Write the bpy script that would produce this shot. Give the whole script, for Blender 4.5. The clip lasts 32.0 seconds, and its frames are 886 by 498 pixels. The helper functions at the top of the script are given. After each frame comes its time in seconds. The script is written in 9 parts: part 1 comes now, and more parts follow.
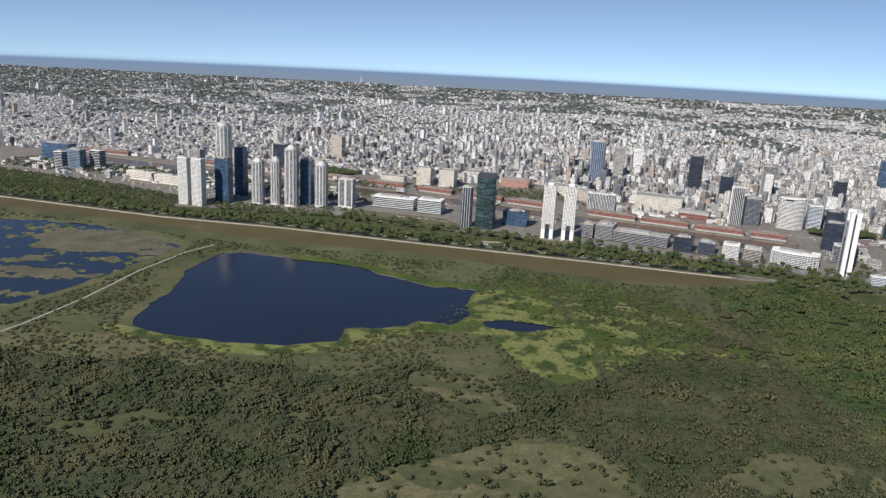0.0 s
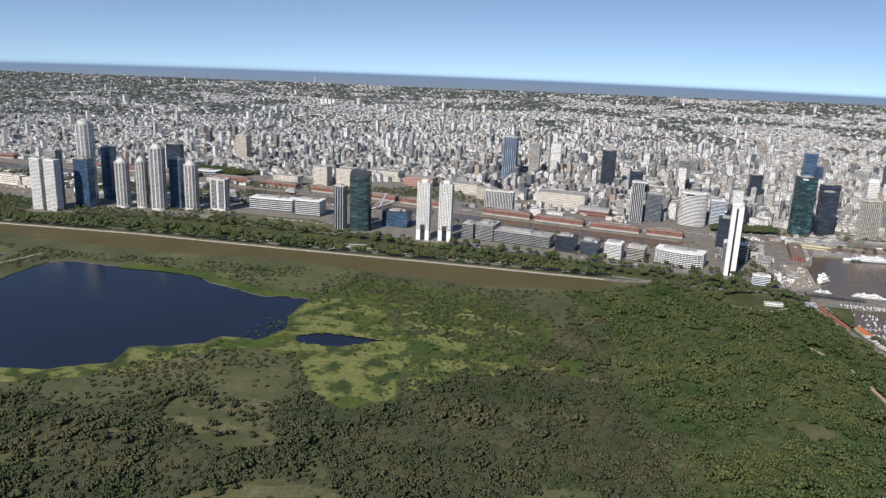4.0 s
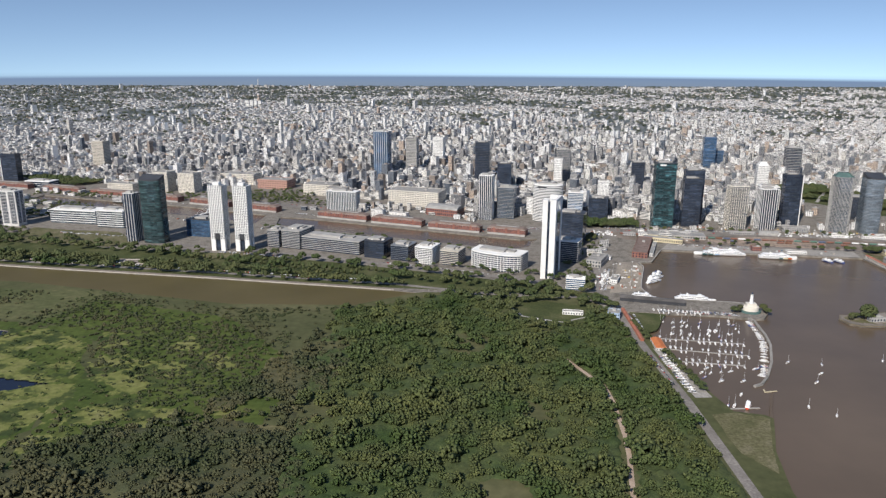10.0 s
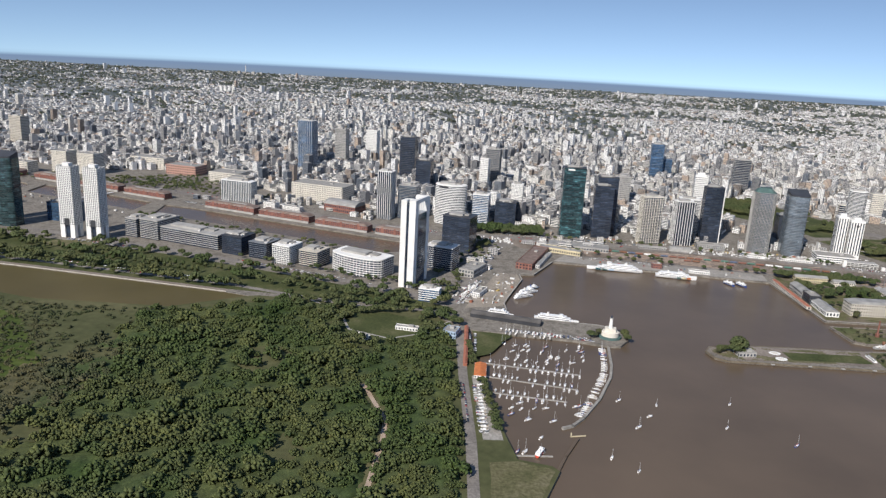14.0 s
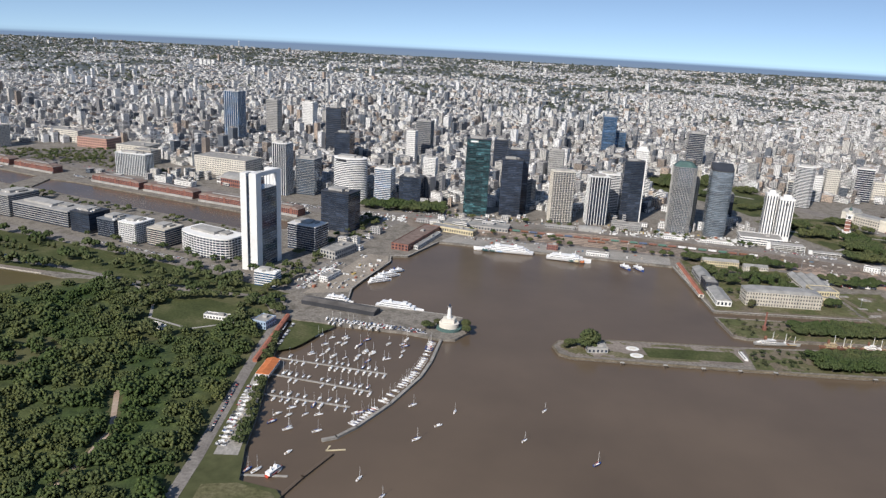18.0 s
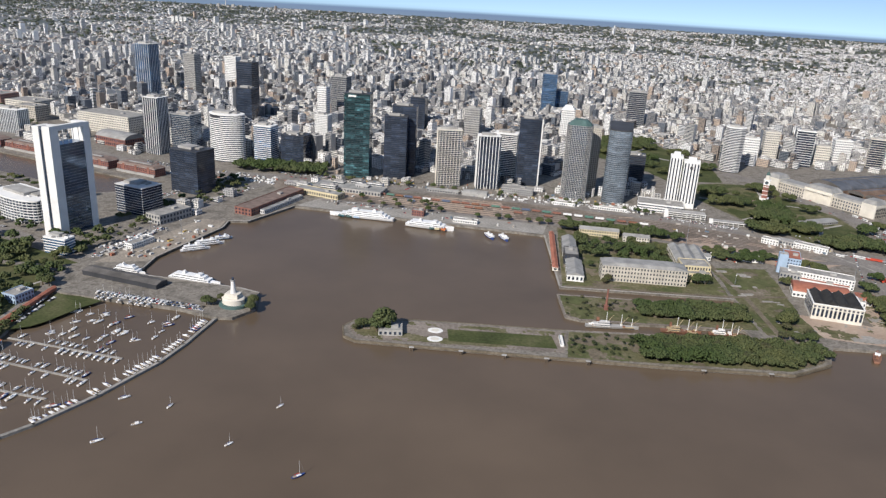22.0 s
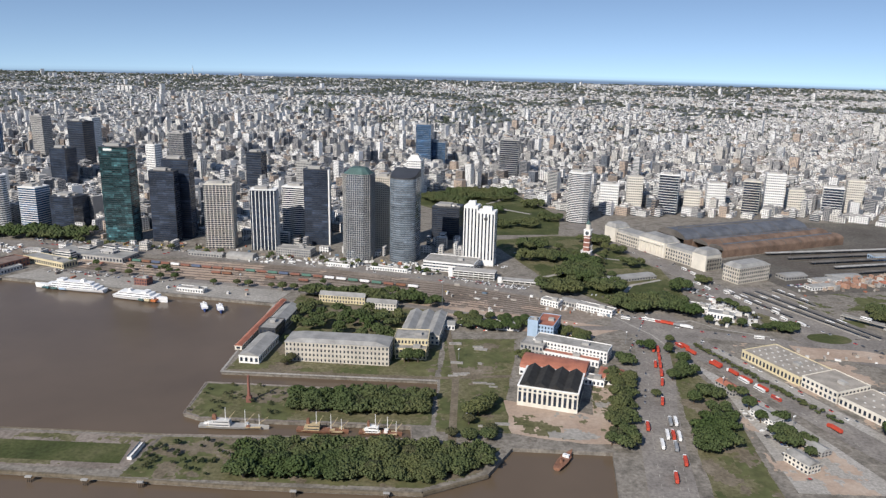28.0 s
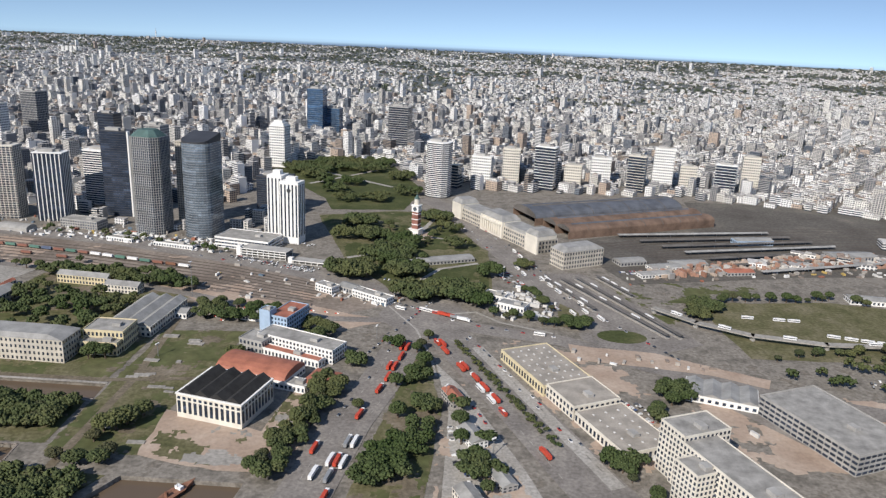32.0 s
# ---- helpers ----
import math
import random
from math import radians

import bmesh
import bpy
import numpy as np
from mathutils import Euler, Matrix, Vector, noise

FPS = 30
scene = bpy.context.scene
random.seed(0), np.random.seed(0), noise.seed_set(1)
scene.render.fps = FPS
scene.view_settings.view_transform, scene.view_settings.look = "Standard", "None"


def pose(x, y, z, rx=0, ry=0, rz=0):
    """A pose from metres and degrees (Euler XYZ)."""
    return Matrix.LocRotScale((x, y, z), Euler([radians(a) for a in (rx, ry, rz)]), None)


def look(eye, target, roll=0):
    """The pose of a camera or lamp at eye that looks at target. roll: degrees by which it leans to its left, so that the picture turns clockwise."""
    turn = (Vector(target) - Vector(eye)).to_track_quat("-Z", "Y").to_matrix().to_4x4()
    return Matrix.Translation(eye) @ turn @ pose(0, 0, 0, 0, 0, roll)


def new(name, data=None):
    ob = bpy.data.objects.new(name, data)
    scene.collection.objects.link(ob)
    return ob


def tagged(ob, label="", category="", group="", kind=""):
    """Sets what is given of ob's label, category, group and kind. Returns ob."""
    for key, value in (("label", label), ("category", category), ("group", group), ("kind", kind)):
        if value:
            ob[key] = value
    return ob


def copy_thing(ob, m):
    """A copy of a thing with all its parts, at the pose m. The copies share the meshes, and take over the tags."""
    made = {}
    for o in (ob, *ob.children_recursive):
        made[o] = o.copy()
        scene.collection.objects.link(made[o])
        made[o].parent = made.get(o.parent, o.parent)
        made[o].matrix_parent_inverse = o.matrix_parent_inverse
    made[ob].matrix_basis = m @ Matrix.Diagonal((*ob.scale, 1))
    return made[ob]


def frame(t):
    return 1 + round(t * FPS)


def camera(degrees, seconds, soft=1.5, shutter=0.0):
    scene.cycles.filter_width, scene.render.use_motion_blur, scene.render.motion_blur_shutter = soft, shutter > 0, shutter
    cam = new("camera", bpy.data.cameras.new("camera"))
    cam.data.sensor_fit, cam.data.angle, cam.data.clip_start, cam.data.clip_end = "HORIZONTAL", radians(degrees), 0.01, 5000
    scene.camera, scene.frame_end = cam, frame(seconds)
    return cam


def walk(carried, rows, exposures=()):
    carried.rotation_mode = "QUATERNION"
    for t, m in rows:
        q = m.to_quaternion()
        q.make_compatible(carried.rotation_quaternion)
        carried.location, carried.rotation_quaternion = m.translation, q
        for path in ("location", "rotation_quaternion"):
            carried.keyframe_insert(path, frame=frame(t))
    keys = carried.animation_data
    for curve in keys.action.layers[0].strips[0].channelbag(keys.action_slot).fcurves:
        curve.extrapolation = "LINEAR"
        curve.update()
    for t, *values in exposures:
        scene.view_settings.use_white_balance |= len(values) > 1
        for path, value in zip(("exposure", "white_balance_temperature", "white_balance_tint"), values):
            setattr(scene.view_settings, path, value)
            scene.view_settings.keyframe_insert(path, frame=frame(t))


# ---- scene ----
cam = camera(62.4, 32.0, 1.35)
METRES, EYE, TILT, LEAN, TURN = 1200.0, 233.0, 0.0, 0.0, 0.0
EXPOSURE = 0.36
ROWS = [
    (0.0, 0.0002, 0.0012, -0.0013, 0.75, -14.90, -2.84),
    (0.5, 0.0147, 0.0081, -0.0022, 1.24, -14.70, -2.85),
    (1.0, 0.0292, 0.0152, -0.0031, 1.02, -15.51, -3.83),
    (1.5, 0.0437, 0.0222, -0.0040, 0.85, -15.91, -4.39),
    (2.0, 0.0582, 0.0292, -0.0050, 0.25, -14.25, -3.59),
    (2.5, 0.0727, 0.0363, -0.0060, -0.37, -13.62, -2.61),
    (3.0, 0.0872, 0.0434, -0.0070, -0.73, -13.89, -1.78),
    (3.5, 0.1018, 0.0504, -0.0080, -0.96, -14.96, -2.24),
    (5.5, 0.1598, 0.0786, -0.0121, -1.07, -13.60, -2.29),
    (6.0, 0.1744, 0.0856, -0.0132, -1.23, -14.01, -2.92),
    (6.5, 0.1889, 0.0925, -0.0142, -1.53, -14.55, -3.31),
    (7.0, 0.2034, 0.0995, -0.0152, -1.48, -13.94, -3.19),
    (7.5, 0.2179, 0.1064, -0.0162, -1.77, -11.96, -1.41),
    (8.0, 0.2323, 0.1132, -0.0172, -2.02, -11.83, -0.39),
    (8.5, 0.2468, 0.1201, -0.0183, -2.20, -12.23, 0.33),
    (9.0, 0.2613, 0.1269, -0.0193, -2.25, -13.06, 0.64),
    (9.5, 0.2757, 0.1336, -0.0203, -2.46, -14.05, 0.13),
    (10.0, 0.2901, 0.1403, -0.0212, -2.54, -14.77, -0.23),
    (10.5, 0.3045, 0.1470, -0.0222, -2.62, -15.31, -0.82),
    (11.0, 0.3189, 0.1537, -0.0232, -2.38, -15.85, -1.24),
    (11.5, 0.3333, 0.1603, -0.0242, -2.45, -15.70, -1.64),
    (12.0, 0.3476, 0.1669, -0.0252, -2.11, -14.82, -1.55),
    (12.5, 0.3619, 0.1735, -0.0261, -1.71, -14.31, -1.40),
    (13.0, 0.3762, 0.1801, -0.0271, -1.42, -14.98, -2.03),
    (13.5, 0.3904, 0.1866, -0.0281, -1.40, -15.25, -2.52),
    (14.0, 0.4046, 0.1931, -0.0291, -1.48, -14.94, -3.03),
    (14.5, 0.4188, 0.1996, -0.0301, -1.23, -15.20, -3.51),
    (16.5, 0.4751, 0.2253, -0.0341, -0.01, -14.70, -3.66),
    (17.0, 0.4891, 0.2317, -0.0351, -0.16, -14.30, -3.10),
    (17.5, 0.5030, 0.2381, -0.0362, -0.23, -15.14, -2.84),
    (18.0, 0.5169, 0.2445, -0.0372, -0.05, -16.71, -2.92),
    (18.5, 0.5308, 0.2509, -0.0383, -0.41, -16.64, -2.36),
    (19.0, 0.5446, 0.2572, -0.0394, -0.33, -16.36, -1.74),
    (19.5, 0.5584, 0.2636, -0.0405, -0.14, -16.57, -1.55),
    (20.0, 0.5722, 0.2700, -0.0416, -0.04, -17.63, -2.14),
    (20.5, 0.5859, 0.2764, -0.0428, 0.10, -19.23, -2.73),
    (21.0, 0.5995, 0.2829, -0.0440, 0.45, -19.85, -3.24),
    (21.5, 0.6132, 0.2893, -0.0451, 0.73, -20.45, -3.74),
    (22.0, 0.6268, 0.2957, -0.0463, 1.02, -19.49, -3.10),
    (22.5, 0.6404, 0.3022, -0.0475, 0.96, -17.78, -1.92),
    (23.0, 0.6539, 0.3087, -0.0488, 0.91, -16.52, -1.49),
    (23.5, 0.6675, 0.3152, -0.0500, 1.41, -16.55, -1.15),
    (24.0, 0.6810, 0.3217, -0.0513, 1.23, -16.03, -1.31),
    (24.5, 0.6945, 0.3282, -0.0525, 1.48, -15.93, -1.54),
    (25.0, 0.7080, 0.3348, -0.0538, 1.43, -15.56, -1.27),
    (25.5, 0.7215, 0.3414, -0.0550, 1.43, -15.22, -0.90),
    (27.5, 0.7756, 0.3679, -0.0601, 1.27, -14.90, -1.08),
    (28.0, 0.7891, 0.3746, -0.0613, 1.00, -14.73, -1.26),
    (28.5, 0.8028, 0.3813, -0.0625, 0.89, -15.15, -1.94),
    (29.0, 0.8164, 0.3880, -0.0636, 0.57, -14.89, -2.08),
    (29.5, 0.8301, 0.3948, -0.0647, 0.39, -13.62, -1.08),
    (30.0, 0.8439, 0.4015, -0.0658, 0.61, -13.95, -1.25),
    (30.5, 0.8578, 0.4082, -0.0668, 0.57, -14.70, -1.57),
    (31.0, 0.8718, 0.4150, -0.0677, 0.81, -15.46, -2.06),
    (31.5, 0.8858, 0.4217, -0.0686, 0.85, -16.82, -2.42),
    (32.0, 0.9000, 0.4284, -0.0694, 0.60, -16.81, -2.51),
]
walk(cam, [(t, pose(0, 0, EYE, TILT, LEAN, TURN) @ pose(METRES * x, METRES * y, METRES * z, 90 + pitch, roll, yaw)) for t, x, y, z, yaw, pitch, roll in ROWS], exposures=[(0, EXPOSURE), (32, EXPOSURE)])

# ---- world, sun ----
SUN_EL, SUN_AZ = 37.0, 212.7
PLAN = METRES / 2400.0
world = bpy.data.worlds.new("world")
scene.world = world
world.use_nodes = True
wn, wl = world.node_tree.nodes, world.node_tree.links
wn.clear()
w_out, w_bg = wn.new("ShaderNodeOutputWorld"), wn.new("ShaderNodeBackground")
w_sky = wn.new("ShaderNodeTexSky")
w_sky.sky_type, w_sky.sun_disc = "NISHITA", False
w_sky.sun_elevation, w_sky.sun_rotation = radians(SUN_EL), radians(SUN_AZ)
w_sky.air_density, w_sky.dust_density, w_sky.ozone_density = 1.0, 0.3, 1.4
w_bg.inputs["Strength"].default_value = 0.12
w_tc, w_sep = wn.new("ShaderNodeTexCoord"), wn.new("ShaderNodeSeparateXYZ")
wl.new(w_tc.outputs["Generated"], w_sep.inputs[0])


def wmath(op, a, b=None, c=None):
    n = wn.new("ShaderNodeMath")
    n.operation = op
    for i, v in enumerate((a, b, c)):
        if v is None:
            continue
        if isinstance(v, (int, float)):
            n.inputs[i].default_value = v
        else:
            wl.new(v, n.inputs[i])
    return n.outputs[0]


w_lift = wn.new("ShaderNodeCombineXYZ")
wl.new(w_sep.outputs[0], w_lift.inputs[0])
wl.new(w_sep.outputs[1], w_lift.inputs[1])
wl.new(wmath("MULTIPLY_ADD", w_sep.outputs[2], 2.0, 0.2), w_lift.inputs[2])
wl.new(w_lift.outputs[0], w_sky.inputs["Vector"])
# far plain under the horizon: streets and woods on a plane, fading into painted haze
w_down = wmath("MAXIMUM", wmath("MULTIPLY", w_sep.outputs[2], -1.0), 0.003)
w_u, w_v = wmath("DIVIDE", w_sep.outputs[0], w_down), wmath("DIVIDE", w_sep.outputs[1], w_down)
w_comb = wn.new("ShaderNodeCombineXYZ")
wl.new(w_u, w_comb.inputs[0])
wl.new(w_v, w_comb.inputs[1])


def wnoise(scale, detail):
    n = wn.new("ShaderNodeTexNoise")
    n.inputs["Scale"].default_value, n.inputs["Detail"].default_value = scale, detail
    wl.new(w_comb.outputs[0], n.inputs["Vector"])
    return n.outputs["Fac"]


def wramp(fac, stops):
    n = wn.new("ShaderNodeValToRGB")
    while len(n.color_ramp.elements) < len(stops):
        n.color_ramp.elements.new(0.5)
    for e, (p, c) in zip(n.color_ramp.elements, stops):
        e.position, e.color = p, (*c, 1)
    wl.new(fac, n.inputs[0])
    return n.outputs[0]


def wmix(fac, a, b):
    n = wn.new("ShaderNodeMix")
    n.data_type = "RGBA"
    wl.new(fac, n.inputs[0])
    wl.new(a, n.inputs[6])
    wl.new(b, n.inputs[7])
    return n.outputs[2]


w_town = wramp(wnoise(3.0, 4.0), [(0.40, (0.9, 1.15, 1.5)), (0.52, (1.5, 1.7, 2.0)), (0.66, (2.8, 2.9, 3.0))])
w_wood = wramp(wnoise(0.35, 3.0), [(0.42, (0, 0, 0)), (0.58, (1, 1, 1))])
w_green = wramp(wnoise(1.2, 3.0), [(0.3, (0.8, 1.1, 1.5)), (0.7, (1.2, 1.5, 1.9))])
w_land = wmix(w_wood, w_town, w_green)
# blue distance haze as plain colour, thickest near the horizon
w_haze = wramp(w_down, [(0.024, (1.25, 1.85, 2.95)), (0.034, (1.45, 1.95, 2.75)), (0.06, (2.0, 2.25, 2.6))])
w_haze_share = wramp(w_down, [(0.031, (1, 1, 1)), (0.042, (0.7, 0.7, 0.7)), (0.07, (0.2, 0.2, 0.2))])
w_plain = wmix(w_haze_share, w_land, w_haze)
# the edge of sight lies a little under the level line, haze blur painted in
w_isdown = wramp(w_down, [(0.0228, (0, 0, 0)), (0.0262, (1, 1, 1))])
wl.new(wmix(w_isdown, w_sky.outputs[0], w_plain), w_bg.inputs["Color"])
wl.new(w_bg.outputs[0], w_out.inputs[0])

sun = new("sun", bpy.data.lights.new("sun", "SUN"))
sun.data.energy, sun.data.angle, sun.data.color = 4.2, radians(0.53), (1.0, 0.935, 0.86)
sa, se = radians(SUN_AZ), radians(SUN_EL)
sun.matrix_world = look((math.sin(sa) * math.cos(se) * 900, math.cos(sa) * math.cos(se) * 900, math.sin(se) * 900), (0, 0, 0))


# ---- materials ----
class Nodes:
    """A small wrapper round one material's node tree."""

    def __init__(self, name, rough=0.8, metal=0.0, spec=0.3):
        self.m = bpy.data.materials.new(name)
        self.m.use_nodes = True
        self.t = self.m.node_tree
        self.b = self.t.nodes["Principled BSDF"]
        self.b.inputs["Roughness"].default_value = rough
        self.b.inputs["Metallic"].default_value = metal
        self.b.inputs["Specular IOR Level"].default_value = spec
        self.tc = self.t.nodes.new("ShaderNodeTexCoord")
        self.geo = self.t.nodes.new("ShaderNodeNewGeometry")
        self.oi = self.t.nodes.new("ShaderNodeObjectInfo")

    def put(self, v, socket):
        if isinstance(v, (int, float)):
            socket.default_value = v
        elif isinstance(v, tuple):
            socket.default_value = (*v, 1)[:4] if socket.type == "RGBA" else v
        else:
            self.t.links.new(v, socket)

    def math(self, op, a, b=None, c=None):
        n = self.t.nodes.new("ShaderNodeMath")
        n.operation = op
        for i, v in enumerate((a, b, c)):
            if v is not None:
                self.put(v, n.inputs[i])
        return n.outputs[0]

    def noise(self, scale, detail=3.0, vec=None, rough=0.55):
        n = self.t.nodes.new("ShaderNodeTexNoise")
        n.inputs["Scale"].default_value, n.inputs["Detail"].default_value = scale / PLAN, detail
        n.inputs["Roughness"].default_value = rough
        self.put(vec or self.geo.outputs["Position"], n.inputs["Vector"])
        return n.outputs["Fac"]

    def ramp(self, fac, stops, mode="LINEAR"):
        n = self.t.nodes.new("ShaderNodeValToRGB")
        n.color_ramp.interpolation = mode
        while len(n.color_ramp.elements) < len(stops):
            n.color_ramp.elements.new(0.5)
        for e, (p, c) in zip(n.color_ramp.elements, stops):
            e.position, e.color = p, (*c, 1) if isinstance(c, tuple) else (c, c, c, 1)
        self.put(fac, n.inputs[0])
        return n.outputs[0]

    def mix(self, fac, a, b, how="MIX"):
        n = self.t.nodes.new("ShaderNodeMix")
        n.data_type, n.blend_type = "RGBA", how
        for v, i in ((fac, 0), (a, 6), (b, 7)):
            self.put(v, n.inputs[i])
        return n.outputs[2]

    def rnd(self):
        return self.math("FRACT", self.math("ADD", self.geo.outputs["Random Per Island"], self.oi.outputs["Random"]))

    def bump(self, height, strength=0.4, dist=0.3):
        n = self.t.nodes.new("ShaderNodeBump")
        n.inputs["Strength"].default_value, n.inputs["Distance"].default_value = strength, dist * PLAN
        self.put(height, n.inputs["Height"])
        self.t.links.new(n.outputs[0], self.b.inputs["Normal"])

    def color(self, v):
        self.put(v, self.b.inputs["Base Color"])
        return self.m


def plain(name, col, var=0.25, scale=0.3, rough=0.75, metal=0.0, spec=0.3):
    """Colour with stains at two scales."""
    n = Nodes(name, rough, metal, spec)
    a = n.ramp(n.noise(scale, 4), [(0.3, tuple(c * (1 - var) for c in col)), (0.7, tuple(min(1, c * (1 + var)) for c in col))])
    b = n.ramp(n.noise(scale * 9, 3), [(0.3, 1 - var * 0.6), (0.7, 1.0)])
    return n.color(n.mix(1.0, a, b, "MULTIPLY"))


def ground_mat(name, stops, big, small, rough=0.95, amount=0.35):
    n = Nodes(name, rough, 0, 0.15)
    a = n.ramp(n.noise(big, 5, rough=0.62), stops)
    b = n.ramp(n.noise(small, 4), [(0.28, 1 - amount), (0.72, 1 + amount * 0.5)])
    n.bump(n.noise(small, 3), 0.25, 0.4)
    return n.color(n.mix(1.0, a, b, "MULTIPLY"))


def water_mat(name, col, ripple=0.03, rough=0.12, scale=0.12):
    n = Nodes(name, rough, 0, 0.5)
    n.b.inputs["IOR"].default_value = 1.33
    n.bump(n.noise(scale, 4), ripple, 1.0)
    v = n.ramp(n.noise(0.006, 4), [(0.3, tuple(c * 0.85 for c in col)), (0.7, tuple(c * 1.12 for c in col))])
    return n.color(v)


def facade_mat(name, walls, glass=(0.03, 0.04, 0.055), bay=3.5, floor=3.8, wide=0.58, tall=0.56):
    """Painted walls with small far windows, flat roofs of tile and felt; walls are axis-aligned in the object's frame."""
    n = Nodes(name, 0.8, 0, 0.3)
    r = n.rnd()
    wall = n.ramp(r, walls, "CONSTANT")
    wall = n.mix(1.0, wall, n.ramp(n.noise(0.05, 4), [(0.3, 0.8), (0.7, 1.0)]), "MULTIPLY")
    xyz, nor = n.t.nodes.new("ShaderNodeSeparateXYZ"), n.t.nodes.new("ShaderNodeSeparateXYZ")
    n.put(n.tc.outputs["Object"], xyz.inputs[0])
    n.put(n.tc.outputs["Normal"], nor.inputs[0])
    side = n.math("GREATER_THAN", n.math("ABSOLUTE", nor.outputs[0]), 0.5)
    u = n.math("ADD", n.math("MULTIPLY", side, xyz.outputs[1]), n.math("MULTIPLY", n.math("SUBTRACT", 1.0, side), xyz.outputs[0]))
    wu = n.math("FRACT", n.math("DIVIDE", n.math("ADD", u, n.math("MULTIPLY", r, 37.0)), n.math("ADD", bay, n.math("MULTIPLY", n.math("FRACT", n.math("MULTIPLY", r, 7.3)), 2.0))))
    wz = n.math("FRACT", n.math("DIVIDE", xyz.outputs[2], floor))
    strip = n.math("LESS_THAN", n.math("FRACT", n.math("MULTIPLY", r, 11.3)), 0.24)
    win = n.math("MULTIPLY", n.math("MAXIMUM", n.math("LESS_THAN", wu, wide), strip), n.math("LESS_THAN", wz, tall))
    top = n.math("GREATER_THAN", nor.outputs[2], 0.5)
    blind = n.math("LESS_THAN", n.math("FRACT", n.math("MULTIPLY", r, 13.7)), 0.3)
    win = n.math("MULTIPLY", win, n.math("SUBTRACT", 1.0, n.math("MAXIMUM", top, n.math("MULTIPLY", side, blind))))
    roof = n.ramp(n.math("FRACT", n.math("MULTIPLY", r, 5.1)), [(0.0, (0.42, 0.4, 0.38)), (0.3, (0.32, 0.3, 0.28)), (0.5, (0.5, 0.48, 0.45)), (0.7, (0.33, 0.25, 0.2)), (0.76, (0.6, 0.58, 0.55))], "CONSTANT")
    roof = n.mix(1.0, roof, n.ramp(n.noise(0.25, 4), [(0.3, 0.6), (0.7, 1.05)]), "MULTIPLY")
    n.put(n.math("SUBTRACT", 0.85, n.math("MULTIPLY", win, 0.6)), n.b.inputs["Roughness"])
    return n.color(n.mix(top, n.mix(win, wall, glass), roof))


CITY_WALLS = [(0.0, (0.8, 0.79, 0.77)), (0.18, (0.7, 0.69, 0.66)), (0.32, (0.85, 0.84, 0.82)), (0.5, (0.62, 0.59, 0.54)), (0.6, (0.77, 0.75, 0.7)),
              (0.74, (0.44, 0.43, 0.42)), (0.82, (0.5, 0.4, 0.32)), (0.88, (0.8, 0.8, 0.79)), (0.97, (0.16, 0.18, 0.21))]
M = {}
M["city"] = facade_mat("rendered_walls", CITY_WALLS)
M["city_grey"] = facade_mat("weathered_walls", [(0.0, (0.4, 0.39, 0.38)), (0.2, (0.3, 0.29, 0.285)), (0.4, (0.5, 0.48, 0.45)), (0.56, (0.33, 0.27, 0.22)), (0.68, (0.17, 0.185, 0.21)), (0.84, (0.6, 0.58, 0.54))], (0.03, 0.04, 0.055), 3.2, 3.5, 0.66, 0.6)
M["land"] = ground_mat("city_ground", [(0.3, (0.125, 0.114, 0.096)), (0.44, (0.185, 0.168, 0.145)), (0.55, (0.255, 0.232, 0.2)), (0.62, (0.168, 0.15, 0.128)), (0.74, (0.25, 0.215, 0.172))], 0.05, 0.3, 0.95, 0.4)
# far ground lightened towards blue-grey, aerial haze mixed into its base colour
M["inland"] = ground_mat("hazed_suburb_ground", [(0.38, (0.11, 0.13, 0.13)), (0.52, (0.16, 0.175, 0.178)), (0.64, (0.21, 0.22, 0.222)), (0.76, (0.27, 0.272, 0.27))], 0.0022, 0.03, 0.95, 0.6)
M["reserve"] = ground_mat("reserve_ground", [(0.3, (0.06, 0.068, 0.03)), (0.48, (0.085, 0.09, 0.042)), (0.62, (0.12, 0.115, 0.058)), (0.75, (0.16, 0.148, 0.08))], 0.006, 0.09, 0.95, 0.25)
M["scrub"] = ground_mat("marsh_scrub", [(0.3, (0.075, 0.088, 0.036)), (0.5, (0.1, 0.108, 0.048)), (0.7, (0.135, 0.13, 0.064))], 0.012, 0.1)
M["lawn"] = ground_mat("lawn", [(0.3, (0.045, 0.056, 0.022)), (0.5, (0.068, 0.08, 0.031)), (0.62, (0.1, 0.104, 0.048)), (0.75, (0.14, 0.128, 0.075))], 0.02, 0.3)
M["reed"] = ground_mat("reed_bed", [(0.3, (0.045, 0.07, 0.018)), (0.55, (0.075, 0.1, 0.025)), (0.75, (0.12, 0.13, 0.045))], 0.012, 0.12)
M["algae"] = ground_mat("floating_weed", [(0.38, (0.04, 0.058, 0.02)), (0.47, (0.07, 0.088, 0.028)), (0.5, (0.15, 0.165, 0.05)), (0.62, (0.18, 0.185, 0.066)), (0.74, (0.23, 0.22, 0.11))], 0.024, 0.12)
M["field"] = ground_mat("waste_ground", [(0.3, (0.085, 0.088, 0.04)), (0.5, (0.132, 0.124, 0.066)), (0.7, (0.19, 0.17, 0.11))], 0.035, 0.28)
M["trodden"] = ground_mat("trodden_earth", [(0.3, (0.12, 0.1, 0.07)), (0.55, (0.18, 0.152, 0.112)), (0.75, (0.25, 0.215, 0.17))], 0.05, 0.35)
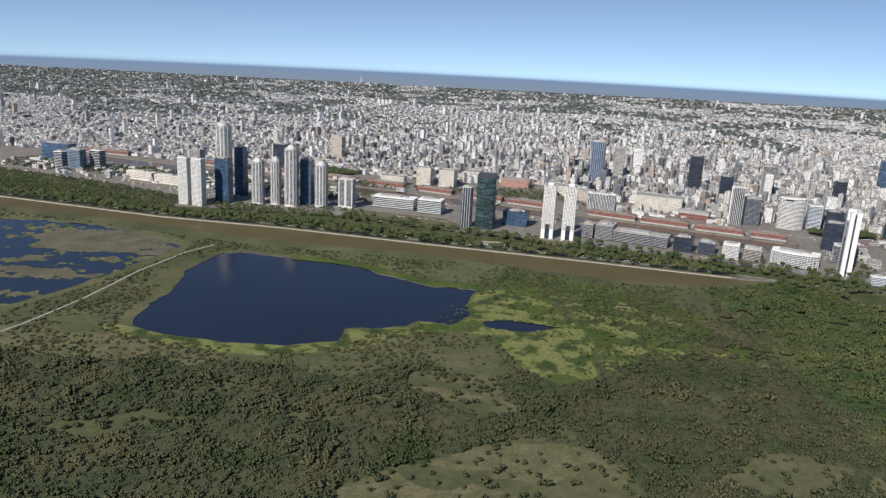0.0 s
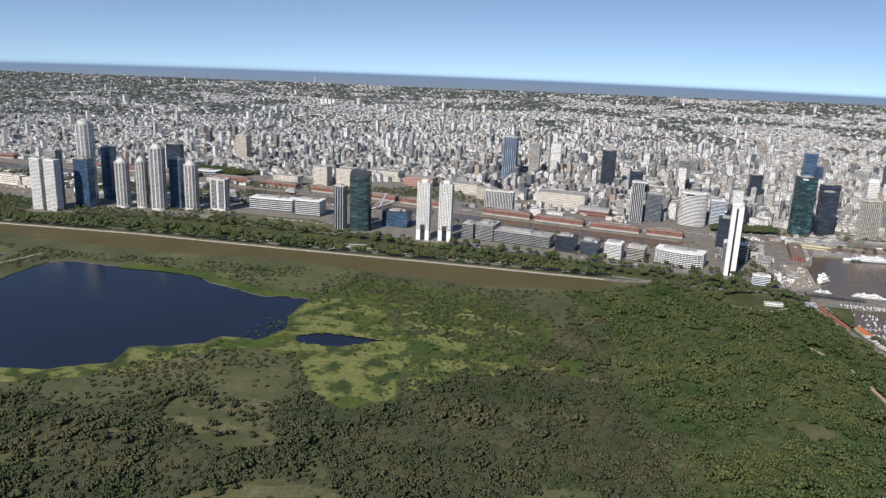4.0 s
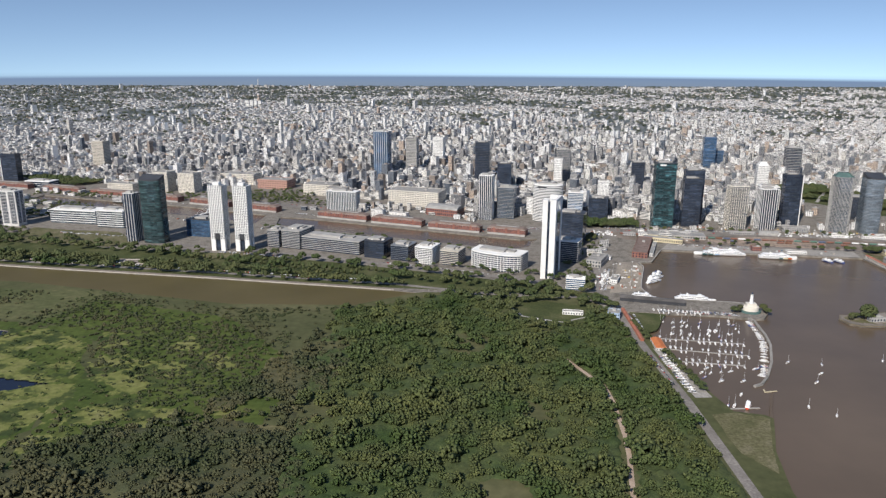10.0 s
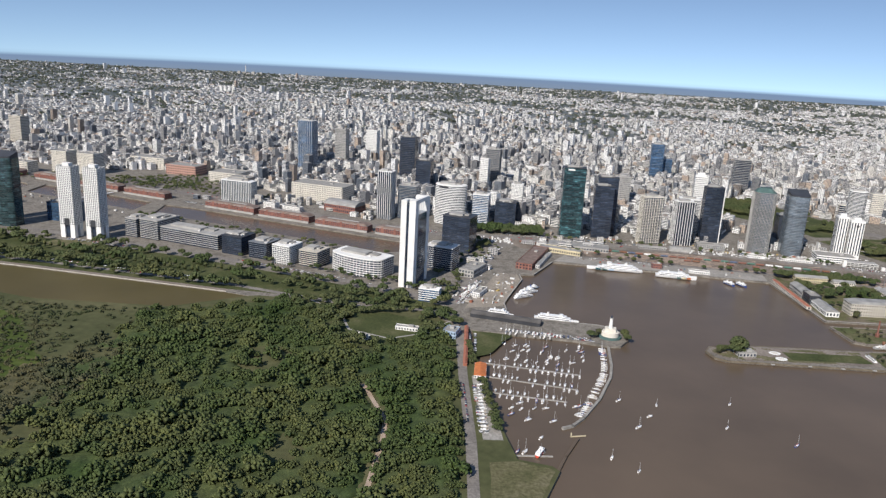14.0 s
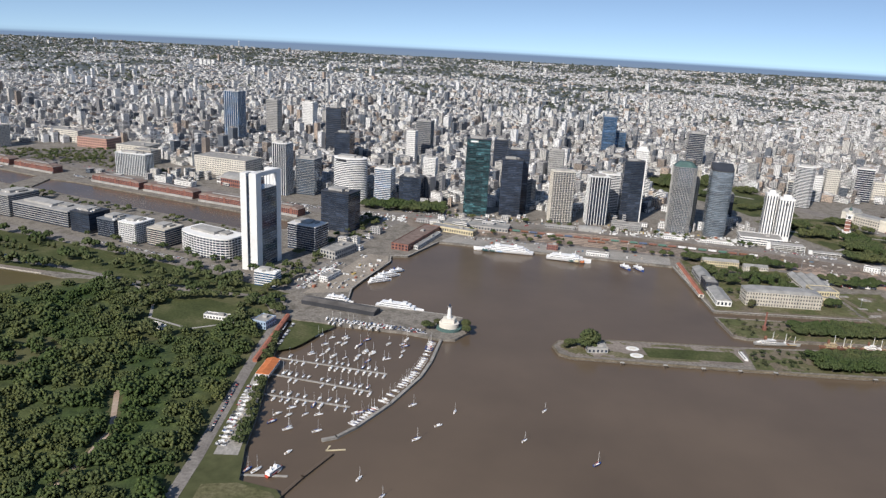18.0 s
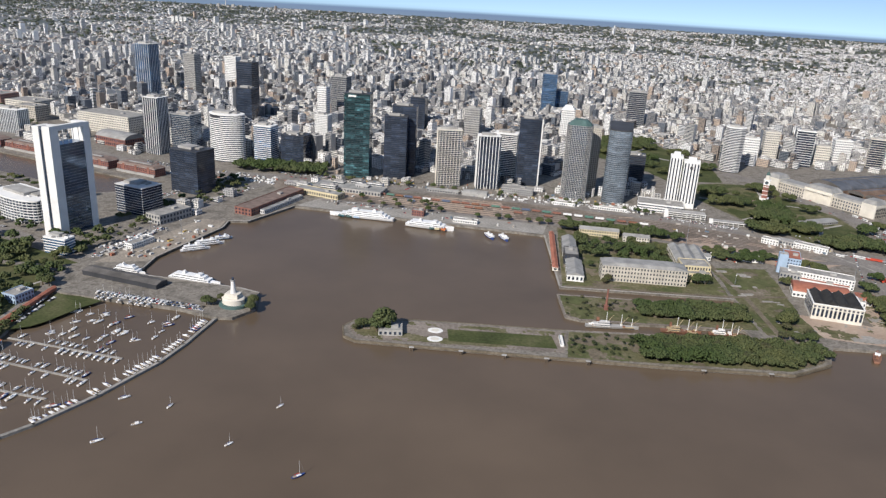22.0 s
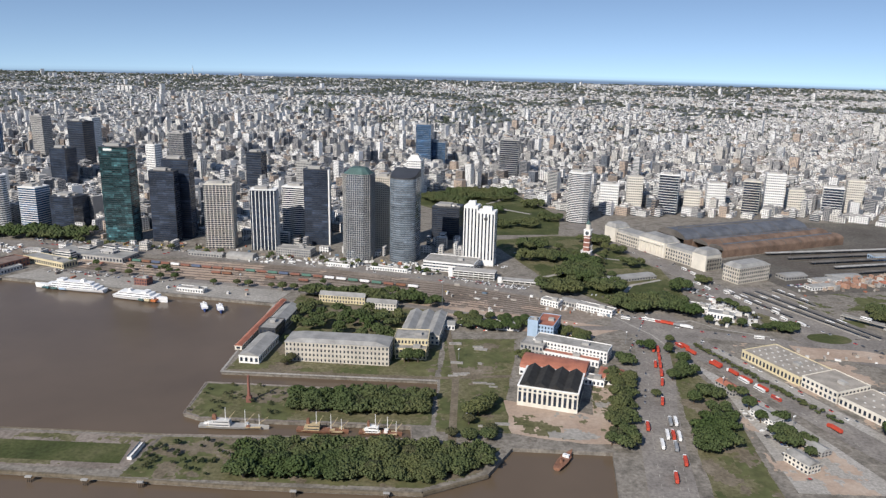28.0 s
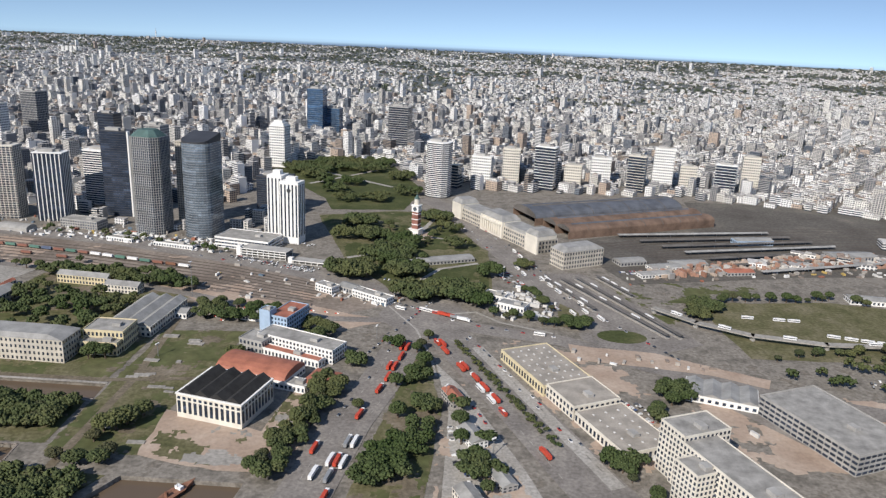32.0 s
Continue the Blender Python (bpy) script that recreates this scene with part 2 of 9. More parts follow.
M["dirt"] = ground_mat("bare_earth", [(0.3, (0.31, 0.23, 0.175)), (0.55, (0.4, 0.315, 0.25)), (0.75, (0.47, 0.39, 0.32))], 0.03, 0.3, 0.95, 0.18)
M["paving"] = ground_mat("pale_paving", [(0.3, (0.3, 0.28, 0.25)), (0.6, (0.38, 0.36, 0.33)), (0.75, (0.45, 0.43, 0.39))], 0.03, 0.4)
M["quay"] = ground_mat("quay_concrete", [(0.3, (0.25, 0.238, 0.215)), (0.6, (0.34, 0.32, 0.29)), (0.75, (0.42, 0.4, 0.36))], 0.025, 0.3)
M["asphalt"] = ground_mat("asphalt", [(0.3, (0.169, 0.154, 0.140)), (0.5, (0.222, 0.203, 0.185)), (0.62, (0.261, 0.240, 0.216)), (0.75, (0.323, 0.293, 0.257))], 0.03, 0.35)
M["apron"] = ground_mat("sandy_apron", [(0.3, (0.24, 0.21, 0.175)), (0.55, (0.33, 0.29, 0.24)), (0.75, (0.4, 0.355, 0.3))], 0.03, 0.3)
M["worn_walk"] = ground_mat("worn_red_walk", [(0.3, (0.17, 0.145, 0.125)), (0.55, (0.25, 0.215, 0.185)), (0.75, (0.33, 0.29, 0.255))], 0.03, 0.3)
M["rail"] = ground_mat("rail_ballast", [(0.3, (0.16, 0.13, 0.105)), (0.55, (0.25, 0.21, 0.175)), (0.75, (0.34, 0.29, 0.24))], 0.015, 0.2)
M["lake"] = water_mat("lake_water", (0.01, 0.014, 0.028), 0.05, 0.15)
M["river"] = water_mat("river_water", (0.118, 0.087, 0.06), 0.035, 0.2)
M["channel"] = water_mat("shallow_brown_water", (0.098, 0.08, 0.036), 0.05, 0.5)
M["channel"].node_tree.nodes["Principled BSDF"].inputs["Specular IOR Level"].default_value = 0.15
M["white"] = plain("white_render", (0.76, 0.75, 0.72), 0.08, 0.05)
M["cream"] = plain("cream_render", (0.65, 0.61, 0.53), 0.12, 0.06)
M["pink"] = plain("pink_render", (0.46, 0.27, 0.21), 0.15, 0.08)
M["sand"] = plain("sand_stone", (0.5, 0.46, 0.39), 0.15, 0.08)
M["yellow"] = plain("yellow_render", (0.6, 0.52, 0.34), 0.12, 0.08)
M["concrete"] = plain("grey_concrete", (0.36, 0.35, 0.33), 0.2, 0.07)
M["darkwall"] = plain("dark_cladding", (0.05, 0.052, 0.058), 0.2, 0.05, 0.45)
M["brick"] = plain("red_brick", (0.235, 0.105, 0.08), 0.25, 0.1)
M["redroof"] = plain("red_sheet_roof", (0.36, 0.14, 0.09), 0.25, 0.1, 0.6)
M["brickroof"] = plain("brown_tile_roof", (0.2, 0.148, 0.125), 0.3, 0.1, 0.8)
M["shedroof"] = plain("sooty_shed_roof", (0.13, 0.12, 0.11), 0.35, 0.05, 0.7)
M["rustroof"] = plain("rusty_dull_roof", (0.17, 0.115, 0.085), 0.35, 0.06, 0.8)
M["slateroof"] = plain("blue_slate_roof", (0.105, 0.113, 0.13), 0.3, 0.06, 0.6)
M["greyroof"] = plain("grey_sheet_roof", (0.3, 0.295, 0.28), 0.25, 0.08, 0.55)
M["blackroof"] = plain("black_felt_roof", (0.035, 0.034, 0.033), 0.35, 0.15, 0.9)
M["flatroof"] = plain("flat_roof_felt", (0.3, 0.29, 0.27), 0.3, 0.12, 0.9)
M["bark"] = plain("bark", (0.12, 0.09, 0.065), 0.3, 1.5)
M["steel"] = plain("painted_steel", (0.3, 0.31, 0.32), 0.15, 0.5, 0.45, 0.5)
M["orange"] = plain("orange_roof_tile", (0.52, 0.17, 0.06), 0.2, 0.2)
M["blue"] = plain("pale_blue_render", (0.34, 0.44, 0.56), 0.12, 0.1)
M["black"] = plain("black_rubber", (0.02, 0.02, 0.02), 0.2, 2.0)
M["copper"] = plain("green_copper", (0.075, 0.13, 0.122), 0.2, 0.1)


def glass_mat(name, col, rough=0.08, metal=0.0, mirror_streak=1.0, line=(0.03, 0.03, 0.032)):
    """Coated glass in storeys: panes with thin joints, and streaks of reflection painted along floors."""
    n = Nodes(name, rough, metal, 0.6)
    a = n.ramp(n.noise(0.03, 3), [(0.35, tuple(c * 0.8 for c in col)), (0.65, tuple(c * 1.2 for c in col))])
    xyz = n.t.nodes.new("ShaderNodeSeparateXYZ")
    n.put(n.tc.outputs["Object"], xyz.inputs[0])
    u = n.math("ADD", xyz.outputs[0], xyz.outputs[1])
    joint = n.math("LESS_THAN", n.math("FRACT", n.math("DIVIDE", u, 2.9)), 0.12)
    sill = n.math("LESS_THAN", n.math("FRACT", n.math("DIVIDE", xyz.outputs[2], 3.6)), 0.22)

    def cell(w, h, shift):
        c = n.t.nodes.new("ShaderNodeCombineXYZ")
        n.put(n.math("FLOOR", n.math("DIVIDE", n.math("ADD", u, shift), w)), c.inputs[0])
        n.put(n.math("FLOOR", n.math("DIVIDE", xyz.outputs[2], h)), c.inputs[1])
        n.put(n.math("ADD", shift, n.math("MULTIPLY", n.oi.outputs["Random"], 40.0)), c.inputs[2])
        r = n.t.nodes.new("ShaderNodeTexWhiteNoise")
        n.put(c.outputs[0], r.inputs["Vector"])
        return r.outputs["Value"]

    # lighter and darker cells imitate mirrored surroundings in the base colour
    row = n.ramp(cell(17.0, 3.6, 1.0), [(0.0, 1 - 0.3 * mirror_streak), (0.55, 1.0), (0.8, 1 + 0.3 * mirror_streak), (1.0, 1 + 0.9 * mirror_streak)])
    pane = n.ramp(cell(5.8, 3.6, 2.0), [(0.0, 1 - 0.22 * mirror_streak), (0.8, 1.0), (1.0, 1 + 0.5 * mirror_streak)])
    c = n.mix(1.0, n.mix(1.0, a, row, "MULTIPLY"), pane, "MULTIPLY")
    return n.color(n.mix(n.math("MULTIPLY", n.math("MAXIMUM", joint, sill), 0.5), c, line))


M["glass"] = glass_mat("tinted_glass", (0.036, 0.05, 0.078), 0.1, 0.2, 0.7)
M["glass_green"] = glass_mat("green_glass", (0.036, 0.088, 0.098), 0.1, 0.3, 1.7)
M["glass_silver"] = glass_mat("silver_blue_glass", (0.2, 0.245, 0.29), 0.12, 0.35, 0.6)
M["glass_teal"] = glass_mat("dark_teal_glass", (0.04, 0.078, 0.086), 0.1, 0.3, 1.3)
M["glass_blue"] = glass_mat("blue_glass", (0.07, 0.14, 0.25), 0.1, 0.4, 0.8)
M["glass_slate"] = glass_mat("slate_blue_glass", (0.1, 0.145, 0.21), 0.06, 0.6, 0.6)
M["pale"] = plain("pale_grey_render", (0.58, 0.57, 0.55), 0.1, 0.06)
M["glass_grey"] = glass_mat("grey_glass", (0.26, 0.31, 0.36), 0.1, 0.7, 0.8)


def leaf_mat(name, stops):
    n = Nodes(name, 0.75, 0, 0.2)
    crown = n.noise(0.075, 2, rough=0.5)
    a = n.ramp(n.math("ADD", n.math("MULTIPLY", n.rnd(), 0.45), n.math("MULTIPLY", n.math("SUBTRACT", crown, 0.3), 1.2)), stops)
    b = n.ramp(n.noise(0.011, 4), [(0.3, (0.62, 0.78, 0.56)), (0.45, (0.92, 0.98, 0.9)), (0.55, (1.1, 1.04, 1.0)), (0.7, (1.4, 1.22, 1.1))])
    c = n.ramp(n.noise(0.5, 3, rough=0.6), [(0.3, (0.7, 0.72, 0.68)), (0.52, (1.0, 1.0, 1.0)), (0.7, (1.35, 1.32, 1.25))])
    col = n.mix(1.0, n.mix(1.0, a, b, "MULTIPLY"), c, "MULTIPLY")
    thin, both = n.t.nodes.new("ShaderNodeBsdfTranslucent"), n.t.nodes.new("ShaderNodeMixShader")
    n.put(col, thin.inputs["Color"])
    both.inputs[0].default_value = 0.22
    n.put(n.b.outputs[0], both.inputs[1])
    n.put(thin.outputs[0], both.inputs[2])
    n.put(both.outputs[0], n.t.nodes["Material Output"].inputs["Surface"])
    return n.color(col)


M["leaf"] = leaf_mat("forest_leaves", [(0.0, (0.066, 0.074, 0.041)), (0.5, (0.081, 0.088, 0.048)), (0.85, (0.105, 0.108, 0.060)), (1.0, (0.126, 0.122, 0.074))])
M["leaf_broad"] = leaf_mat("broadleaf_leaves", [(0.0, (0.058, 0.075, 0.035)), (0.4, (0.080, 0.104, 0.043)), (0.7, (0.106, 0.134, 0.051)), (1.0, (0.152, 0.163, 0.074))])
# greyer, bluer greens: the haze of distance is put into this leaf colour
M["leaf_far"] = leaf_mat("hazed_far_leaves", [(0.0, (0.086, 0.099, 0.078)), (0.6, (0.109, 0.122, 0.098)), (1.0, (0.144, 0.152, 0.124))])
M["leaf_green"] = leaf_mat("park_leaves", [(0.0, (0.072, 0.093, 0.042)), (0.6, (0.096, 0.117, 0.053)), (1.0, (0.134, 0.147, 0.070))])


# ---- mesh building ----
class MB:
    """Vertices and faces of one mesh."""

    def __init__(self):
        self.v, self.f = [], []

    def prism(self, poly, z0, z1, top=1.0, cap=True):
        n, k = len(poly), len(self.v)
        cx, cy = sum(p[0] for p in poly) / n, sum(p[1] for p in poly) / n
        self.v += [(x, y, z0) for x, y in poly] + [(cx + (x - cx) * top, cy + (y - cy) * top, z1) for x, y in poly]
        self.f += [(k + i, k + (i + 1) % n, k + n + (i + 1) % n, k + n + i) for i in range(n)]
        if cap:
            self.f += [tuple(range(k + n, k + 2 * n)), tuple(range(k + n - 1, k - 1, -1))]
        return self

    def box(self, x, y, z0, z1, w, d, rot=0.0, top=1.0):
        c, s = math.cos(radians(rot)), math.sin(radians(rot))
        return self.prism([(x + a * c - b * s, y + a * s + b * c) for a, b in ((-w / 2, -d / 2), (w / 2, -d / 2), (w / 2, d / 2), (-w / 2, d / 2))], z0, z1, top)

    def pane(self, x, y, z0, z1, w, d, rot=0.0):
        """A box without the back and the underside, which sit in the wall."""
        k = len(self.f)
        self.box(x, y, z0, z1, w, d, rot)
        del self.f[k + 5], self.f[k + 2]
        return self

    def tube(self, p, q, r0, r1=None, n=6):
        p, q = Vector(p), Vector(q)
        r1 = r0 if r1 is None else r1
        a = (q - p).normalized()
        u = a.orthogonal().normalized()
        w, k = a.cross(u), len(self.v)
        for c, r in ((p, r0), (q, r1)):
            self.v += [tuple(c + r * (math.cos(t) * u + math.sin(t) * w)) for t in (2 * math.pi * i / n for i in range(n))]
        self.f += [(k + i, k + (i + 1) % n, k + n + (i + 1) % n, k + n + i) for i in range(n)]
        self.f += [tuple(range(k + n, k + 2 * n)), tuple(range(k + n - 1, k - 1, -1))]
        return self

    def gable(self, x, y, z0, z1, w, d, rot=0.0, eave=0.3):
        """A ridge along the width."""
        c, s, k = math.cos(radians(rot)), math.sin(radians(rot)), len(self.v)
        w, d = w + 2 * eave, d + 2 * eave
        for a, b, z in ((-w / 2, -d / 2, z0), (w / 2, -d / 2, z0), (w / 2, d / 2, z0), (-w / 2, d / 2, z0), (-w / 2, 0, z1), (w / 2, 0, z1)):
            self.v.append((x + a * c - b * s, y + a * s + b * c, z))
        self.f += [(k, k + 1, k + 5, k + 4), (k + 2, k + 3, k + 4, k + 5), (k + 1, k + 2, k + 5), (k + 3, k, k + 4), (k + 3, k + 2, k + 1, k)]
        return self

    def vault(self, x, y, z0, rise, w, d, rot=0.0, n=8):
        """A barrel roof, its axis along the width."""
        c, s, k = math.cos(radians(rot)), math.sin(radians(rot)), len(self.v)
        for a in (-w / 2, w / 2):
            for i in range(n + 1):
                t = math.pi * i / n
                b, z = -d / 2 * math.cos(t), z0 + rise * math.sin(t)
                self.v.append((x + a * c - b * s, y + a * s + b * c, z))
        m = n + 1
        self.f += [(k + i, k + m + i, k + m + i + 1, k + i + 1) for i in range(n)]
        self.f += [tuple(range(k + n, k - 1, -1)), tuple(range(k + m, k + 2 * m))]
        return self

    def mesh(self, name, mat):
        me = bpy.data.meshes.new(name)
        me.from_pydata(self.v, [], self.f)
        if mat:
            me.materials.append(M[mat])
        return me


def part(name, mesh, mat, parent=None, label="", at=None):
    """One mesh object under a thing, from a builder or a shared mesh."""
    me = mesh.mesh(name, mat) if isinstance(mesh, MB) else mesh
    ob = new(name, me)
    ob.parent = parent
    if at is not None:
        ob.matrix_basis = at
    if label:
        ob["label"] = label
    return ob


def thing(name, x, y, rot, label, category, group="", z=0.0):
    ob = new(name)
    ob.empty_display_size = 1.0
    ob.matrix_basis = pose(x, y, z, 0, 0, rot)
    return tagged(ob, label, category, group)


def arrays(name, v, f, mat, smooth=False):
    """A mesh from numpy arrays of vertices and of triangles or quads."""
    me = bpy.data.meshes.new(name)
    k = f.shape[1]
    me.vertices.add(len(v))
    me.vertices.foreach_set("co", v.astype(np.float32).ravel())
    me.loops.add(f.size)
    me.loops.foreach_set("vertex_index", f.astype(np.int32).ravel())
    me.polygons.add(len(f))
    me.polygons.foreach_set("loop_start", np.arange(0, f.size, k, dtype=np.int32))
    me.polygons.foreach_set("loop_total", np.full(len(f), k, dtype=np.int32))
    me.update(calc_edges=True)
    me.validate()
    me.polygons.foreach_set("use_smooth", np.full(len(f), smooth))
    me.materials.append(M[mat])
    return me


def inside(poly, x, y):
    """Which of the points lie in the polygon."""
    x, y = np.asarray(x, float), np.asarray(y, float)
    r = np.zeros(x.shape, bool)
    for (x0, y0), (x1, y1) in zip(poly, poly[1:] + poly[:1]):
        if y0 != y1:
            r ^= ((y0 > y) != (y1 > y)) & (x < (x1 - x0) * (y - y0) / (y1 - y0) + x0)
    return r


def wiggle(poly, amp, step, seed=0.0):
    """The polygon with its sides cut up and made uneven."""
    out = []
    for (x0, y0), (x1, y1) in zip(poly, poly[1:] + poly[:1]):
        n = max(1, int(math.hypot(x1 - x0, y1 - y0) / step))
        for i in range(n):
            x, y = x0 + (x1 - x0) * i / n, y0 + (y1 - y0) * i / n
            d = noise.noise_vector((x / step / 3, y / step / 3, seed)) + 0.6 * noise.noise_vector((x / step, y / step, seed + 5))
            out.append((x + amp * d[0], y + amp * d[1]))
    return out


def sheet(name, outer, z, mat, holes=(), depth=0.0, label="", category="", kind="structure"):
    """A level sheet with holes; its edges drop by depth, as those of quays and banks do."""
    loops = [outer, *holes]
    v = [(x, y, z) for p in loops for x, y in p]
    bm = bmesh.new()
    bv = [bm.verts.new(p) for p in v]
    bm.verts.index_update()
    base, edges = 0, []
    for p in loops:
        n = len(p)
        edges += [bm.edges.new((bv[base + i], bv[base + (i + 1) % n])) for i in range(n)]
        base += n
    bmesh.ops.triangle_fill(bm, use_beauty=True, edges=edges, normal=(0, 0, 1))
    bm.verts.index_update()
    f = [tuple(q.index for q in (face.verts if face.normal.z >= 0 else reversed(face.verts))) for face in bm.faces]
    bm.free()
    if depth:
        k, base = len(v), 0
        v += [(x, y, z - depth) for x, y, _ in v]
        for p in loops:
            n = len(p)
            f += [(base + i, base + (i + 1) % n, k + base + (i + 1) % n, k + base + i) for i in range(n)]
            base += n
    me = bpy.data.meshes.new(name)
    me.from_pydata(v, [], f)
    me.materials.append(M[mat])
    return tagged(new(name, me), label, category, "", kind)


def ribbon(name, pts, width, z, mat, label="", category="road"):
    """A strip of even width along a line."""
    left, right = [], []
    for i, (x, y) in enumerate(pts):
        a, b = pts[max(0, i - 1)], pts[min(len(pts) - 1, i + 1)]
        d = math.hypot(b[0] - a[0], b[1] - a[1])
        nx, ny = -(b[1] - a[1]) / d * width / 2, (b[0] - a[0]) / d * width / 2
        left.append((x + nx, y + ny, z))
        right.append((x - nx, y - ny, z))
    n = len(pts)
    me = bpy.data.meshes.new(name)
    me.from_pydata(left + right, [], [(n + i, n + i + 1, i + 1, i) for i in range(n - 1)])
    me.materials.append(M[mat])
    return tagged(new(name, me), label, category, "", "structure")


# ---- the land and the water ----
PROM = [(-3400, 2560), (-1700, 2190), (-1243, 2066), (-777, 1930), (-426, 1872), (-63, 1783), (309, 1700), (664, 1614)]
CHANNEL = PROM[1:] + [(706, 1600), (598, 1536), (386, 1548), (-43, 1692), (-382, 1735), (-853, 1876), (-1191, 1960), (-1700, 2110)]
LAKE = [(-510, 1140), (-459, 1116), (-341, 1093), (-249, 1091), (-163, 1122), (-159, 1176), (-56, 1204), (-38, 1235), (23, 1221), (55, 1278), (50, 1341), (75, 1433),
        (-24, 1443), (-111, 1499), (-178, 1552), (-311, 1596), (-461, 1625), (-501, 1608), (-535, 1466), (-513, 1354), (-522, 1252), (-522, 1179)]
POND = [(69, 1251), (132, 1266), (227, 1236), (152, 1201), (83, 1216)]
WEST = [(-1900, 1900), (-1143, 1826), (-1059, 1832), (-899, 1804), (-701, 1738), (-611, 1662), (-616, 1585), (-670, 1421), (-701, 1323), (-737, 1250), (-768, 1199), (-1500, 1000), (-2100, 1400)]
ALGAE = [(58, 1449), (140, 1443), (215, 1383), (237, 1305), (280, 1197), (251, 1096), (249, 1012), (182, 995), (136, 1039), (91, 1172), (23, 1189), (-55, 1178), (-38, 1235), (23, 1221), (55, 1278), (50, 1341), (75, 1433)]
DOCK = [(355, 2162), (913, 1900), (962, 1925), (996, 2000), (952, 1990), (417, 2238), (350, 2256)]
DOCK2 = [(-30, 2340), (300, 2185), (310, 2280), (130, 2370), (-30, 2440)]
SHORE = [(1000, 300), (1046, 760), (1072, 960), (1092, 1034), (1107, 1066), (1126, 1108), (1120, 1117), (1086, 1128), (1078, 1180), (1075, 1240), (1066, 1330), (1060, 1390), (1055, 1440)]
TURN_AT = len(SHORE)
DOCK3 = [(-440, 2510), (-80, 2352), (-64, 2420), (-90, 2452), (-420, 2590)]
DOCK4 = [(-1560, 2860), (-1040, 2716), (-470, 2524), (-450, 2602), (-1020, 2800), (-1540, 2990)]
COAST = SHORE + [(1050, 1490), (1106, 1479), (1208, 1462), (1257, 1445), (1276, 1446), (1296, 1473), (1287, 1519), (1262, 1530), (1124, 1556), (1124, 1620),
         (1172, 1756), (1171, 1789), (1200, 1792), (1252, 1888), (1664, 1806), (1660, 1593), (1883, 1584), (1884, 1557), (1653, 1567), (1654, 1501), (1672, 1493), (1862, 1488), (1864, 1466), (1650, 1462),
         (1476, 1467), (1442, 1454), (1411, 1458), (1400, 1441), (1404, 1418), (1418, 1408), (1528, 1401), (1740, 1388), (1877, 1386), (1927, 1413), (1950, 1456), (2034, 1453), (2025, 1386), (2060, 1180), (2500, 700)]
LAND = [(-5200, -600), *COAST, (6200, 700), (6200, 3500), (-5200, 3500)]
sheet("ground", LAND, 0.0, "land", [wiggle(LAKE, 9, 14, 1), wiggle(WEST, 14, 25, 2), wiggle(POND, 5, 10, 3), CHANNEL, DOCK, DOCK2, DOCK3, DOCK4], 5.0, "grey-brown city ground with quay edges", "ground")
sheet("river", [(-5200, -3000), (6200, -3000), (6200, 3400), (-5200, 3400)], -3.4, "river", (), 0, "muddy brown river and harbour water", "water")
sheet("lake", wiggle(LAKE, 9, 14, 1), -0.8, "lake", (), 0, "dark blue still water of a marsh lake", "water")
sheet("west_lake", wiggle(WEST, 14, 25, 2), -0.8, "lake", (), 0, "dark blue marsh water beyond a dyke", "water")
sheet("pond", wiggle(POND, 5, 10, 3), -0.8, "lake", (), 0, "small dark blue pond amid weed", "water")
sheet("canal", CHANNEL, -0.7, "channel", (), 0, "shallow brown canal beside a promenade", "water")
sheet("dock_basin", DOCK, -2.2, "river", (), 0, "brown water of an old dock", "water")
sheet("dock_basin", DOCK2, -2.2, "river", (), 0, "brown water of an old dock", "water")
sheet("dock_basin", DOCK3, -2.2, "river", (), 0, "brown water of an old dock", "water")
sheet("dock_basin", DOCK4, -2.2, "river", (), 0, "brown water of a far dock", "water")
RESERVE = [(-5200, -500), (990, 310), *SHORE[1:], (1040, 1488), (1000, 1560), (860, 1590), (720, 1604), *CHANNEL[7:], (-5200, 2860)]
sheet("nature_reserve", RESERVE, 0.12, "reserve", [wiggle(LAKE, 9, 14, 1), wiggle(WEST, 14, 25, 2), wiggle(POND, 5, 10, 3)], 0, "olive scrub and grass of a marsh", "ground")

# far ground, rising gently inland to the edge of sight
GX, GY, FAR = 30, 20, 9930.0


def rise(y):
    return 44 * np.maximum(0.0, (np.asarray(y, float) - 3490) / (FAR - 3490)) ** 1.5


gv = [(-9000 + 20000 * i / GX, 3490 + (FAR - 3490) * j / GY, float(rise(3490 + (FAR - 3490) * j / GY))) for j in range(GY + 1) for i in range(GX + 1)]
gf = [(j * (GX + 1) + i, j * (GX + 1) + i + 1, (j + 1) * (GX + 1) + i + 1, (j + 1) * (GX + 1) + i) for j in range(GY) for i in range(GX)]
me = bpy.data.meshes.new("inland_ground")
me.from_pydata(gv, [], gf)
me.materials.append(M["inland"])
tagged(new("inland_ground", me), "inland suburbs of streets and trees with haze in their colour", "ground", "", "structure")

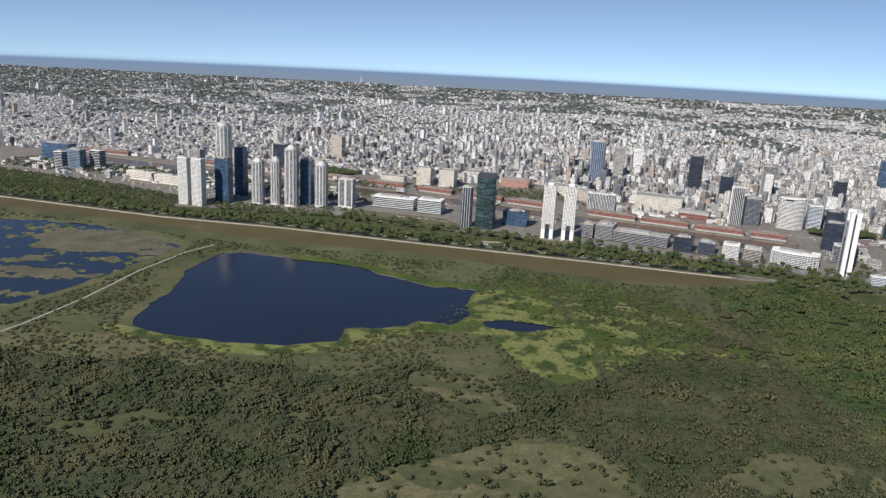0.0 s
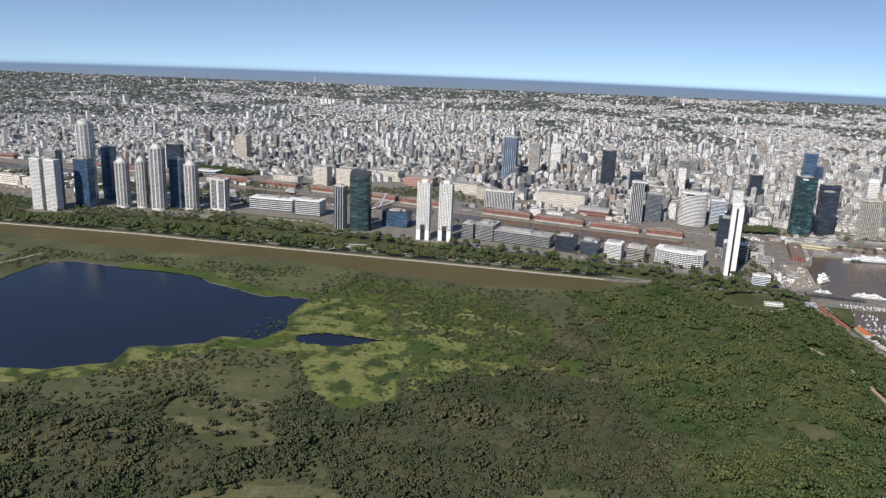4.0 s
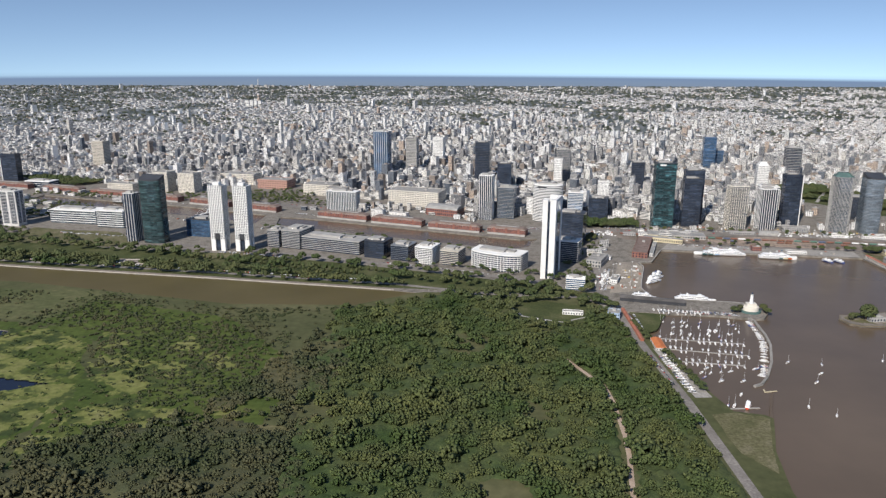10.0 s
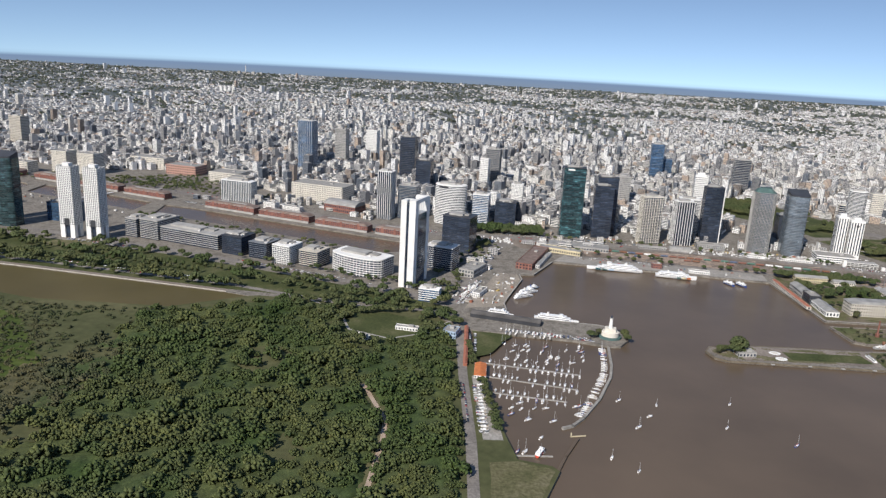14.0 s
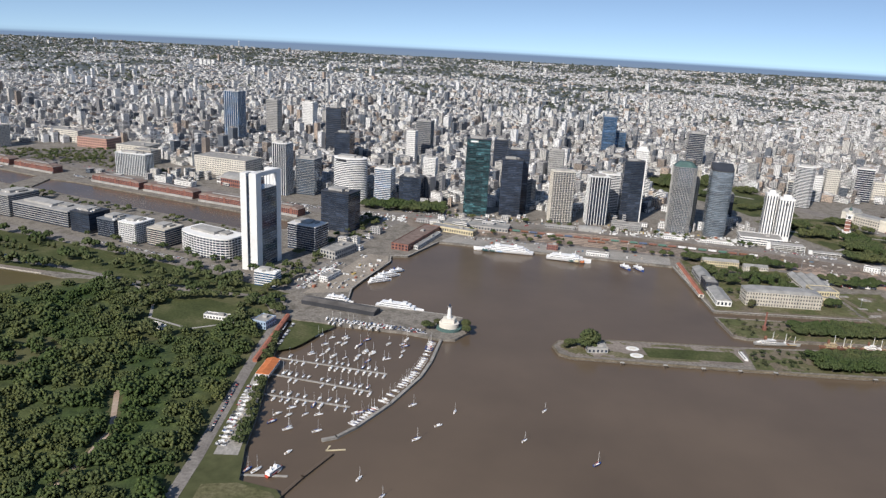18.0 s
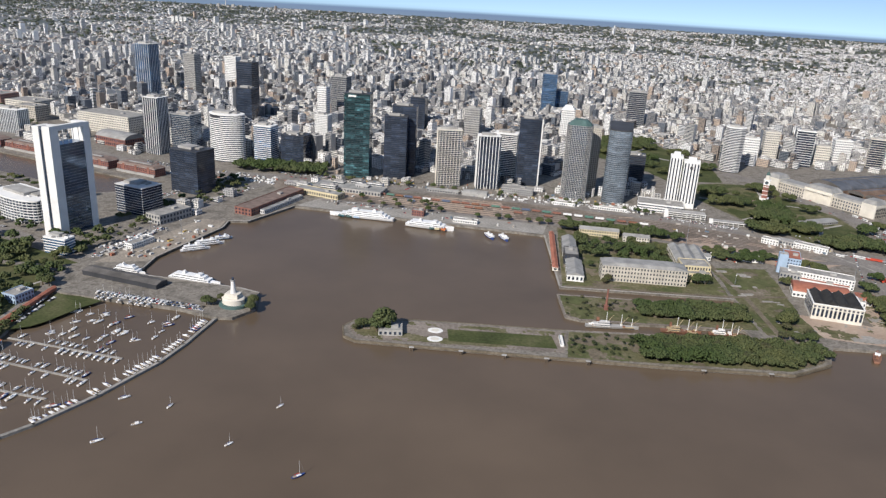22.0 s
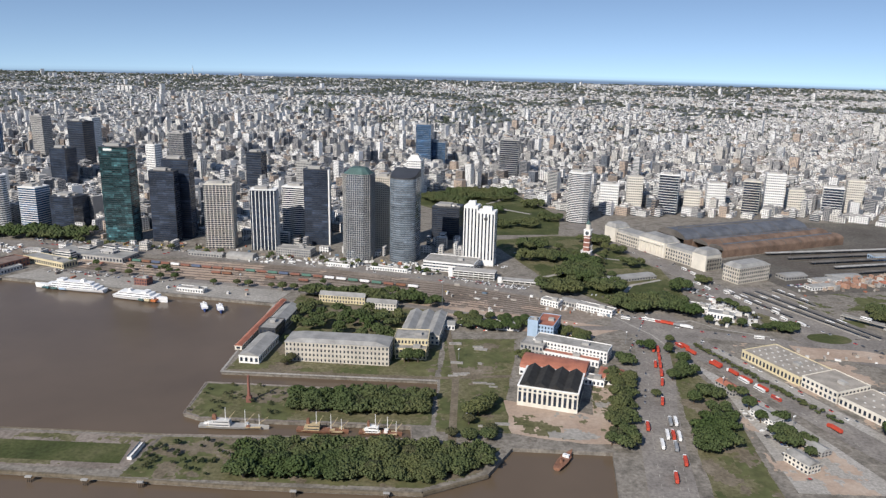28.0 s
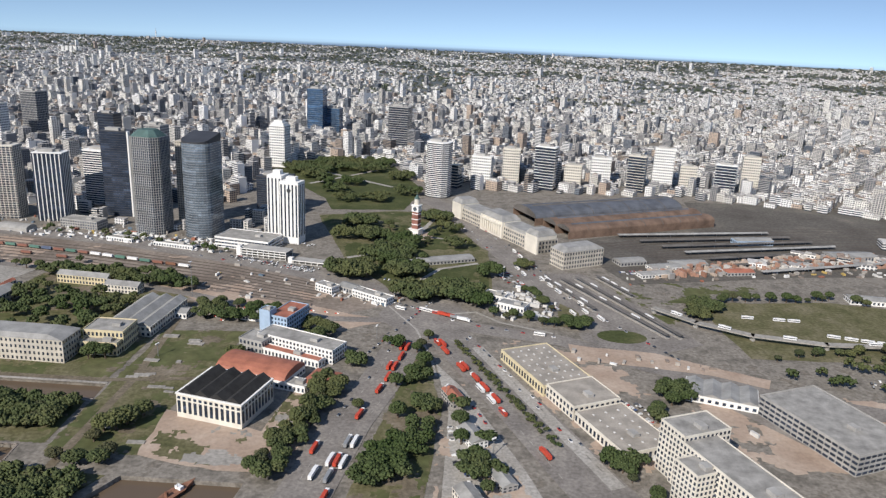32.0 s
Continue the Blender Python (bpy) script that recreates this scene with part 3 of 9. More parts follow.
# ---- towers ----
def plan(kind, w, d):
    if kind == "oval":
        return [(w / 2 * math.cos(t), d / 2 * math.sin(t)) for t in (2 * math.pi * i / 28 for i in range(28))]
    if kind == "lens":
        a = [(w / 2 * math.cos(t), -d * 0.28 + d * 0.35 * math.sin(t)) for t in (math.pi + math.pi * i / 12 for i in range(13))]
        return a + [(w / 2, d / 2), (-w / 2, d / 2)]
    if kind == "cut":
        c = min(w, d) * 0.22
        return [(-w / 2 + c, -d / 2), (w / 2 - c, -d / 2), (w / 2, -d / 2 + c), (w / 2, d / 2 - c), (w / 2 - c, d / 2), (-w / 2 + c, d / 2), (-w / 2, d / 2 - c), (-w / 2, -d / 2 + c)]
    return [(-w / 2, -d / 2), (w / 2, -d / 2), (w / 2, d / 2), (-w / 2, d / 2)]


def along(poly, step, off):
    """Even places along the outline: x, y, turn."""
    out = []
    for (x0, y0), (x1, y1) in zip(poly, poly[1:] + poly[:1]):
        ln = math.hypot(x1 - x0, y1 - y0)
        n = max(1, round(ln / step))
        for i in range(n):
            t = (i + 0.5) / n
            nx, ny = (y1 - y0) / ln, -(x1 - x0) / ln
            out.append((x0 + (x1 - x0) * t + nx * off, y0 + (y1 - y0) * t + ny * off, math.degrees(math.atan2(y1 - y0, x1 - x0)), ln / n))
    return out


def grown(poly, by):
    n = len(poly)
    cx, cy = sum(p[0] for p in poly) / n, sum(p[1] for p in poly) / n
    out = []
    for x, y in poly:
        r = math.hypot(x - cx, y - cy)
        k = (r + by * 1.3) / r
        out.append((cx + (x - cx) * k, cy + (y - cy) * k))
    return out


def tower(name, label, x, y, w, d, h, rot, style, wall, glass, kind="rect", floor=3.6, bay=4.0, crown="plant", category="tower block", band=1.3):
    """A tower on its plan: a body, storey by storey bands or rows of windows, upright fins, and what stands on the roof."""
    c, s = math.cos(radians(rot)), math.sin(radians(rot))
    t = thing(name, x - s * d / 2, y + c * d / 2, rot, label, category)
    poly = plan(kind, w, d)
    floor = max(floor, 5.4) if y > 2435 else floor
    n = max(3, int(h / floor))
    body = part("body", MB().prism(poly, 0, h), wall if style in ("punched", "flats") else glass, t)
    if style in ("bands", "grid", "balcony"):
        band = 0.95 if style == "balcony" else band
        me = MB().prism(grown(poly, 0.9 if style == "balcony" else 0.35), 0, band).mesh("floor_band", wall)
        for i in range(1, n + 1):
            part("floor_band", me, None, t, "", pose(0, 0, h * i / n - band))
    if style in ("fins", "grid"):
        fm = MB().box(0, 0, 0, h - 0.5, 1.1 if style == "fins" else 0.7, 0.9).mesh("fin", wall)
        for px, py, r, _ in along(poly, bay, 0.25):
            part("fin", fm, None, t, "", pose(px, py, 0, 0, 0, r))
    if style == "punched":
        mb = MB()
        for px, py, r, ln in along(poly, bay, 0.0):
            mb.pane(px, py, 0, floor * 0.5, ln * 0.55, 0.16, r)
        me = mb.mesh("glazing", glass)
        for i in range(1, n):
            tagged(part("glazing", me, None, t, "", pose(0, 0, h * i / n + 0.9)), kind="stuff")
    if style == "flats":
        for (ax, ay), (bx, by) in zip(poly, poly[1:] + poly[:1]):
            ln, r = math.hypot(bx - ax, by - ay), math.degrees(math.atan2(by - ay, bx - ax))
            for u in ((0.25, 0.75) if ln > 14 else (0.5,)):
                part("window_strip", MB().box(ax + (bx - ax) * u, ay + (by - ay) * u, 6, h - 2, ln * (0.36 if ln > 14 else 0.6), 0.5, r), glass, t)
        me = MB().prism(grown(poly, 0.7), 0, 0.9).mesh("floor_band", wall)
        for i in range(1, n + 1):
            part("floor_band", me, None, t, "", pose(0, 0, h * i / n - 0.9))
    if style == "curtain":
        me = MB().prism(grown(poly, 0.12), 0, 0.45).mesh("floor_band", wall)
        for i in range(1, n + 1):
            part("floor_band", me, None, t, "", pose(0, 0, h * i / n - 0.45))
    if crown == "plant":
        part("roof_slab", MB().prism(grown(poly, 0.4), h, h + 0.9), wall if wall != "glass" else "flatroof", t)
        part("plant_room", MB().box(-w * 0.1, 0, h + 0.9, h + 5, w * 0.5, d * 0.5), "concrete", t)
        if h < 60 and y < 2300:
            for k in range(9):
                q = noise.noise_vector((x * 0.37 + k * 3.1, y * 0.41, k * 1.7))
                part("roof_unit", MB().box(w * 0.42 * max(-1, min(1, 1.8 * q[0])), d * 0.4 * max(-1, min(1, 1.8 * q[1])), h + 0.9, h + 2.0 + abs(q[2]) * 2.4, 2.5 + 6 * abs(q[0]), 2 + 4 * abs(q[1])), ("white", "concrete", "pale")[k % 3], t)
        part("water_tank", MB().box(w * 0.24, d * 0.1, h + 0.9, h + 3.6, w * 0.16, d * 0.3), "flatroof", t)
    if name in ("black_slab", "navy_slab"):
        part("end_wall", MB().box((w / 2 + 1.2) * (1 if name == "black_slab" else -1), -d / 2 + 3, 0, h + 1, 2.2, 6.5), "white", t, "white blank end wall")
    if name in ("green_office_tower", "drum_tower"):
        part("sign", MB().box(-w * 0.18, -d / 2 - 0.5, h - 6, h - 2.5, w * 0.3, 0.4), "white" if name == "green_office_tower" else "darkwall", t, "plain bar of a roof sign")
    if crown == "pyramid":
        part("crown", MB().prism(grown(poly, -1.5), h, h + 9, 0.55), "copper", t, "green pointed glass crown")
    elif crown == "slope":
        up = MB().prism(grown(poly, -0.4), h, h + 4)
        m = len(up.v) // 2
        up.v[m:] = [(x, y, h + 3 + 9 * (y + d / 2) / d) for x, y, _ in up.v[m:]]
        part("crown", up, "darkwall", t, "dark sloping roof screen")
    elif crown == "steps":
        part("crown", MB().prism(grown(poly, -w * 0.1), h, h + 5), wall, t)
        part("upper_crown", MB().prism(grown(poly, -w * 0.22), h + 5, h + 10), wall, t)
        part("plant_box", MB().box(w * 0.06, 0, h + 10, h + 13.5, w * 0.26, d * 0.3), "concrete", t)
        part("mast", MB().tube((0, 0, h + 13), (0, 0, h + 24), 0.5, 0.15), "steel", t)
    elif crown == "dome":
        part("crown", MB().prism(plan("oval", w * 0.8, d * 0.8), h, h + 8), wall, t)
        part("dome", MB().prism(plan("oval", w * 0.66, d * 0.66), h + 8, h + 15, 0.4), "concrete", t)
    return t


for a in (
    # towers by the promenade
    ("white_slab_tower", "tall white slab of flats in three parts", -766, 2100, 30, 24, 138, -13, "grid", "white", "glass", "rect", 3.6, 5.0, "plant", "tower block", 1.9),
    ("white_slab_tower", "tall white slab of flats beside its twin", -722, 2088, 32, 24, 138, -13, "grid", "white", "glass", "rect", 3.6, 5.0, "plant", "tower block", 1.9),
    ("white_slab_tower", "tall grey-white slab of flats between two slabs", -738, 2130, 34, 26, 158, -13, "grid", "concrete", "glass", "rect", 3.6, 5.0, "plant", "tower block", 1.9),
    ("skyscraper", "very tall round-cornered grey tower with a domed top", -683, 2196, 42, 40, 224, -13, "flats", "pale", "glass_grey", "cut", 3.6, 4, "dome"),
    ("blue_glass_tower", "dark blue glass tower before a taller one", -668, 2150, 44, 28, 132, -13, "curtain", "darkwall", "glass_blue"),
    ("dark_glass_tower", "dark blue glass tower with a slim shaft", -650, 2270, 30, 30, 150, -13, "curtain", "darkwall", "glass_blue"),
    ("residential_tower", "pale tower of flats with balconies and a stepped top", -568, 2158, 34, 30, 128, -13, "flats", "pale", "glass", "cut", 3.4, 4, "steps"),
    ("residential_tower", "slender pale tower of flats with balconies", -515, 2163, 28, 28, 132, -13, "flats", "pale", "glass", "cut", 3.4, 4, "steps"),
    ("residential_tower", "tall white tower of flats with a stepped crown", -464, 2142, 38, 32, 172, -13, "flats", "pale", "glass", "cut", 3.4, 4, "steps"),
    ("glass_tower", "bright blue glass tower beside white flats", -426, 2190, 34, 30, 136, -13, "curtain", "steel", "glass_blue"),
    ("residential_tower", "white tower of flats with rounded balconies", -377, 2156, 34, 30, 128, -13, "flats", "pale", "glass", "cut", 3.4, 4, "steps"),
    ("residential_tower", "stocky white tower of flats on a lawn", -301, 2166, 44, 28, 88, -13, "flats", "pale", "glass"),
    ("brown_tower", "slim grey-brown tower of flats with upright stripes", 58, 1994, 27, 24, 112, -15, "fins", "pale", "glass", "rect", 3.6, 6.5),
    ("green_glass_tower", "dark green glass tower with a pointed top", 110, 1982, 52, 26, 143, -13, "curtain", "darkwall", "glass_teal", "lens", 3.6, 4, "slope"),
    # striped and gridded office towers of the business quarter
    ("striped_tower", "black glass tower with white upright fins", 891, 2206, 36, 34, 116, -16, "fins", "white", "glass", "rect", 3.6, 5.2),
    ("stepped_office", "grey glass office tower stepped back at the top", 946, 2222, 46, 40, 82, -16, "bands", "concrete", "glass_slate", "rect", 3.6, 4, "plant", "office tower", 0.7),
    ("drum_tower", "white oval office tower with ribbon windows", 1047, 2172, 76, 44, 96, -14, "bands", "white", "glass", "oval", 3.9, 4, "plant", "office tower", 1.9),
    ("banded_office", "blue glass office block with white bands", 1124, 2190, 38, 34, 74, -14, "bands", "white", "glass_blue", "rect", 4.0, 4),
    ("dark_office", "low dark glass office block beside trees", 1185, 2190, 50, 40, 58, -14, "curtain", "darkwall", "glass"),
    ("green_office_tower", "tall green glass office tower", 1328, 2104, 50, 28, 162, -5, "curtain", "darkwall", "glass_green", "rect", 3.5, 4),
    ("dark_office_tower", "black glass office tower with a lower front", 1402, 2112, 44, 20, 122, -5, "curtain", "darkwall", "glass"),
    ("dark_office_tower", "black glass tower standing behind its lower half", 1416, 2140, 48, 22, 138, -5, "curtain", "darkwall", "glass"),
    ("white_grid_tower", "white concrete office tower with strong upright ribs", 1508, 2078, 46, 28, 108, 5, "grid", "cream", "glass", "rect", 3.6, 5.6, "plant", "office tower", 0.8),
    ("striped_tower", "black office tower with white upright fins", 1583, 2074, 42, 28, 101, 4, "fins", "white", "glass", "rect", 3.6, 6.0),
    ("banded_office", "white banded office slab beside a striped tower", 1618, 2150, 46, 34, 94, -12, "bands", "white", "glass", "rect", 3.6, 4),
    ("black_slab", "black glass slab with one white end wall", 1662, 2119, 42, 22, 130, -4, "curtain", "darkwall", "glass"),
    ("grid_glass_tower", "grey gridded glass tower with a green top", 1740, 2028, 46, 42, 138, -12, "grid", "concrete", "glass_slate", "cut", 3.5, 3.2, "pyramid", "office tower", 0.6),
    ("pale_brown_tower", "pale brown flat-faced tower", 1778, 2090, 30, 40, 124, -12, "punched", "sand", "glass"),
    ("curved_glass_tower", "grey glass tower with a bowed front", 1814, 2022, 42, 40, 134, -12, "curtain", "steel", "glass_silver", "lens", 3.5, 4, "slope"),
    ("dark_office", "low dark office block with flat roof", 1882, 2181, 50, 40, 58, -12, "bands", "darkwall", "glass", "rect", 3.6, 4),
    ("blue_glass_tower", "blue glass tower amid white city houses", 1806, 3005, 44, 34, 130, -12, "curtain", "steel", "glass_blue"),
    ("blue_glass_block", "lower blue glass block beside a blue tower", 1846, 3030, 46, 30, 78, -12, "curtain", "steel", "glass_blue"),
    ("white_stepped_tower", "white stepped old skyscraper", 1803, 2571, 34, 30, 88, -12, "punched", "white", "glass", "rect", 3.6, 4, "steps"),
    ("banded_tower", "dark round-cornered tower with white floor bands", 2143, 2344, 42, 38, 101, -20, "bands", "white", "glass", "cut", 3.6, 4),
    ("dark_city_tower", "blue-grey glass city tower with pale fins", 593, 2905, 52, 44, 160, -16, "fins", "pale", "glass_blue", "rect", 3.6, 7),
    ("dark_city_tower", "dark banded city tower", 935, 2749, 48, 38, 140, -16, "bands", "darkwall", "glass", "rect", 3.6, 4),
    ("dark_city_tower", "short dark glass city tower", 985, 2560, 44, 36, 96, -16, "curtain", "darkwall", "glass"),
    ("white_city_tower", "slim white city tower", 1167, 2640, 26, 26, 100, -16, "punched", "white", "glass"),
    ("white_city_tower", "white blank-sided city tower", 1225, 2300, 30, 26, 84, -14, "punched", "white", "glass"),
    ("grey_city_tower", "grey gridded city tower", 1200, 2720, 44, 34, 120, -16, "grid", "concrete", "glass"),
    ("grey_city_tower", "grey city tower with dark windows", 700, 2990, 40, 34, 130, -16, "punched", "concrete", "glass"),
    ("white_city_tower", "white city tower beside a dark one", 800, 3080, 40, 34, 120, -16, "punched", "white", "glass"),
    ("grey_city_tower", "banded grey city tower", 2040, 2840, 50, 40, 110, -14, "bands", "concrete", "glass"),
    ("grey_city_tower", "tall grey flats over white houses", 1560, 2520, 38, 30, 84, -14, "punched", "concrete", "glass"),
    ("dark_city_tower", "dark slab over white houses", 1420, 2620, 40, 28, 90, -14, "bands", "darkwall", "glass"),
    ("pink_city_tower", "pinkish brown tower amid low houses", -480, 3150, 50, 40, 100, -16, "punched", "sand", "glass"),
    *[("white_slab", "tall white slab of flats in a far row", -620 + 34 * k, 6440 - 8 * k, 24, 20, 58, -12, "punched", "white", "glass") for k in range(4)],
    # tall flats behind the station
    *[("tall_flats", "tall pale block of flats behind the station", 2170 + 62 * k, 2440 + 22 * (k % 3) + 6 * k, 34 + 6 * (k % 2), 24, 46 + 13 * ((k * 5) % 4), -24 + 8 * (k % 3), "punched" if k % 3 else "balcony", "white" if k % 2 else "cream", "glass") for k in range(11)],
    # waterfront blocks
    ("glass_block", "dark glass block by the docks", -1485, 2756, 120, 40, 66, -13, "curtain", "steel", "glass_blue"),
    ("white_block", "white block of flats by the docks", -1388, 2590, 32, 30, 61, -13, "balcony", "white", "glass"),
    ("grey_block", "grey block of flats by the docks", -1318, 2563, 50, 34, 74, -13, "bands", "concrete", "glass_blue"),
    ("white_block", "white block of flats with balconies", -1262, 2602, 40, 34, 69, -13, "balcony", "white", "glass"),
    ("navy_slab", "dark blue glass slab with one white edge", -655, 2852, 58, 26, 92, -14, "curtain", "darkwall", "glass"),
    ("white_hall", "wide low white hall among trees", -505, 2724, 90, 44, 20, -14, "bands", "white", "glass", "rect", 5.0, 6),
    ("long_loft", "long pale loft building beside a dock", -1042, 2450, 107, 28, 28, -20, "punched", "cream", "glass"),
    ("long_loft", "long pale loft building with many windows", -926, 2400, 110, 28, 28, -20, "punched", "cream", "glass"),
    ("low_white_block", "long low white building with strip windows", -159, 2190, 130, 50, 34, -14, "bands", "white", "glass_grey", "rect", 5.0, 4),
    ("low_white_block", "square white building with strip windows", -47, 2140, 72, 50, 42, -14, "bands", "white", "glass_grey", "rect", 5.0, 4),
    ("glass_block", "low dark blue glass block", 200, 2040, 70, 46, 40, -15, "curtain", "darkwall", "glass_blue"),
    ("office_block", "grey office block with floor bands", 389, 1938, 30, 40, 38, -24, "bands", "concrete", "glass"),
    ("office_block", "grey stepped office block with plant on its roof", 430, 1924, 46, 64, 40, -24, "bands", "concrete", "glass"),
    ("long_office", "long low office block with floor bands", 517, 1892, 150, 50, 29, -24, "bands", "concrete", "glass", "rect", 4, 4),
    ("office_block", "black glass office cube with a flat pale roof", 618, 1838, 46, 46, 36, -24, "curtain", "darkwall", "glass"),
    ("office_block", "dark glass office cube with slats", 672, 1818, 40, 46, 31, -24, "curtain", "steel", "glass"),
    ("office_block", "white office block with square windows", 722, 1786, 38, 44, 36, -24, "grid", "white", "glass"),
    ("office_block", "brownish office block with floor bands", 774, 1778, 40, 44, 30, -24, "bands", "sand", "glass"),
    ("white_flats", "big white block of flats with rounded front", 862, 1742, 108, 50, 34, -30, "grid", "white", "glass", "lens", 4.2, 7),
    ("white_flats", "white block of flats with three bays", 504, 2338, 88, 30, 52, -18, "fins", "white", "glass_grey", "rect", 3.4, 5),
    ("glass_block", "dark angular glass block by the docks", 1054, 1930, 60, 44, 74, -24, "curtain", "darkwall", "glass"),
    ("glass_block", "low glass office block behind a white tower", 1016, 1796, 56, 40, 44, -24, "bands", "pale", "glass", "rect", 4.0, 4, "plant", "office block", 0.6),
    ("corner_office", "small white office with blue windows", 997, 1606, 34, 18, 22, -16, "bands", "white", "glass_blue"),
):
    tower(*a)


def twin(x, y):
    """A white latticed tower that stands on legs round a tall dark gateway."""
    t = thing("twin_tower", x, y, -12, "white gridded tower of flats with a dark gateway", "tower block", "twin towers")
    w, d, h = 32, 26, 144
    poly = plan("rect", w, d)
    part("core", MB().box(0, 0, 26, h, w, d), "glass", t)
    for sx in (-1, 1):
        for sy in (-1, 1):
            part("leg", MB().box(sx * (w / 2 - 5), sy * (d / 2 - 4.5), 0, 26, 10, 9), "white", t)
    part("lobby", MB().box(0, 0, 0, 25.8, w - 15, d - 8), "glass", t, "dark glass gateway")
    part("gateway", MB().box(0, -d / 2 - 0.2, 26, 40, 12, 1.6), "darkwall", t, "tall dark recess over the entrance")
    me = MB().prism(grown(poly, 0.3), 0, 1.25).mesh("floor_band", "white")
    for i in range(33):
        part("floor_band", me, None, t, "", pose(0, 0, 26 + i * 3.6))
    fm = MB().box(0, 0, 26, h + 1.5, 1.6, 0.8).mesh("fin", "white")
    for px, py, r, _ in along(poly, 4.2, 0.1):
        part("fin", fm, None, t, "", pose(px, py, 0, 0, 0, r))
    part("roof_plant", MB().box(0, 0, h, h + 6, 14, 12), "white", t)


twin(278, 1921)
twin(332, 1914)


def portal_tower():
    """Two white shafts joined at the top round a wall of glass."""
    t = thing("portal_tower", 972, 1722, 0, "tall white concrete tower framing a sheet of dark glass", "office tower")
    for x0, x1 in ((-27, -17.5), (-13, -2)):
        part("front_fin", MB().prism([(x0, -46 - x0 * 0.12), (x1, -46 - x1 * 0.12), (x1 + 5, -33 - x1 * 0.12), (x0 + 5, -33 - x0 * 0.12)], 0, 154), "white", t)
    part("shaft_slot", MB().prism([(-17.5, -42.4), (-13, -42.9), (-8.5, -32), (-13, -31.5)], 0, 150), "glass", t, "dark glazed slot between two fins")
    part("back_shaft", MB().prism([(14.5, 6.8), (18, 5.4), (22.5, 15), (18, 17), (0, 23), (-3, 14)], 0, 153), "white", t)
    part("glass_body", MB().prism([(-19, -30.5), (2, -33), (17.5, 5.5), (-3, 14)], 0, 127), "glass_slate", t)
    part("top_beam", MB().prism([(-22, -31), (2.5, -33.5), (19, 6), (13, 8.5), (0, -26), (-20, -24)], 147.5, 154), "white", t)
    for k in range(4):
        part("roof_post", MB().box(4 + 3.2 * k, -25 + 8.5 * k, 127, 147.5, 0.8, 0.8, 22), "white", t)
    for k in range(30):
        part("floor_band", MB().prism([(-19.2, -30.7), (2.2, -33.2), (17.7, 5.5), (-3.1, 14.2)], 4 + k * 4.1, 4.35 + k * 4.1), "steel", t)


portal_tower()

# ---- the city ----
GRID = -37.0
EDGE = [(-5000, 3300), (-2600, 3060), (-1600, 3060), (-960, 2880), (-660, 2960), (-330, 2800), (0, 2720), (330, 2780), (560, 2500), (760, 2440), (880, 2290), (1010, 2250), (1290, 2200), (1500, 2170), (1700, 2200), (1800, 2240),
        (1790, 2560), (1860, 2690), (2040, 2690), (2120, 2440), (2290, 2420), (2620, 2440), (2950, 2330), (3500, 2200), (4800, 1900), (6200, 1700), (9500, 1700), (9500, 9750), (-9000, 9750), (-9000, 3300)]
rng = np.random.default_rng(7)
cg, sg = math.cos(radians(GRID)), math.sin(radians(GRID))
lots = []
PITCH, STREET = 118.0, 13.0


def is_leafy(x, y):
    """Whether a far block is suburb gardens and trees rather than built up."""
    deep = max(0.0, (y - 4200) / 5500)
    patch = noise.noise((x / 800, y / 800, 4.0)) + 0.5 * noise.noise((x / 260, y / 260, 9.0))
    return deep > 0.0 and patch > 0.52 - 0.85 * deep ** 0.5 - (0.25 if x < -0.3 * y else 0)


for i in range(-130, 100):
    for j in range(-20, 130):
        bx, by = i * PITCH, j * PITCH
        wx, wy = bx * cg - by * sg, bx * sg + by * cg
        if not (2000 < wy < 9750 and -0.66 * wy - 250 < wx < 2450 + 0.66 * (wy - 900)):
            continue
        if rng.random() < (0.02 if wy > 2900 else 0):
            continue
        dense = math.exp(-(((wx - 1150) / 1700) ** 2)) * max(0.0, 1.0 - max(0, wy - 3300) / 3400)
        leafy = is_leafy(wx, wy)
        size = PITCH - STREET
        rows, wide, full = (5, (9, 27), 0.97) if wy < 3900 else (4, (12, 32), 0.92) if wy < 5600 else (3, (17, 44), 0.8)
        full *= 0.16 if leafy else 1.0
        for a in range(rows):
            x0 = -size / 2
            while x0 < size / 2 - 6:
                w = min(rng.uniform(*wide), size / 2 - x0)
                depth = size / rows
                if rng.random() < full:
                    lots.append((bx + x0 + w / 2, by - size / 2 + depth * (a + 0.5), w * (1 if wy < 3900 else 0.82), depth * rng.uniform(0.55, 0.98), dense))
                x0 += w + (rng.random() < 0.14) * rng.uniform(3, 9)
lots = np.array(lots)
lx, ly = lots[:, 0] * cg - lots[:, 1] * sg, lots[:, 0] * sg + lots[:, 1] * cg
keep = inside(EDGE, lx, ly)
towers_at = np.array([(o.matrix_basis.translation.x, o.matrix_basis.translation.y) for o in scene.objects if o.parent is None and o.type == "EMPTY"])
for tx, ty in towers_at:
    keep &= np.hypot(lx - tx, ly - ty) > 36
lots, lx, ly = lots[keep], lx[keep], ly[keep]
n = len(lots)
dense = lots[:, 4]
ht = np.where(rng.random(n) < 0.26 - 0.1 * dense, rng.uniform(5, 12, n), rng.lognormal(2.9, 0.36, n) * (0.48 + 0.6 * dense))
tall = rng.random(n) < 0.004 + 0.013 * dense
ht = np.where(tall, rng.uniform(38, 72, n), np.clip(ht, 4.5, 44))
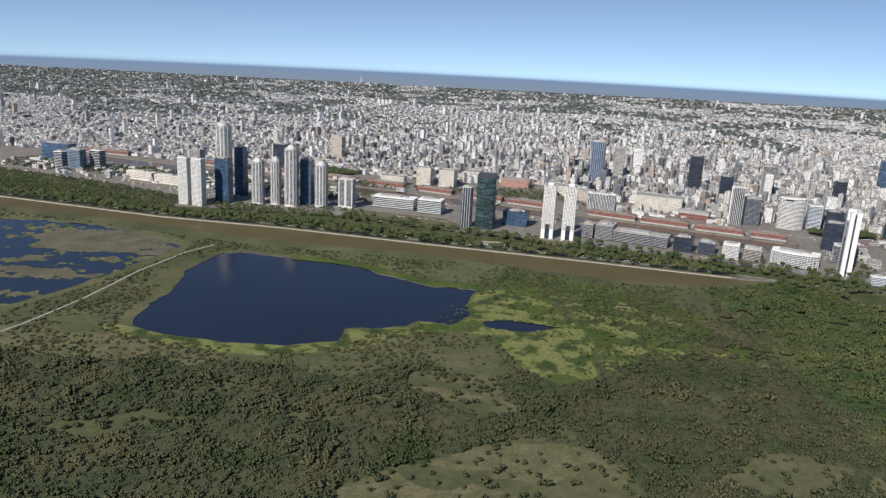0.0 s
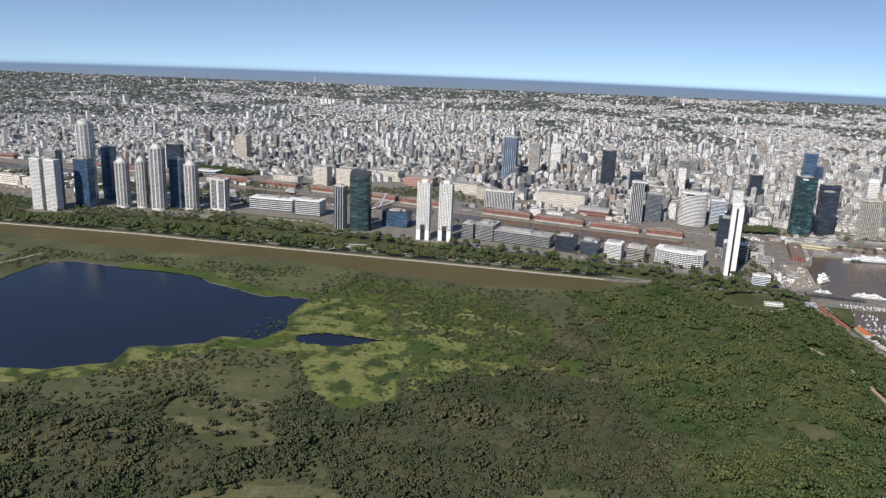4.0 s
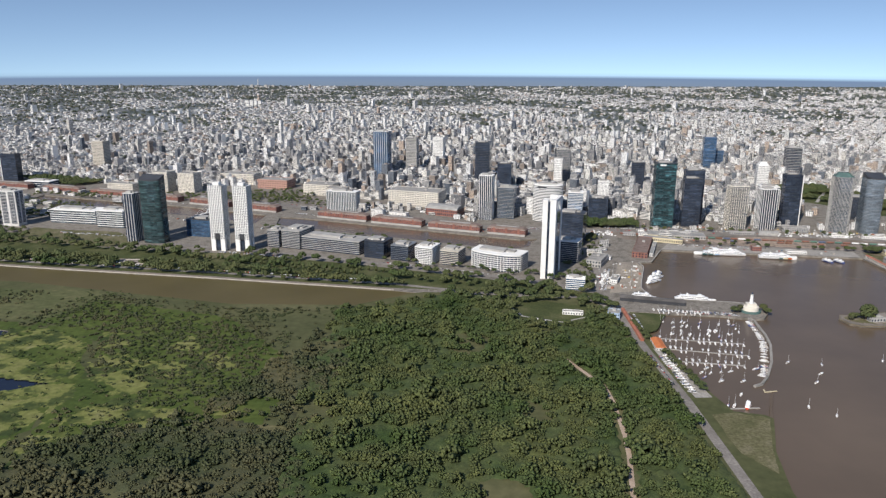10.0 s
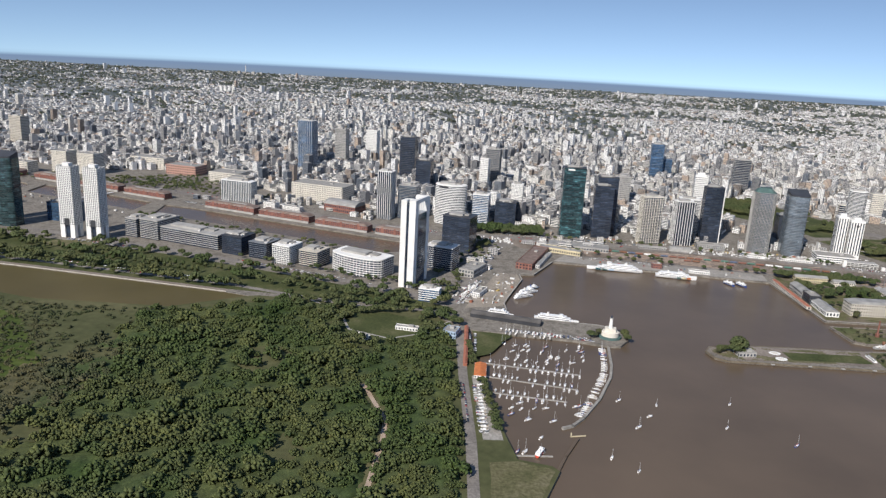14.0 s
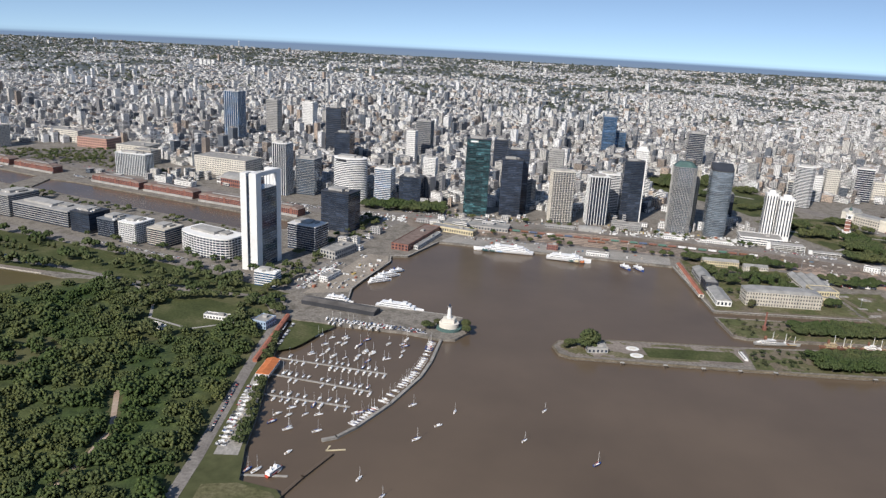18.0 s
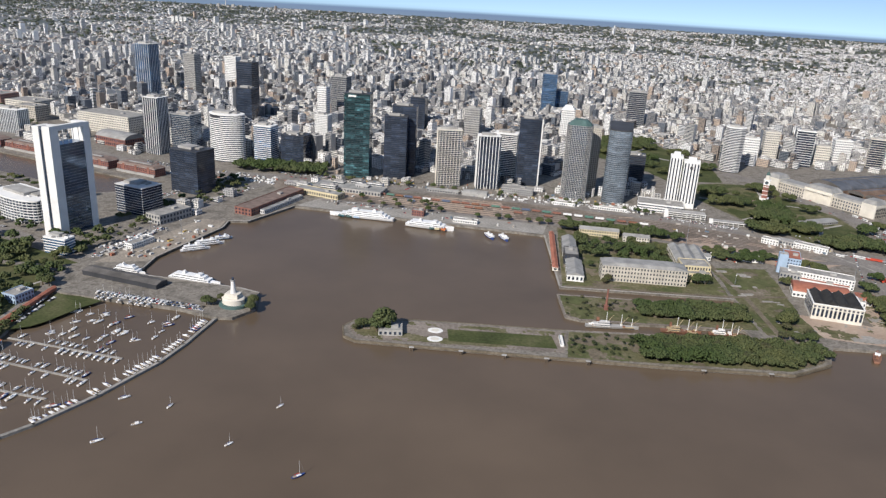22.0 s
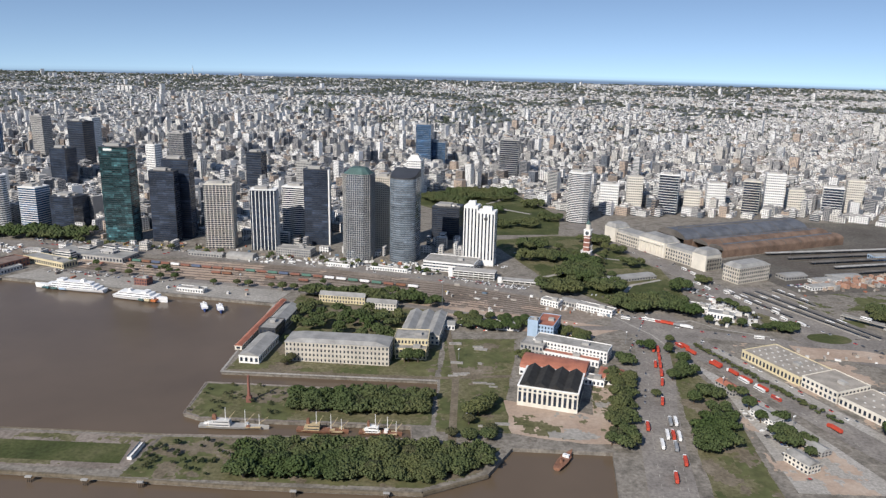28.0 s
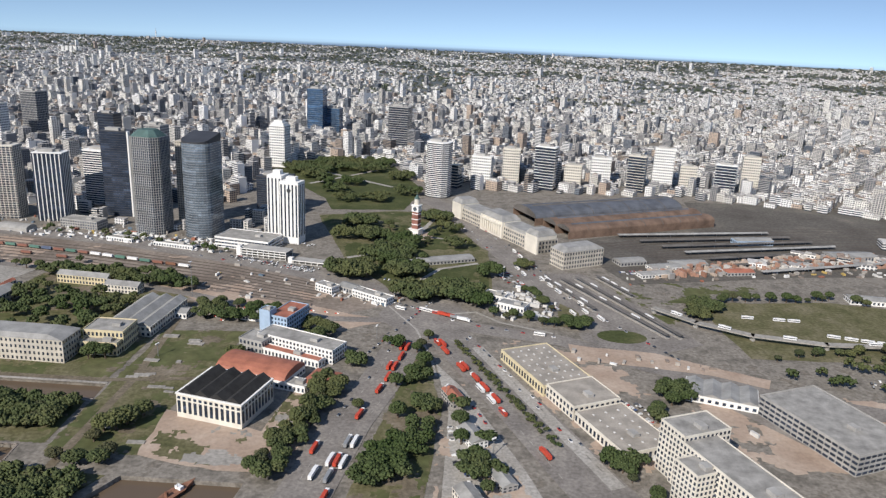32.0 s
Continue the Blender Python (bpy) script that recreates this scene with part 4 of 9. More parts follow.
lots[:, 2] = np.where(tall, np.clip(lots[:, 2], 16, 28), lots[:, 2])
base = rise(ly)
front = np.array([min(math.hypot(px - x, py - y) for x, y in EDGE[4:20]) for px, py in zip(lx, ly)]) 
near = np.zeros(n, bool)
near[np.argsort(front)[:110]] = True


def boxes(cx, cy, z0, z1, w, d):
    """Many upright boxes without floors, as vertices and quads."""
    k = len(cx)
    sx, sy = np.array([-1, 1, 1, -1]) / 2, np.array([-1, -1, 1, 1]) / 2
    px, py = cx[:, None] + w[:, None] * sx, cy[:, None] + d[:, None] * sy
    lo = np.stack([px, py, np.repeat(z0[:, None], 4, 1)], 2)
    hi = np.stack([px, py, np.repeat(z1[:, None], 4, 1)], 2)
    v = np.concatenate([lo, hi], 1).reshape(-1, 3)
    q = np.array([(0, 1, 5, 4), (1, 2, 6, 5), (2, 3, 7, 6), (3, 0, 4, 7), (4, 5, 6, 7)])
    return v, (q[None] + 8 * np.arange(k)[:, None, None]).reshape(-1, 4)


# weathered grey and brown flats between the white houses
rg = np.random.default_rng(77)
grey = ~near & (rg.random(n) < 0.05 + 0.16 * dense * (ly < 3500)) & (ly < 4600)
ht = np.where(grey, np.clip(ht * 1.25 + rg.uniform(0, 16, n), 10, 62), ht)
v, f = boxes(lots[grey, 0], lots[grey, 1], base[grey] - 3, base[grey] + ht[grey], lots[grey, 2], lots[grey, 3])
hv, hf = boxes(lots[grey, 0], lots[grey, 1], base[grey] + ht[grey], base[grey] + ht[grey] + 3.4, lots[grey, 2] * 0.4, lots[grey, 3] * 0.45)
flats = new("city_flats", arrays("city_flats", np.concatenate([v, hv]), np.concatenate([f, hf + len(v)]), "city_grey"))
flats.matrix_basis = pose(0, 0, 0, 0, 0, GRID)
tagged(flats, "weathered grey and brown blocks of city flats", "buildings", "", "stuff")
far = ~near & ~grey
parts_v, parts_f, shift = [], [], 0
f_x, f_y, f_w, f_d, f_h, f_b = lots[far, 0], lots[far, 1], lots[far, 2], lots[far, 3], ht[far], base[far]
nf = len(f_x)
hut = (rng.random(nf) < 0.6) & (f_b < 1)
step = (rng.random(nf) < 0.25) & (f_b < 8)
jx, jy = rng.uniform(-0.25, 0.25, nf), rng.uniform(-0.25, 0.25, nf)
for cx, cy, z0, z1, w, d in (
    (f_x, f_y, f_b - 3, f_b + f_h, f_w, f_d),
    ((f_x + jx * f_w)[hut], (f_y + jy * f_d)[hut], (f_b + f_h)[hut], (f_b + f_h + 2.6 + 2 * rng.random(nf))[hut], (f_w * 0.36)[hut], (f_d * 0.42)[hut]),
    ((f_x - jx * f_w)[step], (f_y - jy * f_d)[step], (f_b + f_h)[step], (f_b + f_h * 1.08 + 3)[step], (f_w * 0.55)[step], (f_d * 0.6)[step]),
):
    v, f = boxes(cx, cy, z0, z1, w, d)
    parts_v.append(v)
    parts_f.append(f + shift)
    shift += len(v)
city = new("city_buildings", arrays("city_buildings", np.concatenate(parts_v), np.concatenate(parts_f), "city"))
city.matrix_basis = pose(0, 0, 0, 0, 0, GRID)
tagged(city, "dense white and cream city houses and flats", "buildings", "", "stuff")

for k in np.nonzero(near)[0]:
    w, d, h = float(lots[k, 2]), float(lots[k, 3]), float(ht[k])
    t = thing("city_house", float(lx[k]), float(ly[k]), GRID, "pale rendered city house with a flat roof" if h < 30 else "tall pale block of city flats", "house", "city houses")
    part("body", MB().box(0, 0, 0, h, w, d), "city", t)
    part("roof_slab", MB().box(0, 0, h, h + 0.6, w + 0.4, d + 0.4), "flatroof", t)
    part("stair_hut", MB().box(w * rng.uniform(-0.2, 0.2), d * rng.uniform(-0.2, 0.2), h + 0.6, h + 3.6, w * 0.3, d * 0.3), "concrete", t)

# ---- woods ----
TUFT_F = np.array([(0, 1, 2), (0, 2, 3), (0, 3, 1), (1, 3, 2)])
TUFT_V = np.array([(1, 1, 1), (1, -1, -1), (-1, 1, -1), (-1, -1, 1)], float) * 0.72


def clumps(rg, k, radius, height, size):
    """A crown of uneven, angular tufts of leaves round a middle at height."""
    v, f = [], []
    for i in range(2 * k):
        a, r = rg.uniform(0, 2 * math.pi), radius * math.sqrt(rg.random()) * 0.88
        z = height + (0.8 * radius) * math.sqrt(1 - (r / radius) ** 2) * rg.uniform(0.35, 1.05) - radius * 0.3
        m = TUFT_V * size * rg.uniform(0.55, 1.3, (4, 3)) * np.array((1, 1, 0.8))
        turn = np.array(Euler(rg.uniform(0, 6.28, 3)).to_matrix())
        v.append(m @ turn.T + (r * math.cos(a), r * math.sin(a), z))
        f.append(TUFT_F + 4 * i)
    return np.concatenate(v), np.concatenate(f)


def scatter(name, pts, sizes, mat, label, k=10, seed=3, wide=4.4, high=4.2, size=1.9, category="woods"):
    """A wood of crowns at the places given, in one mesh."""
    rg = np.random.default_rng(seed)
    protos = [clumps(rg, k, wide, high, size) for _ in range(8)]
    which = rg.integers(0, 8, len(pts))
    vs, fs, base_i = [], [], 0
    for p, (pv, pf) in enumerate(protos):
        at, sc = pts[which == p], sizes[which == p]
        if not len(at):
            continue
        t = rg.uniform(0, 2 * math.pi, len(at))
        c, s = np.cos(t), np.sin(t)
        x = (pv[None, :, 0] * c[:, None] - pv[None, :, 1] * s[:, None]) * sc[:, None] + at[:, 0:1]
        y = (pv[None, :, 0] * s[:, None] + pv[None, :, 1] * c[:, None]) * sc[:, None] + at[:, 1:2]
        z = pv[None, :, 2] * sc[:, None]
        vs.append(np.stack([x, y, z], 2).reshape(-1, 3))
        fs.append((pf[None] + len(pv) * np.arange(len(at))[:, None, None]).reshape(-1, 3) + base_i)
        base_i += len(pv) * len(at)
    return tagged(new(name, arrays(name, np.concatenate(vs), np.concatenate(fs), mat, True)), label, category, "", "stuff")


def spread(poly, gap, rg, jitter=0.45):
    """Uneven places over a polygon, about gap apart."""
    xs, ys = [p[0] for p in poly], [p[1] for p in poly]
    gx, gy = np.meshgrid(np.arange(min(xs), max(xs), gap), np.arange(min(ys), max(ys), gap))
    p = np.stack([gx.ravel(), gy.ravel()], 1) + rg.uniform(-jitter, jitter, (gx.size, 2)) * gap
    wet = np.zeros(len(p), bool)
    for dock in (DOCK, DOCK2, DOCK3, DOCK4):
        wet |= inside(dock, p[:, 0], p[:, 1])
    return p[inside(poly, p[:, 0], p[:, 1]) & ~wet]


def field_noise(p, scale, seed):
    return np.array([noise.noise((x / scale, y / scale, seed)) + 0.5 * noise.noise((x / scale * 2.3, y / scale * 2.3, seed + 3)) for x, y in p])


rg = np.random.default_rng(11)
WOOD = [(-1050, 560), (-300, 430), (1040, 560), (1050, 1330), (1040, 1480), (760, 1590), (620, 1520), (386, 1530), (100, 1620), (-60, 1640), (-480, 1700), (-800, 1800), (-1300, 1960), (-1300, 1500)]
DYKE = [(-700, 1090), (-683, 1136), (-651, 1264), (-624, 1450), (-583, 1601), (-542, 1676)]
PATH = [(915, 1290), (923, 1268), (947, 1200), (946, 1156), (937, 1074), (929, 1030), (905, 930), (880, 800)]
MEADOW = [(840, 1486), (880, 1526), (930, 1548), (1000, 1520), (1014, 1480), (975, 1430), (900, 1408), (856, 1436)]
CLEAR = ([(-101, 713), (-29, 754), (95, 830), (201, 827), (244, 719), (200, 600), (-80, 600)], [(-45, 1017), (48, 989), (124, 909), (61, 886), (-33, 961)], [(-480, 800), (-380, 860), (-300, 850), (-420, 780)], [(330, 760), (420, 830), (520, 800), (420, 720)])


def away(p, line, r):
    """Which places lie further than r from a line."""
    far = np.ones(len(p), bool)
    for (x0, y0), (x1, y1) in zip(line, line[1:]):
        seg = np.array((x1 - x0, y1 - y0), float)
        u = np.clip(((p - (x0, y0)) @ seg) / (seg @ seg), 0, 1)
        far &= np.hypot(p[:, 0] - x0 - u * seg[0], p[:, 1] - y0 - u * seg[1]) > r
    return far


wp = spread(WOOD, 6.8, rg, 0.8)
ok = away(wp, PATH, 5.5) & away(wp, [(1000, 560), (1030, 900), (1040, 1161), (1040, 1330), (1043, 1488)], 11) & (wp[:, 0] < 1046) & away(wp, DYKE, 5) & ~inside(MEADOW, wp[:, 0], wp[:, 1])
for pool in (LAKE, WEST, POND, ALGAE):
    ok &= ~inside(pool, wp[:, 0], wp[:, 1])
wp = wp[ok & away(wp, LAKE + LAKE[:1], 24) & away(wp, WEST[1:11], 22)]
fn = field_noise(wp, 120, 2.0) + rg.normal(0, 0.2, len(wp))
# low wet scrub round the lakes; taller wood towards the river
def wood_rim(p):
    return np.interp(p[:, 0], [-150, 300, 440, 560, 640], [1010, 1060, 1160, 1420, 1900]) + 60 * field_noise(p, 90, 7.0)


low = wp[:, 1] > wood_rim(wp)
ok = np.where(low, (fn > -0.12) & (rg.random(len(wp)) < 0.62), fn > -0.62)
for clear in CLEAR:
    ok &= ~(inside(wiggle(clear, 14, 20, 6), wp[:, 0], wp[:, 1]) & (rg.random(len(wp)) < 0.88))
trees, scrub = wp[ok & ~low], wp[ok & low]
big = trees[:, 0] > 580 + 60 * field_noise(trees, 80, 6.0)
broad, trees = trees[big], trees[~big]
broad = broad[rg.random(len(broad)) < 0.3]
scatter("broadleaf_wood", broad, rg.lognormal(0, 0.24, len(broad)) * np.clip(1.0 + 0.4 * field_noise(broad, 70, 9.0), 0.7, 1.4), "leaf_broad", "thick wood of broad olive-green trees", 20, 5, 7.4, 4.6, 1.95)
trees = trees[rg.random(len(trees)) < 0.85]
hi = field_noise(trees, 60, 5.0)
scatter("woodland", trees, np.clip(1.0 + 0.55 * hi, 0.5, 1.6) * rg.lognormal(0, 0.22, len(trees)), "leaf", "dense olive-green woodland of low trees", 4, 3, 3.9, 2.9, 1.95)
scatter("marsh_scrub", scrub, rg.uniform(0.35, 0.8, len(scrub)), "leaf", "low olive scrub and reeds round marsh lakes", 3, 4, 5.0, 1.0, 3.0, "scrub")


def understory(name, x0, x1, y0, y1, cell, high, mat, label, seed):
    """A bumpy layer of shrubs that closes the gaps between the trees of a wood."""
    nx, ny = int((x1 - x0) / cell), int((y1 - y0) / cell)
    gx, gy = np.meshgrid(x0 + np.arange(nx + 1) * cell, y0 + np.arange(ny + 1) * cell)
    rr = np.random.default_rng(seed)
    p = np.stack([gx[:-1, :-1].ravel() + cell / 2, gy[:-1, :-1].ravel() + cell / 2], 1)
    ok = inside(WOOD, p[:, 0], p[:, 1]) & away(p, PATH, 7) & ~inside(MEADOW, p[:, 0], p[:, 1]) & (p[:, 1] < wood_rim(p)) & (p[:, 0] < 1026)
    for pool in (LAKE, WEST, POND, ALGAE):
        ok &= ~inside(pool, p[:, 0], p[:, 1])
    for clear in CLEAR:
        ok &= ~inside(wiggle(clear, 14, 20, 6), p[:, 0], p[:, 1])
    ok &= field_noise(p, 120, 2.0) > -0.5
    at = np.nonzero(ok)[0]
    a = (at // nx) * (nx + 1) + at % nx
    f = np.stack([a, a + 1, a + nx + 2, a + nx + 1], 1)
    count = np.bincount(f.ravel(), minlength=gx.size)
    z = np.where(count == 4, high * rr.uniform(0.35, 1.0, gx.size), 0.1)
    v = np.stack([gx.ravel() + rr.uniform(-0.35, 0.35, gx.size) * cell, gy.ravel() + rr.uniform(-0.35, 0.35, gx.size) * cell, z], 1)
    tri = np.concatenate([f[:, [0, 1, 2]], f[:, [0, 2, 3]]])
    used, tri = np.unique(tri, return_inverse=True)
    return tagged(new(name, arrays(name, v[used], tri.reshape(-1, 3), mat, True)), label, "shrubs", "", "stuff")


understory("undergrowth", 560, 1040, 500, 1600, 4.0, 4.6, "leaf_broad", "dense shrubs under broad trees", 61)
understory("undergrowth", -1000, 560, 460, 1500, 6.0, 3.4, "leaf", "dense shrubs under low trees", 62)

# ---- parks, roads, yards ----
def shifted(pts, dx, dy):
    return [(x + dx, y + dy) for x, y in pts]


FIELDS = [(1884, 1480), (1886, 1562), (1890, 1700), (1972, 1704), (1962, 1610), (1950, 1545), (1952, 1480)]
PLAZA = [(1790, 2540), (1867, 2680), (2033, 2685), (2120, 2400), (2094, 2240), (1975, 2220), (1950, 2300)]
PARK = [(2035, 1950), (2010, 2020), (1960, 2180), (2080, 2230), (2150, 2230), (2225, 2020), (2225, 1850), (2160, 1790), (2110, 1830)]
STRIP = shifted(PROM[1:], 0, 16) + [(900, 1590), (1000, 1560), (1040, 1580), (930, 1640), (800, 1700), (560, 1800), (330, 1880), (60, 1930), (-380, 2080), (-780, 2075), (-1300, 2330), (-1700, 2420)]
sheet("park_lawn", STRIP, 0.15, "lawn", (), 0, "rough green park behind the promenade", "lawn")
sheet("riverside_meadow", wiggle([(-250, 2010), (20, 1950), (70, 1985), (-10, 2095), (-110, 2110), (-240, 2150)], 6, 20), 0.36, "field", (), 0, "open mown green by the towers", "lawn")
sheet("marina_green", wiggle([(1062, 1385), (1080, 1400), (1120, 1470), (1062, 1482)], 4, 12), 0.25, "lawn", (), 0, "grass bank beside the marina", "lawn")
sheet("spit_green", wiggle([(1052, 1030), (1056, 1120), (1084, 1124), (1116, 1112), (1122, 1106), (1104, 1067), (1090, 1036), (1074, 990)], 2.5, 10), 0.3, "field", (), 0, "rough grass on a small spit", "lawn")
sheet("boat_park", [(1053, 1165), (1075, 1165), (1072, 1240), (1063, 1325), (1051, 1325)], 0.28, "quay", (), 0, "pale boat park beside the marina", "pavement")
sheet("formal_garden", [(84, 1850), (100, 1798), (170, 1802), (150, 1846)], 0.34, "worn_walk", (), 0, "paved formal garden behind a promenade", "pavement")
GARDEN_RIM = [(96, 1842), (108, 1808), (158, 1811), (144, 1838), (96, 1842)]
sheet("tower_green", wiggle([(250, 1848), (345, 1840), (338, 1896), (256, 1886)], 3, 12), 0.36, "field", (), 0, "worn lawn before twin towers", "lawn")
sheet("coast_meadow", wiggle(MEADOW, 8, 18), 0.25, "lawn", (), 0, "bright meadow among trees", "lawn")
sheet("plaza_lawn", wiggle(PLAZA, 4, 20), 0.2, "lawn", (), 0, "green city square with paths", "lawn")
sheet("station_park", wiggle(PARK, 4, 20), 0.2, "field", (), 0, "green park before the railway station", "lawn")
sheet("waste_ground", wiggle(FIELDS, 3, 14), 0.2, "field", (), 0, "weedy waste ground with old foundations", "ground")
sheet("factory_yard", wiggle([(1950, 1480), (1948, 1545), (2030, 1520), (2040, 1598), (2068, 1592), (2062, 1500), (2046, 1466), (1990, 1470)], 3, 10), 0.24, "dirt", (), 0, "pinkish bare earth yard", "ground")
sheet("quay_wasteland", [(1656, 1504), (1672, 1496), (1880, 1491), (1880, 1554), (1656, 1564)], 0.2, "field", (), 0, "overgrown quay between two slips", "ground")
sheet("jetty_ground", [(1404, 1441), (1414, 1454), (1476, 1463), (1650, 1458), (1640, 1406), (1420, 1412)], 0.2, "worn_walk", (), 0, "worn concrete jetty top", "ground")
sheet("jetty_wasteland", [(1652, 1458), (1880, 1462), (1940, 1455), (1920, 1416), (1876, 1392), (1642, 1396)], 0.2, "field", (), 0, "overgrown end of the jetty", "ground")
sheet("jetty_lawn", [(1515, 1447), (1631, 1444), (1634, 1414), (1517, 1418)], 0.35, "lawn", (), 0, "bright mown lawn on the jetty", "lawn")
sheet("barracks_ground", [(1664, 1598), (1880, 1590), (1886, 1700), (1880, 1840), (1690, 1850)], 0.2, "field", (), 0, "worn grass and paths round the barracks", "ground")
sheet("north_quay", [(1254, 1892), (1662, 1810), (1676, 1868), (1290, 1948)], 0.2, "quay", (), 0, "wide concrete ferry quay", "pavement")
sheet("south_yard", [(1056, 1585), (1120, 1600), (1168, 1752), (1168, 1786), (1130, 1792)], 0.2, "apron", (), 0, "concrete boatyard apron", "pavement")
RAIL = [(1150, 2085), (1300, 2010), (1522, 2000), (1700, 1985), (1873, 1945), (2002, 1895), (2110, 1797), (2052, 1757), (1896, 1771), (1690, 1858), (1300, 1950), (1200, 1985)]
sheet("rail_yard", RAIL, 0.18, "rail", (), 0, "brown ballast of a wide goods yard", "railway")
sheet("road_works", wiggle([(1812, 1831), (2013, 1783), (2110, 1748), (2060, 1715), (2010, 1722), (1949, 1742), (1880, 1790)], 4, 14), 0.26, "dirt", (), 0, "torn-up earth of road works", "ground")
M["yard"] = ground_mat("sooty_yard", [(0.3, (0.09, 0.08, 0.07)), (0.55, (0.13, 0.12, 0.105)), (0.75, (0.2, 0.18, 0.15))], 0.012, 0.2)
sheet("station_yard", [(2340, 2080), (2600, 2230), (2620, 2400), (3600, 2440), (3600, 2060), (2900, 2000), (2641, 1960), (2400, 1900)], 0.18, "yard", (), 0, "brown station yard of many tracks", "railway")
sheet("square_green", wiggle([(2469, 1845), (2640, 1865), (2900, 1800), (2760, 1640), (2608, 1690), (2469, 1690)], 5, 20), 0.2, "field", (), 0, "rough green beside the coach station", "lawn")
sheet("roundabout_green", [(2352 + 26 * math.cos(t), 1732 + 17 * math.sin(t)) for t in (math.pi * i / 10 for i in range(20))], 0.5, "lawn", (), 0, "oval traffic island of grass", "lawn")
sheet("avenue_green", wiggle([(2096, 1380), (2122, 1560), (2136, 1640), (2148, 1690), (2156, 1640), (2166, 1560), (2160, 1480), (2150, 1380)], 3, 14), 0.25, "field", (), 0, "worn green between two avenues", "lawn")
sheet("avenue_lot", [(2166, 1400), (2172, 1560), (2160, 1650), (2186, 1600), (2228, 1480), (2250, 1400)], 0.22, "paving", (), 0, "pale paved lot between avenues", "pavement")
sheet("works_strip", wiggle([(2292, 1707), (2318, 1702), (2376, 1693), (2423, 1669), (2470, 1645), (2462, 1626), (2418, 1649), (2365, 1661), (2292, 1671)], 2, 12), 0.5, "dirt", (), 0, "long strip of road works", "ground")

ribbon("promenade", shifted(PROM, 0, 7), 13, 0.3, "worn_walk", "pale promenade along a canal", "promenade")
ribbon("dyke_path", [(-700, 1090), (-683, 1136), (-651, 1264), (-624, 1450), (-583, 1601), (-542, 1676)], 4.5, 0.3, "paving", "pale dyke path between two lakes", "path")
ribbon("forest_path", [(915, 1290), (923, 1268), (947, 1200), (946, 1156), (937, 1074), (929, 1030), (905, 930), (880, 800)], 5.5, 0.35, "dirt", "sandy path through the trees", "path")
ribbon("marina_road", [(1000, 560), (1030, 900), (1040, 1161), (1040, 1330), (1043, 1488), (1035, 1560)], 12, 0.3, "asphalt", "narrow road beside the marina", "road")
ribbon("coast_road", shifted(PROM[1:], 0, 40) + [(860, 1580), (1035, 1560)], 11, 0.3, "asphalt", "asphalt road through a park", "road")
ribbon("dock_road", [(-1500, 2420), (-800, 2200), (-400, 2110), (100, 1990), (350, 1905), (640, 1795), (900, 1680), (1040, 1600)], 18, 0.32, "asphalt", "asphalt street behind the park", "road")
ribbon("tower_road", [(1040, 1600), (1075, 1740), (1110, 1850), (1150, 1980), (1190, 2080)], 20, 0.34, "asphalt", "wide street towards the city", "road")
ribbon("harbour_avenue", [(60, 2560), (330, 2420), (640, 2270), (840, 2150), (1000, 2080), (1190, 2080), (1448, 2040), (1731, 1985), (1899, 1930), (2060, 1860), (2160, 1770)], 34, 0.3, "asphalt", "broad avenue before the office towers", "road")
ribbon("yard_road", [(1290, 1935), (1500, 1900), (1690, 1862), (1880, 1800), (2020, 1745), (2130, 1750)], 14, 0.36, "asphalt", "port road beside the rail yard", "road")
ribbon("truck_avenue", [(2045, 1250), (2066, 1380), (2078, 1454), (2093, 1537), (2111, 1605), (2128, 1691), (2157, 1769), (2180, 1850)], 38, 0.4, "asphalt", "wide avenue with queueing lorries", "road")
ribbon("tree_avenue", [(2380, 1240), (2320, 1360), (2269, 1476), (2237, 1559), (2204, 1637), (2173, 1710), (2149, 1768)], 46, 0.38, "asphalt", "wide avenue with a planted middle", "road")
ribbon("station_avenue", [(2130, 2330), (2176, 2250), (2239, 2050), (2285, 1888), (2328, 1762), (2385, 1660), (2470, 1540)], 40, 0.36, "asphalt", "broad avenue with buses before the station", "road")
ribbon("cross_avenue", [(2110, 1780), (2208, 1735), (2287, 1715), (2359, 1665), (2467, 1610), (2700, 1540), (3300, 1420)], 26, 0.42, "asphalt", "busy cross street", "road")
ribbon("ring_road", [(2352 + 38 * math.cos(t), 1732 + 27 * math.sin(t)) for t in (math.pi * i / 10 for i in range(21))], 14, 0.44, "asphalt", "loop of road round a traffic island", "road")
ribbon("warehouse_lane", [(2290, 1465), (2252, 1560), (2200, 1690)], 12, 0.5, "paving", "pale pavement beside a warehouse", "pavement")
ribbon("field_lane", [(1898, 1440), (1902, 1600), (1888, 1780)], 7, 0.3, "trodden", "worn concrete lane across a field", "path")
ribbon("barracks_lane", [(1668, 1596), (1880, 1590), (1960, 1600)], 6, 0.34, "trodden", "worn quay lane", "path")
ribbon("meadow_path", [(800, 1600), (860, 1540), (880, 1470), (940, 1440), (1000, 1470), (1030, 1520)], 4, 0.34, "paving", "pale path round a meadow", "path")
ribbon("plaza_path", [(1840, 2600), (1960, 2500), (2060, 2420)], 9, 0.3, "paving", "pale path across a square", "path")
ribbon("plaza_path", [(1900, 2420), (2000, 2560), (2050, 2660)], 9, 0.32, "paving", "pale path across a square", "path")
sheet("clock_square", [(2095, 2060), (2120, 2055), (2150, 2070), (2140, 2105), (2105, 2110)], 0.3, "dirt", (), 0, "reddish paving round a clock tower", "pavement")
